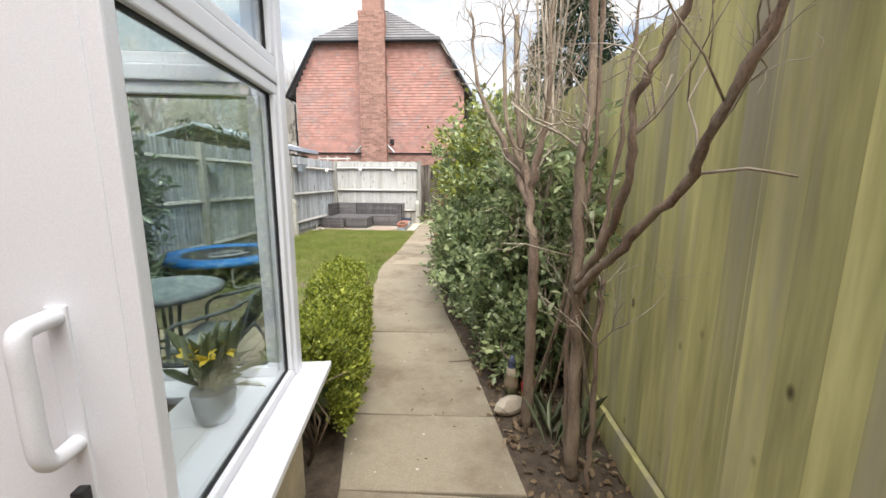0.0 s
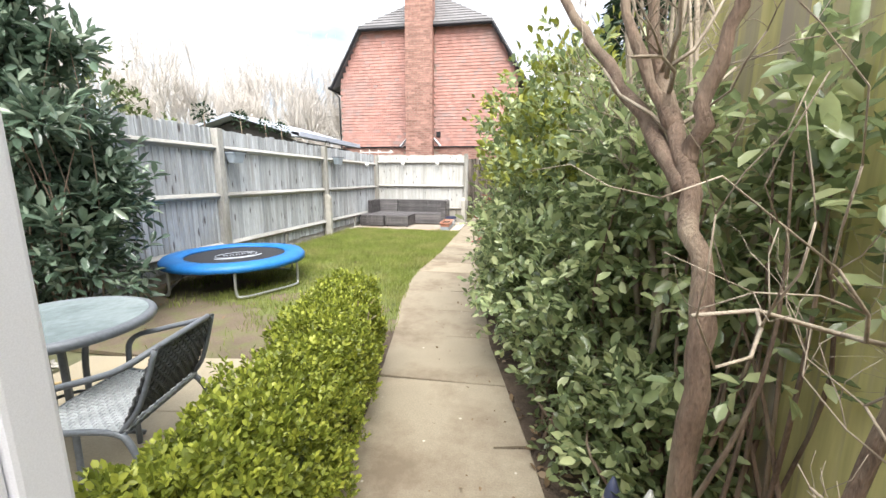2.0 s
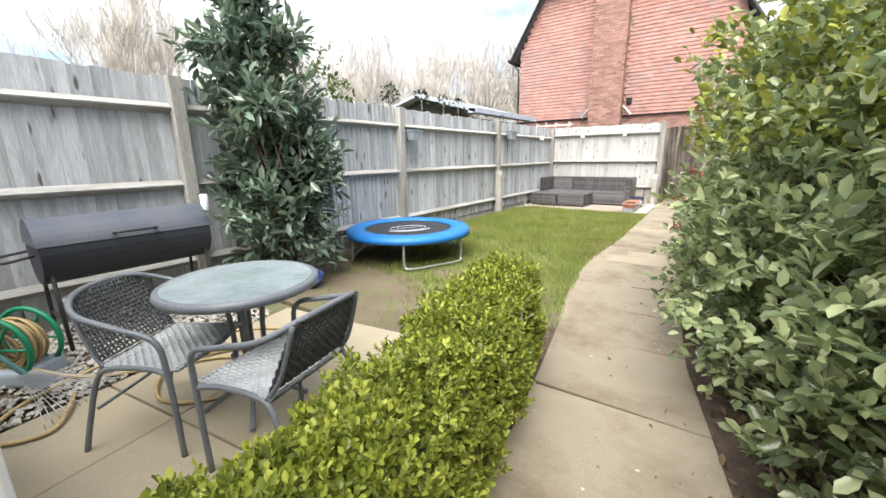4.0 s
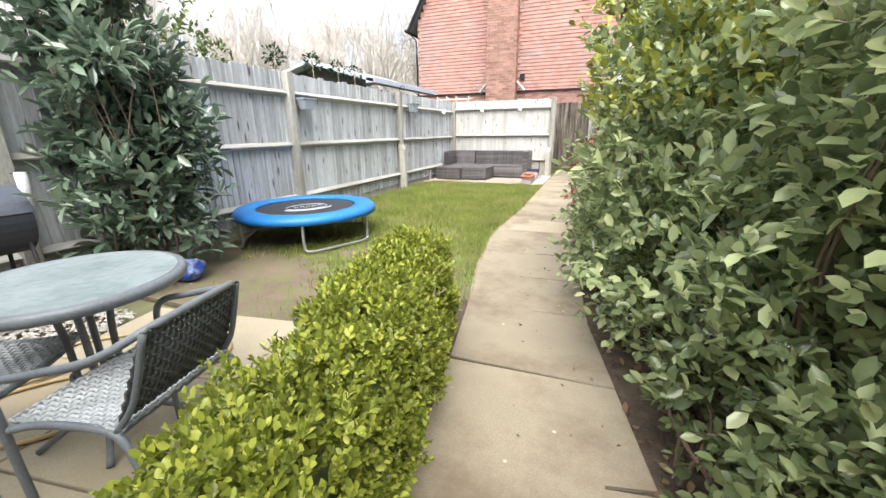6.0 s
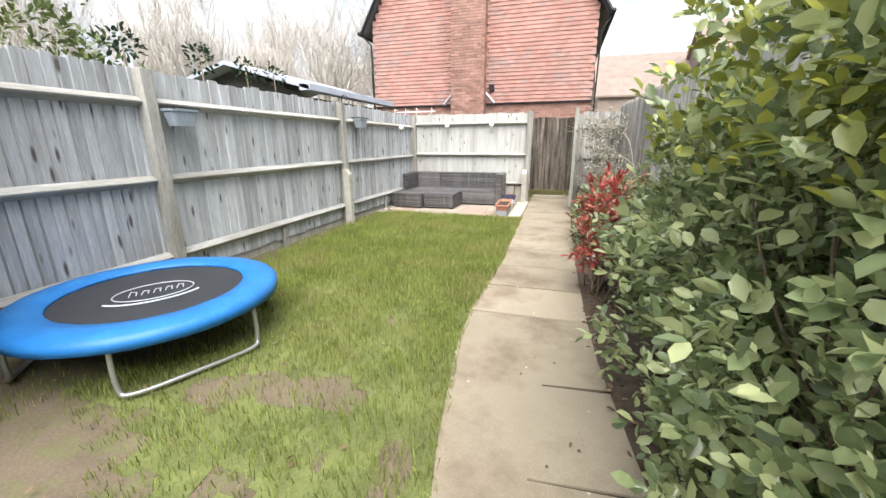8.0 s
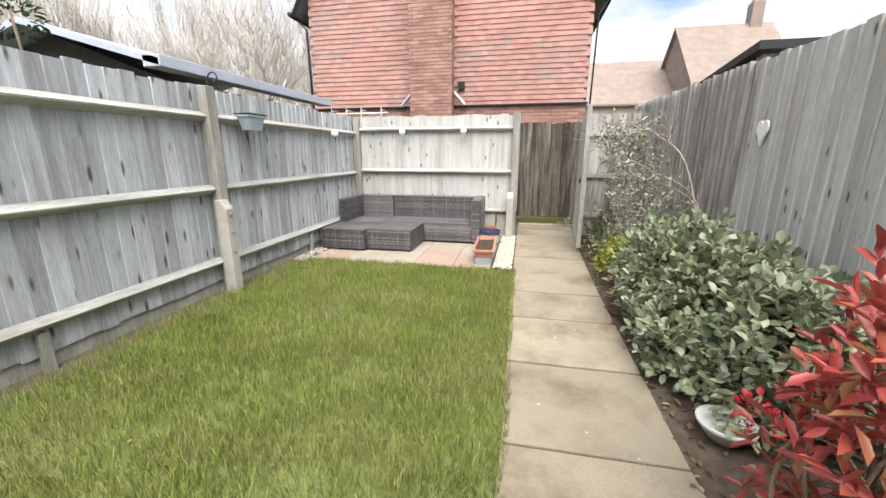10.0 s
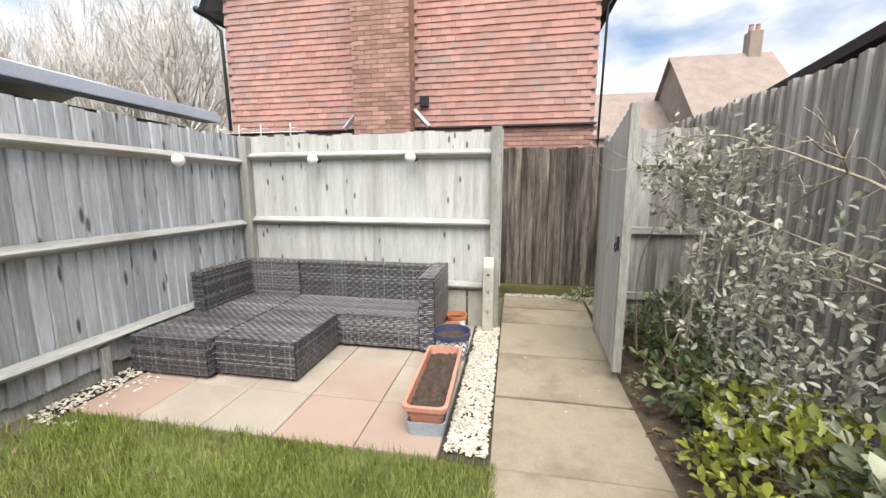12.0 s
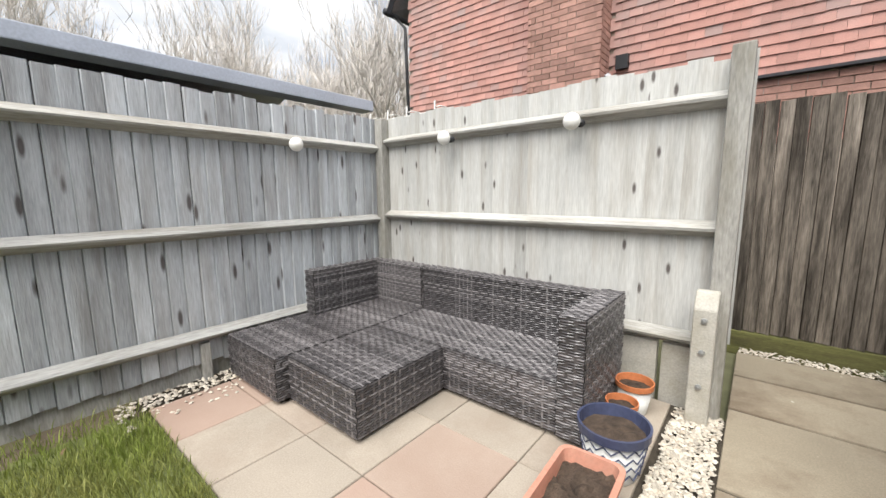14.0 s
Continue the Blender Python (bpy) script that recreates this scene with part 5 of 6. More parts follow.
rake = thing("leaf_rake", (-2.75, 0.90, 0.02), 0, "leaf rake with teal handle and wire tines leaning over", "rake")
T = Tubes(8)
T.run([(0.0, 0.0, 0.14), (-0.75, -0.55, 1.05)], 0.013)
put("handle", T.mesh("handle", rake_green), rake)
bm = bmesh.new()
vs = [bm.verts.new(p) for p in ((-0.03, -0.01, 0.16), (0.0, -0.03, 0.15), (0.1, 0.02, 0.07), (0.04, 0.12, 0.07))]
bm.faces.new(vs)
bmesh.ops.solidify(bm, geom=bm.faces[:], thickness=0.012)
part("head", bm, grey_plastic, rake)
for k in range(16):
    f = (k - 7.5) / 7.5
    d = Vector((0.8 + 0.1 * abs(f), 0.6, 0)).normalized()
    sd = Vector((-d.y, d.x, 0))
    T = Tubes(4)
    T.run([Vector((0.0, 0.0, 0.15)) + sd * (0.03 * f), d * 0.2 + sd * (0.14 * f) + Vector((0, 0, 0.05)), d * 0.33 + sd * (0.24 * f) + Vector((0, 0, 0.03)), d * 0.34 + sd * (0.245 * f)], 0.0022)
    put("tine", T.mesh("tine", steel_m), rake)
ball = thing("play_bag", (-3.15, 2.98, 0.0), 20, "crumpled blue and white plastic bag at the shrub", "bag")
bm = bmesh.new()
bmesh.ops.create_icosphere(bm, subdivisions=3, radius=0.12)
for v in bm.verts:
    k = 1 + 0.35 * noise.noise(v.co * 14)
    v.co = Vector((v.co.x * 1.3 * k, v.co.y * k, max(0.0, 0.085 + v.co.z * 0.8 * k)))
part("bag", bm, blue_bag, ball)


# ---- planting ----
def grow(T, p, d, r, length, depth, rng, bend=0.25, split=2, shrink=0.68, up=0.15, tips=None, steps=4, spreadk=0.55):
    """A limb that bends, tapers and forks."""
    pts, rad = [Vector(p)], [r]
    d = Vector(d).normalized()
    for i in range(steps):
        d = (d + Vector((rng.gauss(0, bend), rng.gauss(0, bend), rng.gauss(0, bend) + up * 0.3))).normalized()
        pts.append(pts[-1] + d * (length / steps))
        rad.append(r * (1 - 0.38 * (i + 1) / steps))
    T.run(pts, rad)
    if tips is not None and depth <= 1:
        tips.extend((q.copy(), d.copy()) for q in pts[1:])
    if depth > 0:
        for k in range(split + (rng.random() < 0.35)):
            j = rng.randint(max(1, steps - 2), steps)
            nd = (d + Vector((rng.gauss(0, spreadk), rng.gauss(0, spreadk), rng.gauss(0, spreadk * 0.7) + up))).normalized()
            grow(T, pts[j], nd, rad[j] * rng.uniform(0.6, 0.85), length * shrink * rng.uniform(0.75, 1.2), depth - 1, rng, bend, split, shrink, up, tips, steps, spreadk)


# box hedge along the path
hedge = thing("box_hedge", label="low clipped yellow-green box hedge beside the path", category="hedge")
HL = [(-0.42, 0.84), (-0.46, 1.25), (-0.59, 1.85), (-0.72, 2.35), (-0.81, 2.78)]
rng = np.random.default_rng(21)


def hedge_at(s):
    i = min(int(s), len(HL) - 2)
    a, b = Vector(HL[i]), Vector(HL[i + 1])
    return a.lerp(b, s - i), (b - a).normalized()


spots = []
while len(spots) < 62000:
    s = rng.random() * (len(HL) - 1)
    c, d = hedge_at(s)
    side = Vector((d.y, -d.x))
    th = rng.uniform(-0.35, math.pi + 0.35)
    hw, hh = 0.228, 0.37
    dx, dz = math.cos(th), math.sin(th)
    sq = max(abs(dx), abs(dz)) ** 0.45
    k = (1.02 + 0.20 * lump((c.x + dx * 0.3, c.y, dz * 0.3), 2, 5.0) + 0.16 * lump((c.x + dx * 0.3, c.y, dz * 0.3), 4, 13.0)) / sq
    k *= 1 - 0.42 * rng.random() ** 1.6
    endf = min(1.0, 0.62 + 2.4 * min(s + 0.05, len(HL) - 1 - s + 0.0))
    p = Vector((c.x + side.x * dx * hw * k * endf, c.y + side.y * dx * hw * k * endf, max(0.04, 0.31 + dz * hh * k * (0.75 + 0.25 * endf))))
    if s > len(HL) - 1.12:
        p += Vector((d.x, d.y, 0)) * 0.12 * rng.random()
    spots.append((p, (side.x * dx, side.y * dx, dz)))
spots = shoots(spots, 0.0195, rng, 8, 0.9, 0.3)
leaves("foliage", spots, 0.0195, leaf_hedge, hedge, rng, 1.0, 0.25, wob=0.25)
# added solid tube in dark leaf colour closes the gaps inside the hedge
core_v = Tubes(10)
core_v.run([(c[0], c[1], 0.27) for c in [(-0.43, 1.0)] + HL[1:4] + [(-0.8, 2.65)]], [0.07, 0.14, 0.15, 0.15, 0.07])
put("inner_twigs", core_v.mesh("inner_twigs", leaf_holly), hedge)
T = Tubes(4)
rr = random.Random(3)
for k in range(60):
    c, d = hedge_at(rr.random() * (len(HL) - 1.01))
    T.run([(c.x, c.y, 0), (c.x + rr.uniform(-0.2, 0.2), c.y + rr.uniform(-0.1, 0.1), 0.3), (c.x + rr.uniform(-0.26, 0.26), c.y + rr.uniform(-0.1, 0.1), rr.uniform(0.45, 0.66))], [0.008, 0.005, 0.002])
tagged(put("woody_base", T.mesh("woody_base", bark), hedge), kind="stuff")


def bush(name, at, blobs, n, size, material, label, seed, width=0.9, up=0.35, stems=24, stem_m=None, height=1.5, rough=0.35, depth=0.4, extra=None, low=-0.95):
    """Shrub: many stems from the foot and an uneven crown of separate leaves."""
    t = thing(name, (at[0], at[1], 0), 0, label, "shrub")
    rng = np.random.default_rng(seed)
    rr = random.Random(seed)
    sp = []
    vol = [b[1][0] * b[1][1] + b[1][1] * b[1][2] + b[1][0] * b[1][2] for b in blobs]
    for k, (c, r) in enumerate(blobs):
        sp += shell_spots(rng, int(n * vol[k] / sum(vol)), c, r, seed + k, depth, low, rough)
    sp = [s for s in sp if s[0].z > 0.03]
    leaves("foliage", shoots(sp, size, rng, 6, 0.35, 0.35), size, material, t, rng, width, up * 0.5, wob=0.3)
    if extra:
        for frac, m2, lab, test in extra:
            pick = [s for s in sp if test(s[0])]
            rng.shuffle(pick)
            leaves("young_foliage", [(Vector(p) + Vector(d) * 0.05, d) for p, d in pick[: int(n * frac)]], size * 0.9, m2, t, rng, width, up + 0.2, label=lab)
    T = Tubes(5)
    for _ in range(stems):
        c, r = blobs[rr.randrange(len(blobs))]
        e = Vector((c[0] + rr.uniform(-0.7, 0.7) * r[0], c[1] + rr.uniform(-0.7, 0.7) * r[1], c[2] + rr.uniform(-0.4, 0.75) * r[2]))
        b = Vector((blobs[0][0][0] + rr.gauss(0, 0.09), blobs[0][0][1] + rr.gauss(0, 0.12), 0))
        m_ = b.lerp(e, 0.5) + Vector((rr.gauss(0, 0.08), rr.gauss(0, 0.08), 0.1))
        T.run(smooth_line([b, m_, e], 4), [0.0105 * (1 - 0.8 * i / 8) for i in range(9)])
    tagged(put("woody_base", T.mesh("woody_base", stem_m or bark), t), kind="stuff")
    return t


bush("cherry_laurel", (-3.55, 2.95), [((0, 0, 0.85), (0.50, 0.52, 0.85)), ((-0.05, 0.05, 1.6), (0.42, 0.45, 0.7)), ((-0.1, -0.1, 2.25), (0.28, 0.28, 0.6)), ((0.05, 0.3, 1.2), (0.4, 0.4, 0.5)), ((-0.25, -0.25, 2.3), (0.3, 0.25, 0.12)), ((0.15, 0.1, 2.35), (0.3, 0.2, 0.14)), ((-0.05, 0.0, 2.8), (0.14, 0.14, 0.3)), ((0.3, -0.2, 1.75), (0.25, 0.25, 0.12))], 7200, 0.112, leaf_laurel,
     "tall dark green cherry laurel shrub against the fence", 5, 0.62, 0.25, 34, height=2.8, rough=0.7, depth=0.6)
# dense evergreen border beside the path
bush("evergreen_shrub", (0.68, 4.0), [((-0.05, 0, 1.05), (0.66, 1.2, 1.05)), ((0.05, -0.3, 1.75), (0.52, 0.8, 0.55)), ((-0.1, 0.9, 0.9), (0.58, 0.8, 0.85)), ((-0.1, -0.85, 0.7), (0.5, 0.6, 0.62)), ((-0.2, 0.2, 0.5), (0.5, 1.2, 0.5))], 23000, 0.055, leaf_shrub,
     # the golden light on the upper leaves is put into their colour
     "large glossy evergreen shrub overhanging the path", 6, 0.95, 0.3, 60, rough=0.55, extra=[(0.2, leaf_gold, "yellow-green upper leaves coloured as if sunlit", lambda p: p.z > 1.25)])
bush("evergreen_shrub", (0.85, 2.15), [((0, 0.1, 1.25), (0.3, 0.55, 0.6)), ((-0.1, 0.3, 0.75), (0.36, 0.5, 0.5))], 4600, 0.056, leaf_shrub, "loose leafy shrub between the bare trees", 17, 0.9, 0.3, 14, rough=0.5, depth=0.6)
bush("evergreen_shrub", (1.08, 1.55), [((0, 0, 1.35), (0.16, 0.4, 0.42)), ((-0.05, 0.15, 0.9), (0.18, 0.35, 0.35))], 1150, 0.06, leaf_shrub, "straggly leafy stems against the fence", 19, 0.8, 0.2, 14, rough=0.6, depth=0.8)
bush("low_shrub", (0.90, 1.88), [((0, 0, 0.3), (0.32, 0.32, 0.34))], 2100, 0.055, leaf_shrub, "low leafy plant below the bare trees", 20, 0.8, 0.4, 12)
bush("low_shrub", (0.74, 2.2), [((0, 0, 0.36), (0.34, 0.6, 0.38)), ((-0.05, 0.4, 0.35), (0.34, 0.45, 0.36))], 2900, 0.046, leaf_holly, "low dark-leaved shrub at the path edge", 7, 0.9, 0.4, 26)
bush("evergreen_shrub", (0.52, 5.75), [((0, 0, 0.7), (0.50, 0.75, 0.7)), ((0.05, 0.5, 0.5), (0.45, 0.6, 0.5))], 6000, 0.052, leaf_holly, "mid-height evergreen shrub leaning over the path", 8, 0.9, 0.35, 30)
bush("photinia", (0.02, 6.35), [((0, 0, 0.55), (0.24, 0.28, 0.34)), ((0.05, 0.05, 0.9), (0.22, 0.25, 0.22))], 820, 0.07, leaf_red, "young shrub with bright red leaves", 9, 0.55, 0.5, 20)
bush("broadleaf_shrub", (0.36, 8.6), [((0, 0, 0.42), (0.46, 0.6, 0.46)), ((0.14, -0.42, 0.40), (0.42, 0.45, 0.44)), ((0.0, 0.5, 0.36), (0.36, 0.45, 0.42)), ((0.18, -1.0, 0.36), (0.42, 0.5, 0.42)), ((-0.22, -0.6, 0.2), (0.28, 0.75, 0.24))], 12000, 0.06, leaf_mint, "broad-leaved green shrub below the fence", 10, 1.0, 0.45, 26)
leggy = bush("leggy_shrub", (0.45, 10.3), [((-0.12, 0.8, 1.5), (0.42, 0.55, 0.38)), ((-0.05, 0.0, 1.05), (0.36, 0.6, 0.42)), ((-0.1, -0.4, 0.55), (0.36, 0.5, 0.38)), ((-0.25, 0.45, 1.55), (0.36, 0.4, 0.32)), ((-0.1, 0.2, 0.75), (0.36, 0.5, 0.4))], 3300, 0.042, leaf_grey, "leggy half-bare shrub with dull grey-brown leaves", 12, 0.8, 0.4, 5, bark_pale,
             rough=0.7, depth=0.85)
rr = random.Random(6)
for pts in ([(0.32, -0.9, 0.0), (0.36, -0.8, 0.6), (0.30, -0.5, 1.0), (0.05, 0.0, 1.2), (-0.3, 0.7, 1.45)], [(0.34, -0.85, 0.3), (0.38, -0.5, 0.85), (0.2, 0.2, 1.05), (-0.1, 0.8, 1.1)],
            [(0.36, -0.8, 0.5), (0.25, -0.4, 1.3), (0.1, 0.1, 1.6), (-0.1, 0.6, 1.8)]):
    T = Tubes(6)
    line = smooth_line(pts, 6)
    T.run(line, [0.011 * (1 - 0.6 * i / len(line)) for i in range(len(line))])
    for k in range(6):
        p = line[rr.randint(6, len(line) - 1)]
        grow(T, p, (rr.gauss(-0.3, 0.4), rr.gauss(0.4, 0.4), rr.gauss(0.1, 0.5)), 0.006, 0.35, 2, rr, 0.25, 2, 0.7, 0.1, None, 3)
    put("limb", T.mesh("limb", bark_pale), leggy)
for k, (x, y, dx) in enumerate(((0.28, 11.0, 0.1), (0.36, 11.1, 0.04), (0.42, 10.95, 0.06), (0.52, 10.8, 0.16))):
    t = thing("garden_cane", (x, y, 0), 0, "pale plant support cane pushed into the bed", "cane", "plant canes")
    T = Tubes(6)
    T.run([(0, 0, -0.03), (dx * 0.5, 0.02, 0.6), (dx, 0.04, 1.15)], 0.007)
    put("cane", T.mesh("cane", pebble_m), t)
t = thing("hanging_pot", (0.67, 11.92, 1.46), 0, "small pot of leafy white flowers hung on the fence", "plant pot")
part("pot", lathe(bmesh.new(), [(0.05, 0), (0.075, 0.11), (0.07, 0.11), (0.0, 0.09)], 16), grey_plastic, t)
rng = np.random.default_rng(8)
leaves("foliage", shell_spots(rng, 110, (0, 0, 0.15), (0.11, 0.1, 0.09), 3), 0.045, leaf_mint, t, rng, 0.9, 0.2)
bush("low_shrub", (0.30, 9.75), [((0, 0, 0.26), (0.42, 0.5, 0.28))], 1300, 0.05, leaf_gold, "low yellow-green plant under the leggy shrub", 13, 0.9, 0.4, 12)
bush("low_shrub", (0.32, 10.6), [((0, 0, 0.2), (0.36, 0.5, 0.22))], 1000, 0.05, leaf_holly, "low dark green plant beside the path", 18, 0.9, 0.4, 12)
bush("low_shrub", (0.42, 11.5), [((0, 0, 0.28), (0.4, 0.42, 0.3))], 1000, 0.05, leaf_holly, "low dark plant beside the open gate", 14, 0.9, 0.4, 12)
bush("low_shrub", (0.05, 13.16), [((0, 0, 0.06), (0.3, 0.13, 0.09))], 420, 0.03, leaf_mint, "low green weeds at the foot of the alley fence", 22, 0.9, 0.5, 1)
red_pot = thing("bowl_planter", (0.10, 7.21, 0), 0, "pale bowl of red flowers on the bed soil", "planter")
part("bowl", lathe(bmesh.new(), [(0.07, 0), (0.13, 0.08), (0.135, 0.10), (0.12, 0.10), (0.1, 0.07), (0, 0.06)], 20), pale_glaze, red_pot, smooth=True)
rng = np.random.default_rng(31)
leaves("flowers", shell_spots(rng, 90, (0.12, 0, 0.14), (0.1, 0.12, 0.08), 3), 0.035, flower_red, red_pot, rng, 1.1, 0.3)
leaves("foliage", shell_spots(rng, 80, (0.08, 0, 0.12), (0.12, 0.12, 0.08), 4), 0.05, leaf_mint, red_pot, rng, 0.8, 0.3)


# bare multi-stemmed trees at the fence
def bare_tree(name, at, stems, seed, label, material, twig_m, girth=0.65):
    t = thing(name, (at[0], at[1], 0), 0, label, "tree")
    rr = random.Random(seed)
    T, W = Tubes(8), Tubes(4)
    for path_, r0, r1 in stems:
        pts = smooth_line(path_, 6)
        n = len(pts)
        r0, r1 = r0 * girth, r1 * girth
        T.run([p + Vector((rr.gauss(0, 0.006), rr.gauss(0, 0.006), 0)) for p in pts], [r0 + (r1 - r0) * (i / (n - 1)) + rr.uniform(-0.002, 0.003) for i in range(n)])
        for _ in range(7):
            i = rr.randint(n // 2, n - 1)
            grow(W, pts[i], (rr.gauss(0, 0.6), rr.gauss(0, 0.6), 0.7), min(0.0065, (r0 + (r1 - r0) * i / n) * 0.35), rr.uniform(0.18, 0.42), 3, rr, 0.3, 2, 0.68, 0.2, None, 3)
    put("trunk", T.mesh("trunk", material), t)
    tagged(put("branchwork", W.mesh("branchwork", twig_m), t), kind="stuff")
    return t


bare_tree("bare_tree", (0.86, 0.84), [
    ([(0.04, 0.02, 0), (0.02, 0.0, 0.35), (0.0, 0.0, 0.75), (-0.02, -0.04, 1.05), (-0.02, 0.0, 1.4), (0.0, 0.03, 1.75), (0.0, 0.04, 2.3), (0.03, 0.05, 3.0)], 0.046, 0.02),
    ([(-0.02, -0.05, 0.98), (0.02, -0.20, 1.11), (0.09, -0.37, 1.30), (0.15, -0.49, 1.44), (0.14, -0.58, 1.58), (0.18, -0.68, 1.78), (0.22, -0.85, 2.1)], 0.031, 0.015),
    ([(0.14, -0.58, 1.58), (0.22, -0.60, 1.78), (0.26, -0.72, 2.05)], 0.018, 0.01),
    ([(-0.02, -0.05, 1.02), (0.01, -0.22, 1.2), (0.02, -0.38, 1.45), (0.01, -0.42, 1.7), (0.08, -0.5, 1.9), (0.12, -0.6, 2.2)], 0.027, 0.012),
    ([(0.08, -0.06, 0.0), (0.08, -0.08, 0.4), (0.05, -0.12, 0.8), (0.06, -0.14, 1.05)], 0.02, 0.012),
    ([(0.03, 0.08, 0.0), (0.0, 0.08, 0.5), (0.0, 0.1, 1.0), (0.06, 0.1, 1.6), (0.05, 0.12, 2.3)], 0.026, 0.011),
    ([(0.02, 0.0, 0.9), (0.12, 0.06, 1.3), (0.16, 0.05, 1.8), (0.2, 0.1, 2.4)], 0.018, 0.008),
], 41, "bare multi-stemmed tree with flaking brown bark at the fence", bark, bark_pale)
bare_tree("bare_tree", (0.74, 1.25), [
    ([(0, 0, 0), (0.0, 0.0, 0.5), (-0.01, -0.02, 1.0), (-0.02, 0.1, 1.3), (-0.04, 0.25, 1.55), (-0.08, 0.34, 1.82), (-0.1, 0.4, 2.4)], 0.036, 0.013),
    ([(-0.02, 0.1, 1.3), (-0.10, 0.36, 1.57), (-0.22, 0.62, 1.86), (-0.32, 0.8, 2.15), (-0.36, 0.85, 2.6)], 0.026, 0.009),
    ([(-0.02, 0.14, 1.36), (0.02, 0.12, 1.6), (0.05, 0.1, 1.88), (0.06, 0.08, 2.5)], 0.024, 0.009),
    ([(-0.03, 0.2, 1.45), (-0.14, 0.32, 1.8), (-0.18, 0.4, 2.4)], 0.02, 0.008),
], 42, "mottled bare tree rising out of the shrubs", bark, bark_pale, 0.95)

rs = random.Random(52)
pale_stems = []
for k in range(15):
    x0, y0, lean = rs.gauss(0, 0.05), rs.gauss(0, 0.10), rs.gauss(0.0, 0.16)
    top = rs.uniform(2.3, 3.1)
    pale_stems.append(([(x0, y0, 0), (x0 + lean * 0.3, y0 + rs.gauss(0, 0.08), 0.9), (x0 + lean * 0.7, y0 + rs.gauss(0, 0.18), 1.6), (x0 + lean, y0 + rs.gauss(0, 0.3), top)], rs.uniform(0.016, 0.028), 0.007))
bare_tree("bare_tree", (0.93, 2.25), pale_stems, 43, "thicket of pale upright bare stems at the fence", bark_pale, bark_pale)

# dark conifer behind the fence
con = thing("conifer", (2.1, 6.2, 0), 0, "dark conifer rising behind the fence", "tree")
T = Tubes(8)
T.run([(0, 0, 0), (0, 0, 2.5), (0, 0, 5.2)], [0.13, 0.09, 0.02])
put("trunk", T.mesh("trunk", bark), con)
rng = np.random.default_rng(17)
spots = []
for _ in range(9000):
    z = rng.uniform(1.0, 5.4)
    r = (1.05 * (1 - (z - 1.0) / 4.8) + 0.12) * (0.65 + 0.35 * rng.random())
    a = rng.uniform(0, 6.283)
    r *= 1 + 0.3 * lump((math.cos(a) * 2, math.sin(a) * 2, z), 3, 1.3)
    spots.append(((r * math.cos(a), r * math.sin(a), z), (math.cos(a), math.sin(a), -0.3)))
leaves("crown", spots, 0.14, leaf_conifer, con, rng, 0.35, -0.1)
bush("golden_shrub", (1.75, 3.9), [((0, 0, 1.9), (0.45, 0.8, 0.55))], 1500, 0.07, leaf_gold, "yellow-green shrub topping the fence", 15, 0.9, 0.4, 20)
bush("evergreen_shrub", (1.55, 7.0), [((0, 0, 2.3), (0.5, 0.7, 0.4))], 900, 0.06, leaf_mint, "leafy branches leaning over the tall fence", 16, 0.9, 0.1, 30)

# winter trees and scrub beyond the left fence
rr = random.Random(77)
far_kinds = []
for k in range(3):
    t = thing("bare_tree", (0, 0, 0), 0, "distant leafless winter tree against the sky", "tree", "winter trees")
    T, tips = Tubes(5), []
    for q in range(3):
        w = 2.1 * q + k
        grow(T, (0.25 * math.cos(w), 0.25 * math.sin(w), 0), (0.16 * math.cos(w), 0.16 * math.sin(w), 1), 0.075, 2.5, 4, rr, 0.06, 3, 0.72, 0.36, tips, 4, 0.48)
    put("trunk", T.mesh("trunk", bark_hazed), t)
    W = Tubes(3)
    for p, d in tips:
        for _ in range(1):
            e = p + (d + Vector((rr.gauss(0, 0.4), rr.gauss(0, 0.4), rr.gauss(0.5, 0.3)))).normalized() * rr.uniform(0.3, 0.75)
            W.run([p, p.lerp(e, 0.5) + Vector((rr.gauss(0, 0.03), 0, 0)), e], [0.0055, 0.0045, 0.003])
    tagged(put("branchwork", W.mesh("branchwork", bark_hazed), t), kind="stuff")
    far_kinds.append(t)
PLACES = [(-9.5, 17), (-11.5, 21), (-8.2, 23), (-14, 19), (-13, 14.5), (-16, 24), (-10.5, 27), (-18, 17), (-15, 11), (-20, 12), (-17, 6.5), (-21, 20), (-13.5, 29), (-19, 2), (-24, 8), (-22, 27), (-9, 31), (-12, 24), (-7.8, 19.5), (-12.5, 17.5)]
for i, (x, y) in enumerate(PLACES):
    m = pose(x, y, -0.05, 0, 0, rr.uniform(0, 360)) @ Matrix.Scale(rr.uniform(0.9, 1.25), 4)
    if i < 3:
        far_kinds[i].matrix_basis = m
    else:
        k = copy_thing(far_kinds[i % 3], m)
        k.scale = m.to_scale()
for i, (x, y, h, w) in enumerate(((-8.5, 3.0, 2.0, 1.6), (-8.5, 7.0, 3.5, 1.3), (-12, 10, 2.2, 2.0), (-11, 14, 1.9, 1.8), (-8.6, 17, 1.7, 1.5))):
    bush("thicket", (x, y), [((0, 0, h * 0.55), (w, w, h * 0.62)), ((0.5, 0.8, h * 0.4), (w * 0.8, w * 0.8, h * 0.5))], 2600, 0.11, leaf_far, "green scrub beyond the garden fence", 50 + i, 0.8, 0.3, 30, bark_hazed)
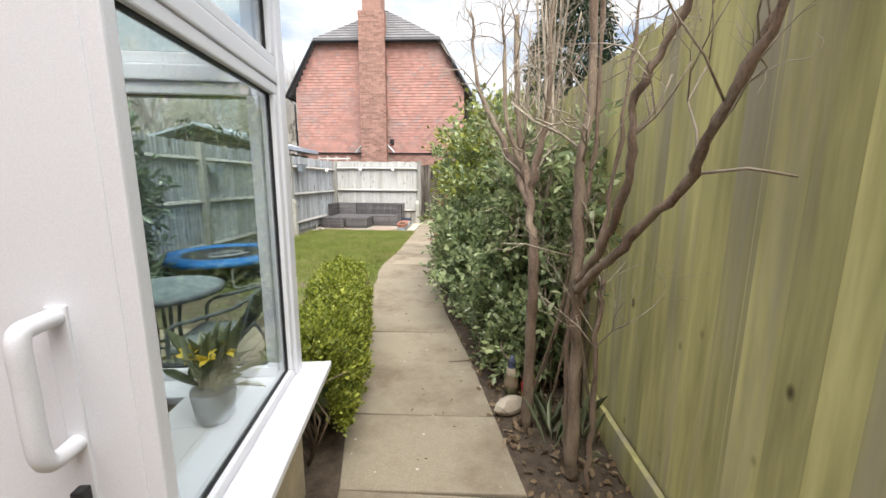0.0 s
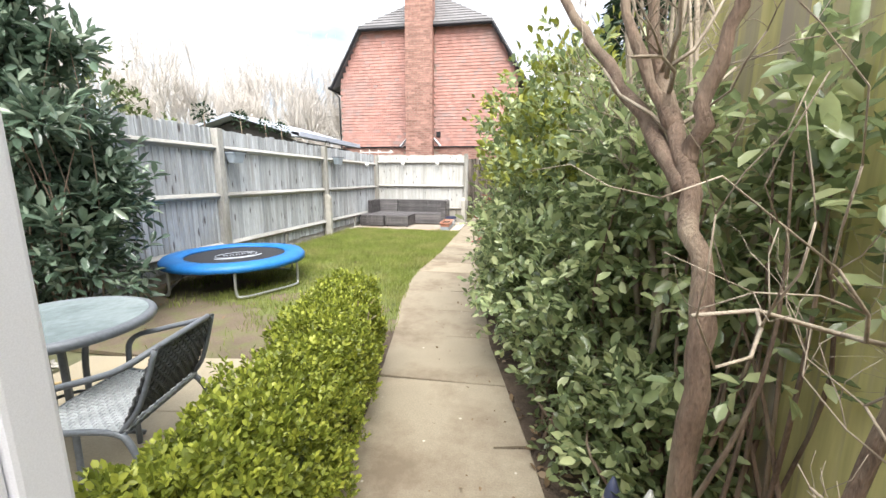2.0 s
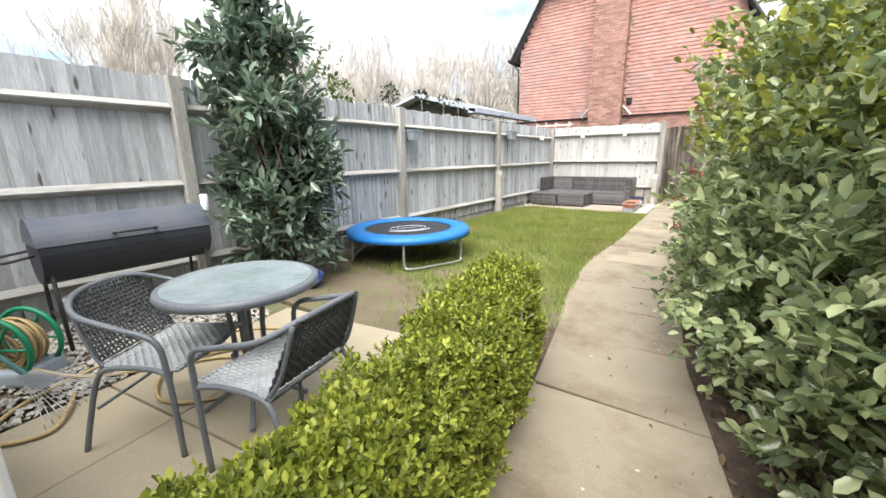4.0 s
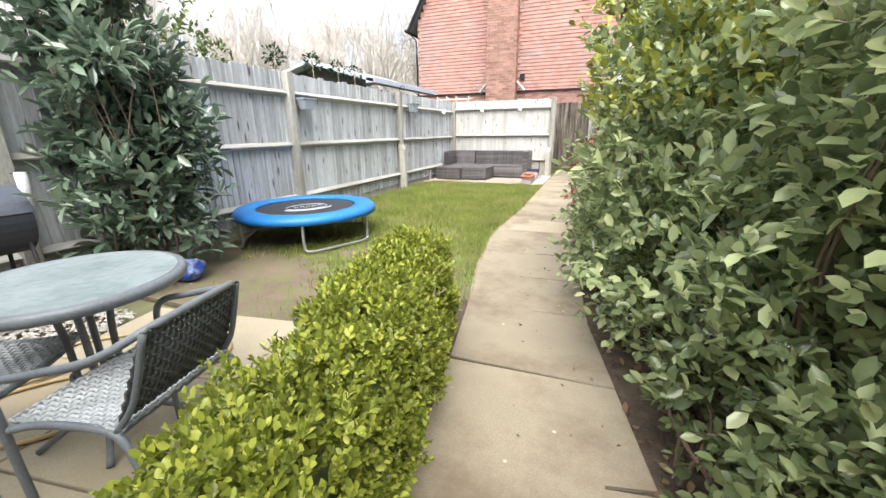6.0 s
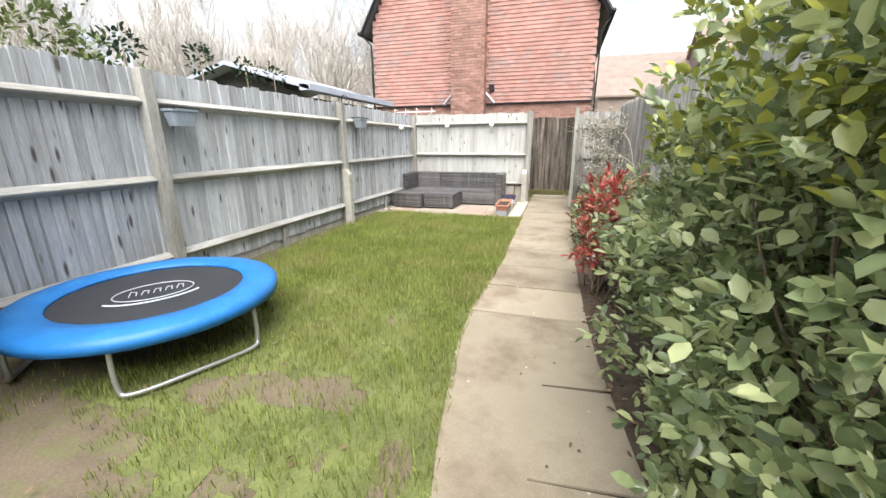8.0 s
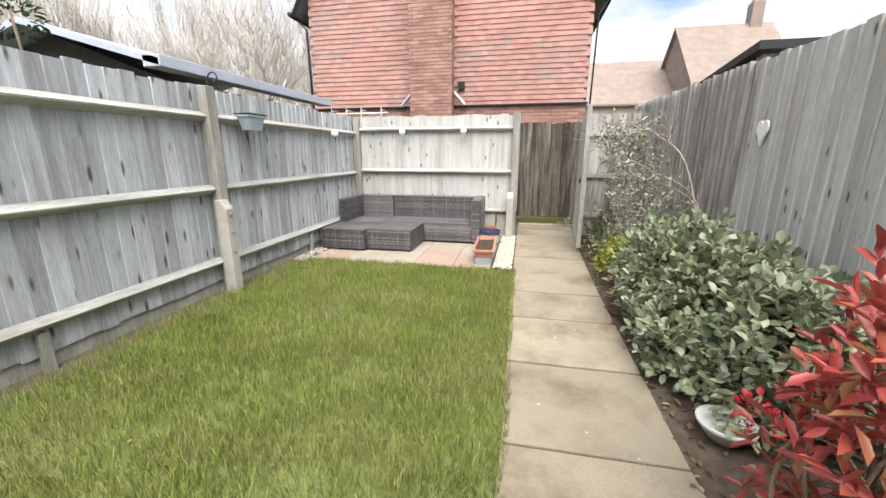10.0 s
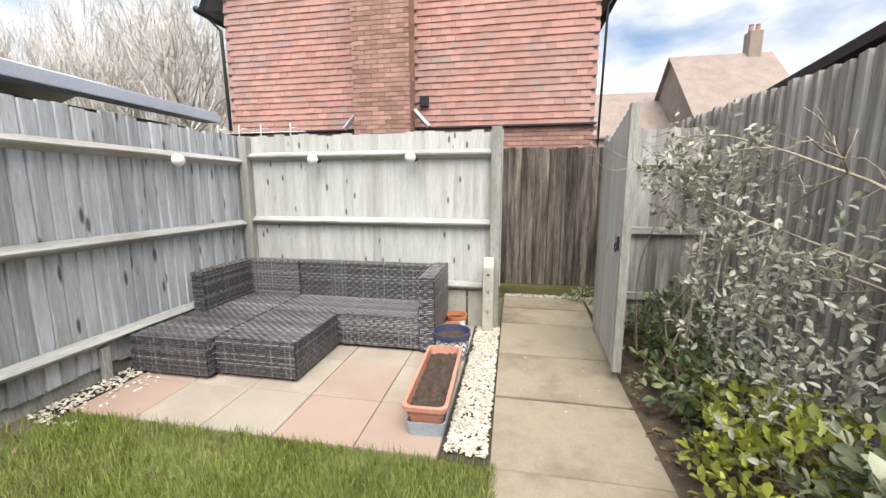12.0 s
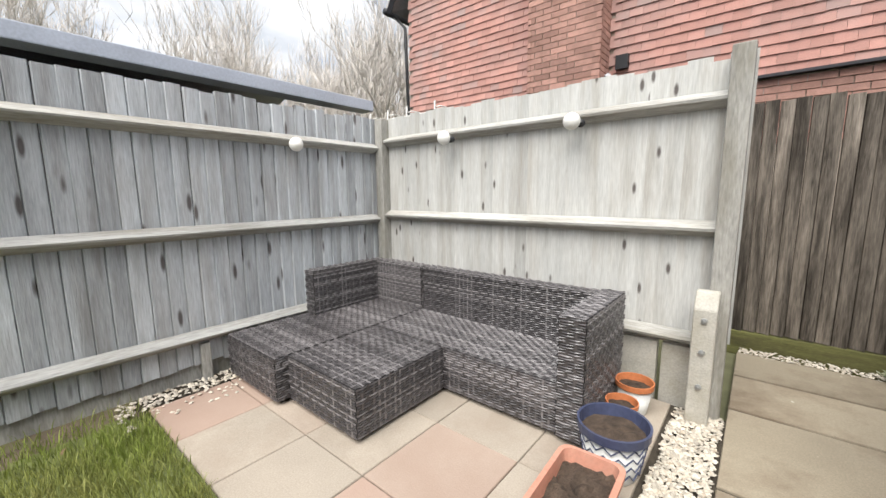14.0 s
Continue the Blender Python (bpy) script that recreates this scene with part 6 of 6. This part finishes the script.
for i, y in enumerate((5.45, 6.25, 6.9, 7.4)):
    t = thing("ivy_clump", (-4.22, y, 2.0), 0, "dark leafy ivy clump topping the fence", "plant", "ivy clumps on the fence")
    rng = np.random.default_rng(90 + i)
    leaves("foliage", shell_spots(rng, 90, (0, 0, 0.25), (0.10, 0.16, 0.13), 60 + i), 0.05, leaf_conifer, t, rng, 0.9, 0.3)
    T = Tubes(5)
    T.run([(0, 0, -2.05), (0.02, 0.03, -0.6), (0, 0, 0.3)], 0.008)
    put("stem", T.mesh("stem", bark), t)

heart = thing("heart_ornament", (right_x(9.05) - 0.05, 9.05, 1.58), 0, "white painted heart ornament hung on the fence", "ornament")
outline = [(0.075 * math.sin(a) ** 3, 0.006 * (13 * math.cos(a) - 5 * math.cos(2 * a) - 2 * math.cos(3 * a) - math.cos(4 * a)) * 1.15) for a in np.linspace(0, 2 * math.pi, 29)[:-1]]
bm = bmesh.new()
A = [bm.verts.new((0.0, y, z)) for y, z in outline]
B = [bm.verts.new((0.018, y, z)) for y, z in outline]
bm.faces.new(A)
bm.faces.new(B)
for i in range(len(A)):
    bm.faces.new((A[i], A[(i + 1) % len(A)], B[(i + 1) % len(A)], B[i]))
bmesh.ops.bevel(bm, geom=[e for e in bm.edges if len(e.link_faces) == 2 and e.calc_face_angle() > 1.0], offset=0.004, segments=1, affect="EDGES")
part("heart", bm, bulb_m, heart)
T = Tubes(4)
T.run([(0.008, -0.01, 0.09), (0.02, 0.0, 0.2), (0.008, 0.01, 0.09)], 0.0025)
put("string", T.mesh("string", hose_m), heart)

# bed details near the first tree
def gnome(x, y, k, mats, label):
    """A small standing figure, painted in bands: boots, coat, beard, hat."""
    t = thing("garden_gnome", (x, y, 0), 0, label, "garden ornament", "gnomes")
    bm = lathe(bmesh.new(), [(0.044 * k, 0.0), (0.046 * k, 0.05 * k), (0.05 * k, 0.06 * k), (0.052 * k, 0.11 * k), (0.036 * k, 0.155 * k), (0.040 * k, 0.165 * k), (0.036 * k, 0.20 * k), (0.030 * k, 0.21 * k), (0.027 * k, 0.24 * k), (0.006 * k, 0.30 * k)], 14)
    me = bm_mesh("figure", bm, mats[0], True)
    for m_ in mats[1:]:
        me.materials.append(m_)
    for p in me.polygons:
        z = p.center.z / k
        p.material_index = 0 if z < 0.055 else 1 if z < 0.15 else 2 if z < 0.205 else 3
    put("figure", me, t)
    return t


gnome(0.80, 1.56, 0.95, (flower_yellow, flower_red, flower_yellow, pale_glaze), "small painted garden ornament in red and yellow")
gnome(0.69, 1.60, 0.95, (leaf_holly, leaf_dead, pebble_m, navy_plastic), "small painted garden ornament with dark blue hat")
stone = thing("edging_stone", (0.66, 1.40, 0.0), 40, "pale flat stone set at the bed edge", "stone")
bm = bmesh.new()
bmesh.ops.create_icosphere(bm, subdivisions=2, radius=0.11)
for v in bm.verts:
    k = 1 + 0.25 * noise.noise(v.co * 9)
    v.co = Vector((v.co.x * 1.1 * k, v.co.y * 0.55 * k, 0.04 + v.co.z * 0.55 * k))
part("stone", bm, pebble_m, stone)
bulbs = thing("spring_bulbs", (0.92, 1.16, 0), 0, "green strappy bulb leaves at the tree foot", "plant")
rng = np.random.default_rng(44)
leaves("foliage", [((rng.normal(0, 0.07), rng.normal(0, 0.1), 0.0), (rng.normal(0, 0.3), rng.normal(0, 0.3), 1)) for _ in range(34)], 0.20, leaf_mint, bulbs, rng, 0.10, 1.4)


# ---- loose ground cover, each one object of stuff ----
def stuff(name, V, F, material, label, category):
    return tagged(put(name, mesh_of(name, V, F, material)), label, category, kind="stuff")


def grass_here(x, y):
    """How thick the turf is: bare round the patio end and below the trampoline."""
    d = 1.0
    bare = (y - 2.6) * 0.42 + (x + 3.6) * 0.24
    if y < 6.2:
        d = min(1.0, max(0.0, bare - 0.55 + 0.8 * lump((x, y, 0), 3, 1.6) + 0.25 * lump((x, y, 0), 5, 5)))
    d *= min(1.0, 0.85 + 0.6 * lump((x, y, 0), 14, 2.2) + 0.3 * lump((x, y, 0), 15, 7.0))
    if x < -3.55:
        d *= max(0.0, (x + 4.05) * 1.6)
    return d


rng = np.random.default_rng(12)
V, F = [], []
cnt = 0
while cnt < 90000:
    y = 2.62 + 7.27 * rng.random() ** 0.75
    x = rng.uniform(-4.0, along(PATH_L, y) + 0.03)
    if y < 3.3 and x > -0.95:
        continue
    if rng.random() > grass_here(x, y):
        continue
    h = rng.uniform(0.02, 0.055) * (1.25 if y > 6 else 1.0) * (1 + 0.5 * lump((x, y, 0), 9, 3.0))
    a = rng.uniform(0, 6.283)
    w = rng.uniform(0.0015, 0.0031)
    lx, ly = rng.normal(0, 0.4) * h, rng.normal(0, 0.4) * h
    cx, sx = math.cos(a) * w, math.sin(a) * w
    b = len(V)
    V.extend([(x - cx, y - sx, -0.02), (x + cx, y + sx, -0.02), (x + cx * 0.7 + lx * 0.45, y + sx * 0.7 + ly * 0.45, h * 0.6), (x - cx * 0.7 + lx * 0.45, y - sx * 0.7 + ly * 0.45, h * 0.6), (x + lx, y + ly, h)])
    F.extend([(b, b + 1, b + 2, b + 3), (b + 3, b + 2, b + 4)])
    cnt += 1
stuff("grass", V, F, grass_m, "green lawn grass with worn thin patches", "grass")
turf = bmesh.new()
n_u, n_v = 60, 140
grid = {}
for i in range(n_u + 1):
    for j in range(n_v + 1):
        y = 2.6 + 7.3 * j / n_v
        x0, x1 = -4.0, along(PATH_L, y) + 0.02
        x = x0 + (x1 - x0) * i / n_u
        grid[i, j] = (turf.verts.new((x, y, -0.016 + 0.006 * lump((x, y, 0), 2, 4))), grass_here(x, y))
for i in range(n_u):
    for j in range(n_v):
        q = (grid[i, j], grid[i + 1, j], grid[i + 1, j + 1], grid[i, j + 1])
        if sum(k[1] for k in q) > 1.3:
            turf.faces.new([k[0] for k in q])
tagged(put("turf", bm_mesh("turf", turf, turf_base)), "green mown turf of the lawn", "lawn", kind="structure")


def pebbles(name, n, place, size, material, label, seed):
    rng = np.random.default_rng(seed)
    V, F = [], []
    base = [(1, 0, 0), (0.3, 0.9, 0), (-0.8, 0.6, 0), (-0.8, -0.6, 0), (0.3, -0.9, 0), (0, 0, 0.8), (0.1, 0, -0.6)]
    for _ in range(n):
        x, y = place(rng)
        s = size * rng.uniform(0.6, 1.35)
        a = rng.uniform(0, 6.283)
        c, sn, b = math.cos(a), math.sin(a), len(V)
        q = rng.uniform(0.6, 1.0)
        z = rng.uniform(-0.004, 0.012)
        tx, ty = rng.normal(0, 0.25, 2)
        for px, py, pz in base:
            px, py = px * s, py * s * q
            V.append((x + px * c - py * sn, y + px * sn + py * c, z + pz * s * 0.7 + px * tx + py * ty))
        for i in range(5):
            F.extend([(b + i, b + (i + 1) % 5, b + 5), (b + (i + 1) % 5, b + i, b + 6)])
    return stuff(name, V, F, material, label, "gravel")


pebbles("gravel", 3200, lambda r: (r.uniform(-1.30, -1.07), r.uniform(9.95, 11.95)), 0.014, pebble_m, "strip of pale gravel beside the path", 1)
pebbles("gravel", 700, lambda r: (r.uniform(-4.0, -3.82) if r.random() < 0.7 else r.uniform(-4.0, -3.6), r.uniform(9.75, 11.9)), 0.015, pebble_m, "pale gravel edging below the left fence", 2)
pebbles("gravel", 4200, lambda r: (lambda y: (r.uniform(-3.95, -2.63 - 0.158 * (y - 1.3)), y))(r.uniform(0.2, 2.35)), 0.019, pebble_g, "grey stone gravel around the barbecue", 3)
pebbles("gravel", 700, lambda r: (r.uniform(-1.05, 0.3), r.uniform(13.18, 13.34)), 0.012, pebble_m, "gravel at the foot of the alley fence", 4)
rng = np.random.default_rng(71)


def litter_spots(n):
    out = []
    while len(out) < n:
        y = rng.uniform(-0.5, 11.5)
        x = rng.uniform(along(PATH_R, y) - 0.02, right_x(y) - 0.05)
        out.append(((x, y, 0.0), (rng.normal(), rng.normal(), 0.15)))
    return out


tagged(leaves("leaf_litter", litter_spots(2600), 0.04, leaf_dead, None, rng, 0.9, 0.1), "dry brown leaf litter on the bed", "leaf litter")
tagged(leaves("fallen_leaves", [((x, y, 0.005), (rng.normal(), rng.normal(), 0.1)) for x, y in ((rng.uniform(-3.9, -1.0), rng.uniform(2.7, 9.5)) for _ in range(260))], 0.03, leaf_dead, None, rng, 0.9, 0.05), "dead leaves scattered on the lawn", "leaf litter")
tagged(leaves("fallen_leaves", [((x, y, 0.004), (rng.normal(), rng.normal(), 0.05)) for x, y in ((rng.uniform(0.05, 0.5) - 0.16 * (yy - 1), yy) for yy in rng.uniform(0.5, 5.5, 70))], 0.02, leaf_dead, None, rng, 0.9, 0.02), "small dead leaves on the path edge", "leaf litter")

# ---- pieces: paving, wall tiles, bricks ----
path = thing("garden_path", label="buff concrete paving slab path curving through the garden", category="path", kind="structure")
CUTS = ((2.06, 0.25), (3.38, -0.22), (4.02, -0.43), (4.72, -0.40))
JOINTS = [-3.0, -2.3, -1.6, -0.9, -0.2, 0.72, 1.32, 2.64, 5.63, 6.28, 6.95, 7.75, 8.52, 9.19, 9.88, 10.6, 11.33, 12.15, 12.7, 13.22]
WIDE = {1.32: (0.016, 0.002), 2.64: (0.018, 0.006), 5.63: (0.007, 0.006), 6.95: (0.012, 0.008), 0.72: (0.006, 0.006), 9.88: (0.004, 0.004)}
rr = random.Random(19)


def slab_piece(name, poly, top, parent, material, thick=0.045, chamfer=0.005):
    c = Vector((sum(p[0] for p in poly) / len(poly), sum(p[1] for p in poly) / len(poly)))
    n = len(poly)
    inn = [(p[0] + (c.x - p[0]) / max((Vector(p) - c).length, 1e-6) * chamfer, p[1] + (c.y - p[1]) / max((Vector(p) - c).length, 1e-6) * chamfer) for p in poly]
    V = [(x - c.x, y - c.y, 0) for x, y in inn] + [(x - c.x, y - c.y, -chamfer) for x, y in poly] + [(x - c.x, y - c.y, -thick) for x, y in poly]
    F = [tuple(range(n))] + [(i, n + i, n + (i + 1) % n, (i + 1) % n) for i in range(n)] + [(n + i, 2 * n + i, 2 * n + (i + 1) % n, n + (i + 1) % n) for i in range(n)]
    return put(name, mesh_of(name, V, F, material), parent, pose(c.x, c.y, top))


for y0, y1 in zip(JOINTS, JOINTS[1:]):
    g0, g1 = ([1.7 * q for q in WIDE.get(y, (0.017, 0.015))] for y in (y0, y1))
    mid = [y for y in (0.73, 1.0, 2.0, 3.3, 4.1, 5.05, 5.3) if y0 + 0.1 < y < y1 - 0.1]
    s = 0.03 if 0 < y0 < 5 else 0.0
    L = [(along(PATH_L, y), y) for y in (y0 + g0[0] / 2 - s * 0.3, *mid, y1 - g1[0] / 2 - s * 0.3)]
    R = [(along(PATH_R, y), y) for y in (y0 + g0[1] / 2 + s * 0.3, *mid, y1 - g1[1] / 2 + s * 0.3)]
    for yc, xc in CUTS:
        if y0 < yc < y1:
            k = sum(q[1] < yc for q in R)
            R[k:k] = [(along(PATH_R, yc), yc + 0.008), (xc, yc - 0.022), (xc, yc - 0.006), (along(PATH_R, yc + 0.034), yc + 0.034)]
    slab_piece("slab", R + L[::-1], rr.uniform(-0.003, 0.003), path, slab_buff)
for xa, xb in ((-0.02, 0.58), (0.59, 1.2)):
    slab_piece("slab", [(xb, 12.16), (xb, 13.2), (xa, 13.2), (xa, 12.16)], 0.0, path, slab_buff)
patio = thing("dining_patio", label="buff paving slab patio under the bistro set", category="patio", kind="structure")
turn = radians(9)
PU, PV = Vector((math.cos(turn), math.sin(turn))), Vector((-math.sin(turn), math.cos(turn)))
XS, YS = [-0.70, -0.04, 0.59, 1.14], [-4.0, -3.25, -2.6, -1.95, -1.3, -0.65, 0.0, 0.645, 1.315]
for i in range(len(XS) - 1):
    for j in range(len(YS) - 1):
        g = 0.005
        corners = ((XS[i + 1] - g, YS[j] + g), (XS[i + 1] - g, YS[j + 1] - g), (XS[i] + g, YS[j + 1] - g), (XS[i] + g, YS[j] + g))
        slab_piece("slab", [tuple(Vector((-1.9, 1.3)) + PU * u + PV * v) for u, v in corners], rr.uniform(-0.003, 0.002), patio, slab_patio)
patio2 = thing("sofa_patio", label="mixed cream and pink paving slabs under the rattan sofa", category="patio", kind="structure")
XS = [-3.82, -3.32, -2.83, -2.34, -1.82, -1.33]
YROW = [(9.9, 10.38), (10.38, 10.92), (10.92, 11.45), (11.45, 11.98)]
for j, (ya, yb) in enumerate(YROW):
    for i in range(len(XS) - 1):
        g = 0.003
        slab_piece("slab", [(XS[i + 1] - g, ya + g), (XS[i + 1] - g, yb - g), (XS[i] + g, yb - g), (XS[i] + g, ya + g)], rr.uniform(-0.002, 0.002), patio2, slab_mixed)

# wall tiles on the gable: the lower courses singly, the rest joined
TW, TE = 0.165, 0.108


def tile_data(w=TW - 0.003, h=TE + 0.05):
    V = [(-w / 2, 0, 0), (w / 2, 0, 0), (w / 2, 0.014, 0), (-w / 2, 0.014, 0), (-w / 2, 0.024, h), (w / 2, 0.024, h), (w / 2, 0.034, h), (-w / 2, 0.034, h)]
    F = [(0, 1, 5, 4), (1, 2, 6, 5), (2, 3, 7, 6), (3, 0, 4, 7), (0, 3, 2, 1), (4, 5, 6, 7)]
    return V, F


TV, TF = tile_data()
tile_me = mesh_of("tile", TV, TF, tile_m)
V, F = [], []
rows = int((HIP - 0.06 - 2.5) / TE)
rr = random.Random(23)
single = 0
for r in range(rows):
    z = 2.5 + r * TE
    if z < EAVE:
        xa, xb = HX0, HX1
    else:
        k = (z - EAVE) / (HIP - EAVE)
        xa, xb = HX0 + (HIPX0 - HX0) * k, HX1 + (HIPX1 - HX1) * k
    x = xa + (TW / 2 if r % 2 else 0)
    while x < xb:
        xc = x + TW / 2
        if xc < xb - 0.02 and not (CX0 - 0.02 < xc < CX1 + 0.02):
            y, zz = HY - 0.035 + rr.uniform(-0.003, 0.002), z + rr.uniform(-0.004, 0.004)
            if r < 14 and -2.7 < xc < 0.3 and single < 290 or r < 6 and -5.0 < xc < -3.7 and single < 290:
                put("tile", tile_me, house, pose(xc, y, zz, 0, 0, rr.uniform(-0.8, 0.8)))
                single += 1
            else:
                b = len(V)
                V.extend((xc + p[0], y + p[1], zz + p[2]) for p in TV)
                F.extend(tuple(b + q for q in f) for f in TF)
        x += TW
tagged(put("tile_hanging", mesh_of("tile_hanging", V, F, tile_join), house), kind="stuff")


# bricks of the chimney breast and of the strip below the tiles
def brick_data(l, d, h, c=0.004):
    bm = boxed(-l / 2, l / 2, 0, d, 0, h)
    return bm


bk_me = {l: bm_mesh("brick", brick_data(l, 0.05, 0.065), brick_m) for l in (0.215, 0.1025)}
V, F = [], []


def brick_at(x, y, z, l, rz, single_):
    if single_:
        put("brick", bk_me[l], house, pose(x, y, z, 0, 0, rz))
        return
    b = len(V)
    m = pose(x, y, z, 0, 0, rz)
    for px, py, pz in ((-l / 2, 0, 0), (l / 2, 0, 0), (l / 2, 0.05, 0), (-l / 2, 0.05, 0), (-l / 2, 0, 0.065), (l / 2, 0, 0.065), (l / 2, 0.05, 0.065), (-l / 2, 0.05, 0.065)):
        V.append(m @ Vector((px, py, pz)))
    F.extend(tuple(b + q for q in f) for f in ((0, 1, 5, 4), (1, 2, 6, 5), (2, 3, 7, 6), (3, 0, 4, 7), (0, 3, 2, 1), (4, 5, 6, 7)))


nb = 0
for r in range(101):
    z = 0.05 + r * 0.075
    near = 2.2 < z < 4.6
    x = CX0 - (0.11 if r % 2 else 0.0)
    while x < CX1 - 0.02:
        a, e = max(x, CX0), min(x + 0.215, CX1)
        if e - a > 0.17:
            brick_at((a + e) / 2, CY, z, 0.215, 0, near and nb < 200)
            nb += near
        elif e - a > 0.06:
            brick_at((a + e) / 2, CY, z, 0.1025, 0, near and nb < 200)
            nb += near
        x += 0.225
    for k in range(2):
        yb = CY + 0.16 + k * 0.225 - (0.06 if r % 2 else 0)
        brick_at(CX1, yb, z, 0.215, 90, False)
        brick_at(CX0, yb, z, 0.215, -90, False)
for r in range(9):
    z = 1.80 + r * 0.075
    x = HX0 + (0.11 if r % 2 else 0)
    while x < HX1 - 0.1:
        if not (CX0 - 0.1 < x + 0.11 < CX1 + 0.1):
            brick_at(x + 0.11, HY - 0.02, z, 0.215, 0, False)
        x += 0.225
tagged(put("brickwork", mesh_of("brickwork", V, F, brick_join), house), kind="stuff")
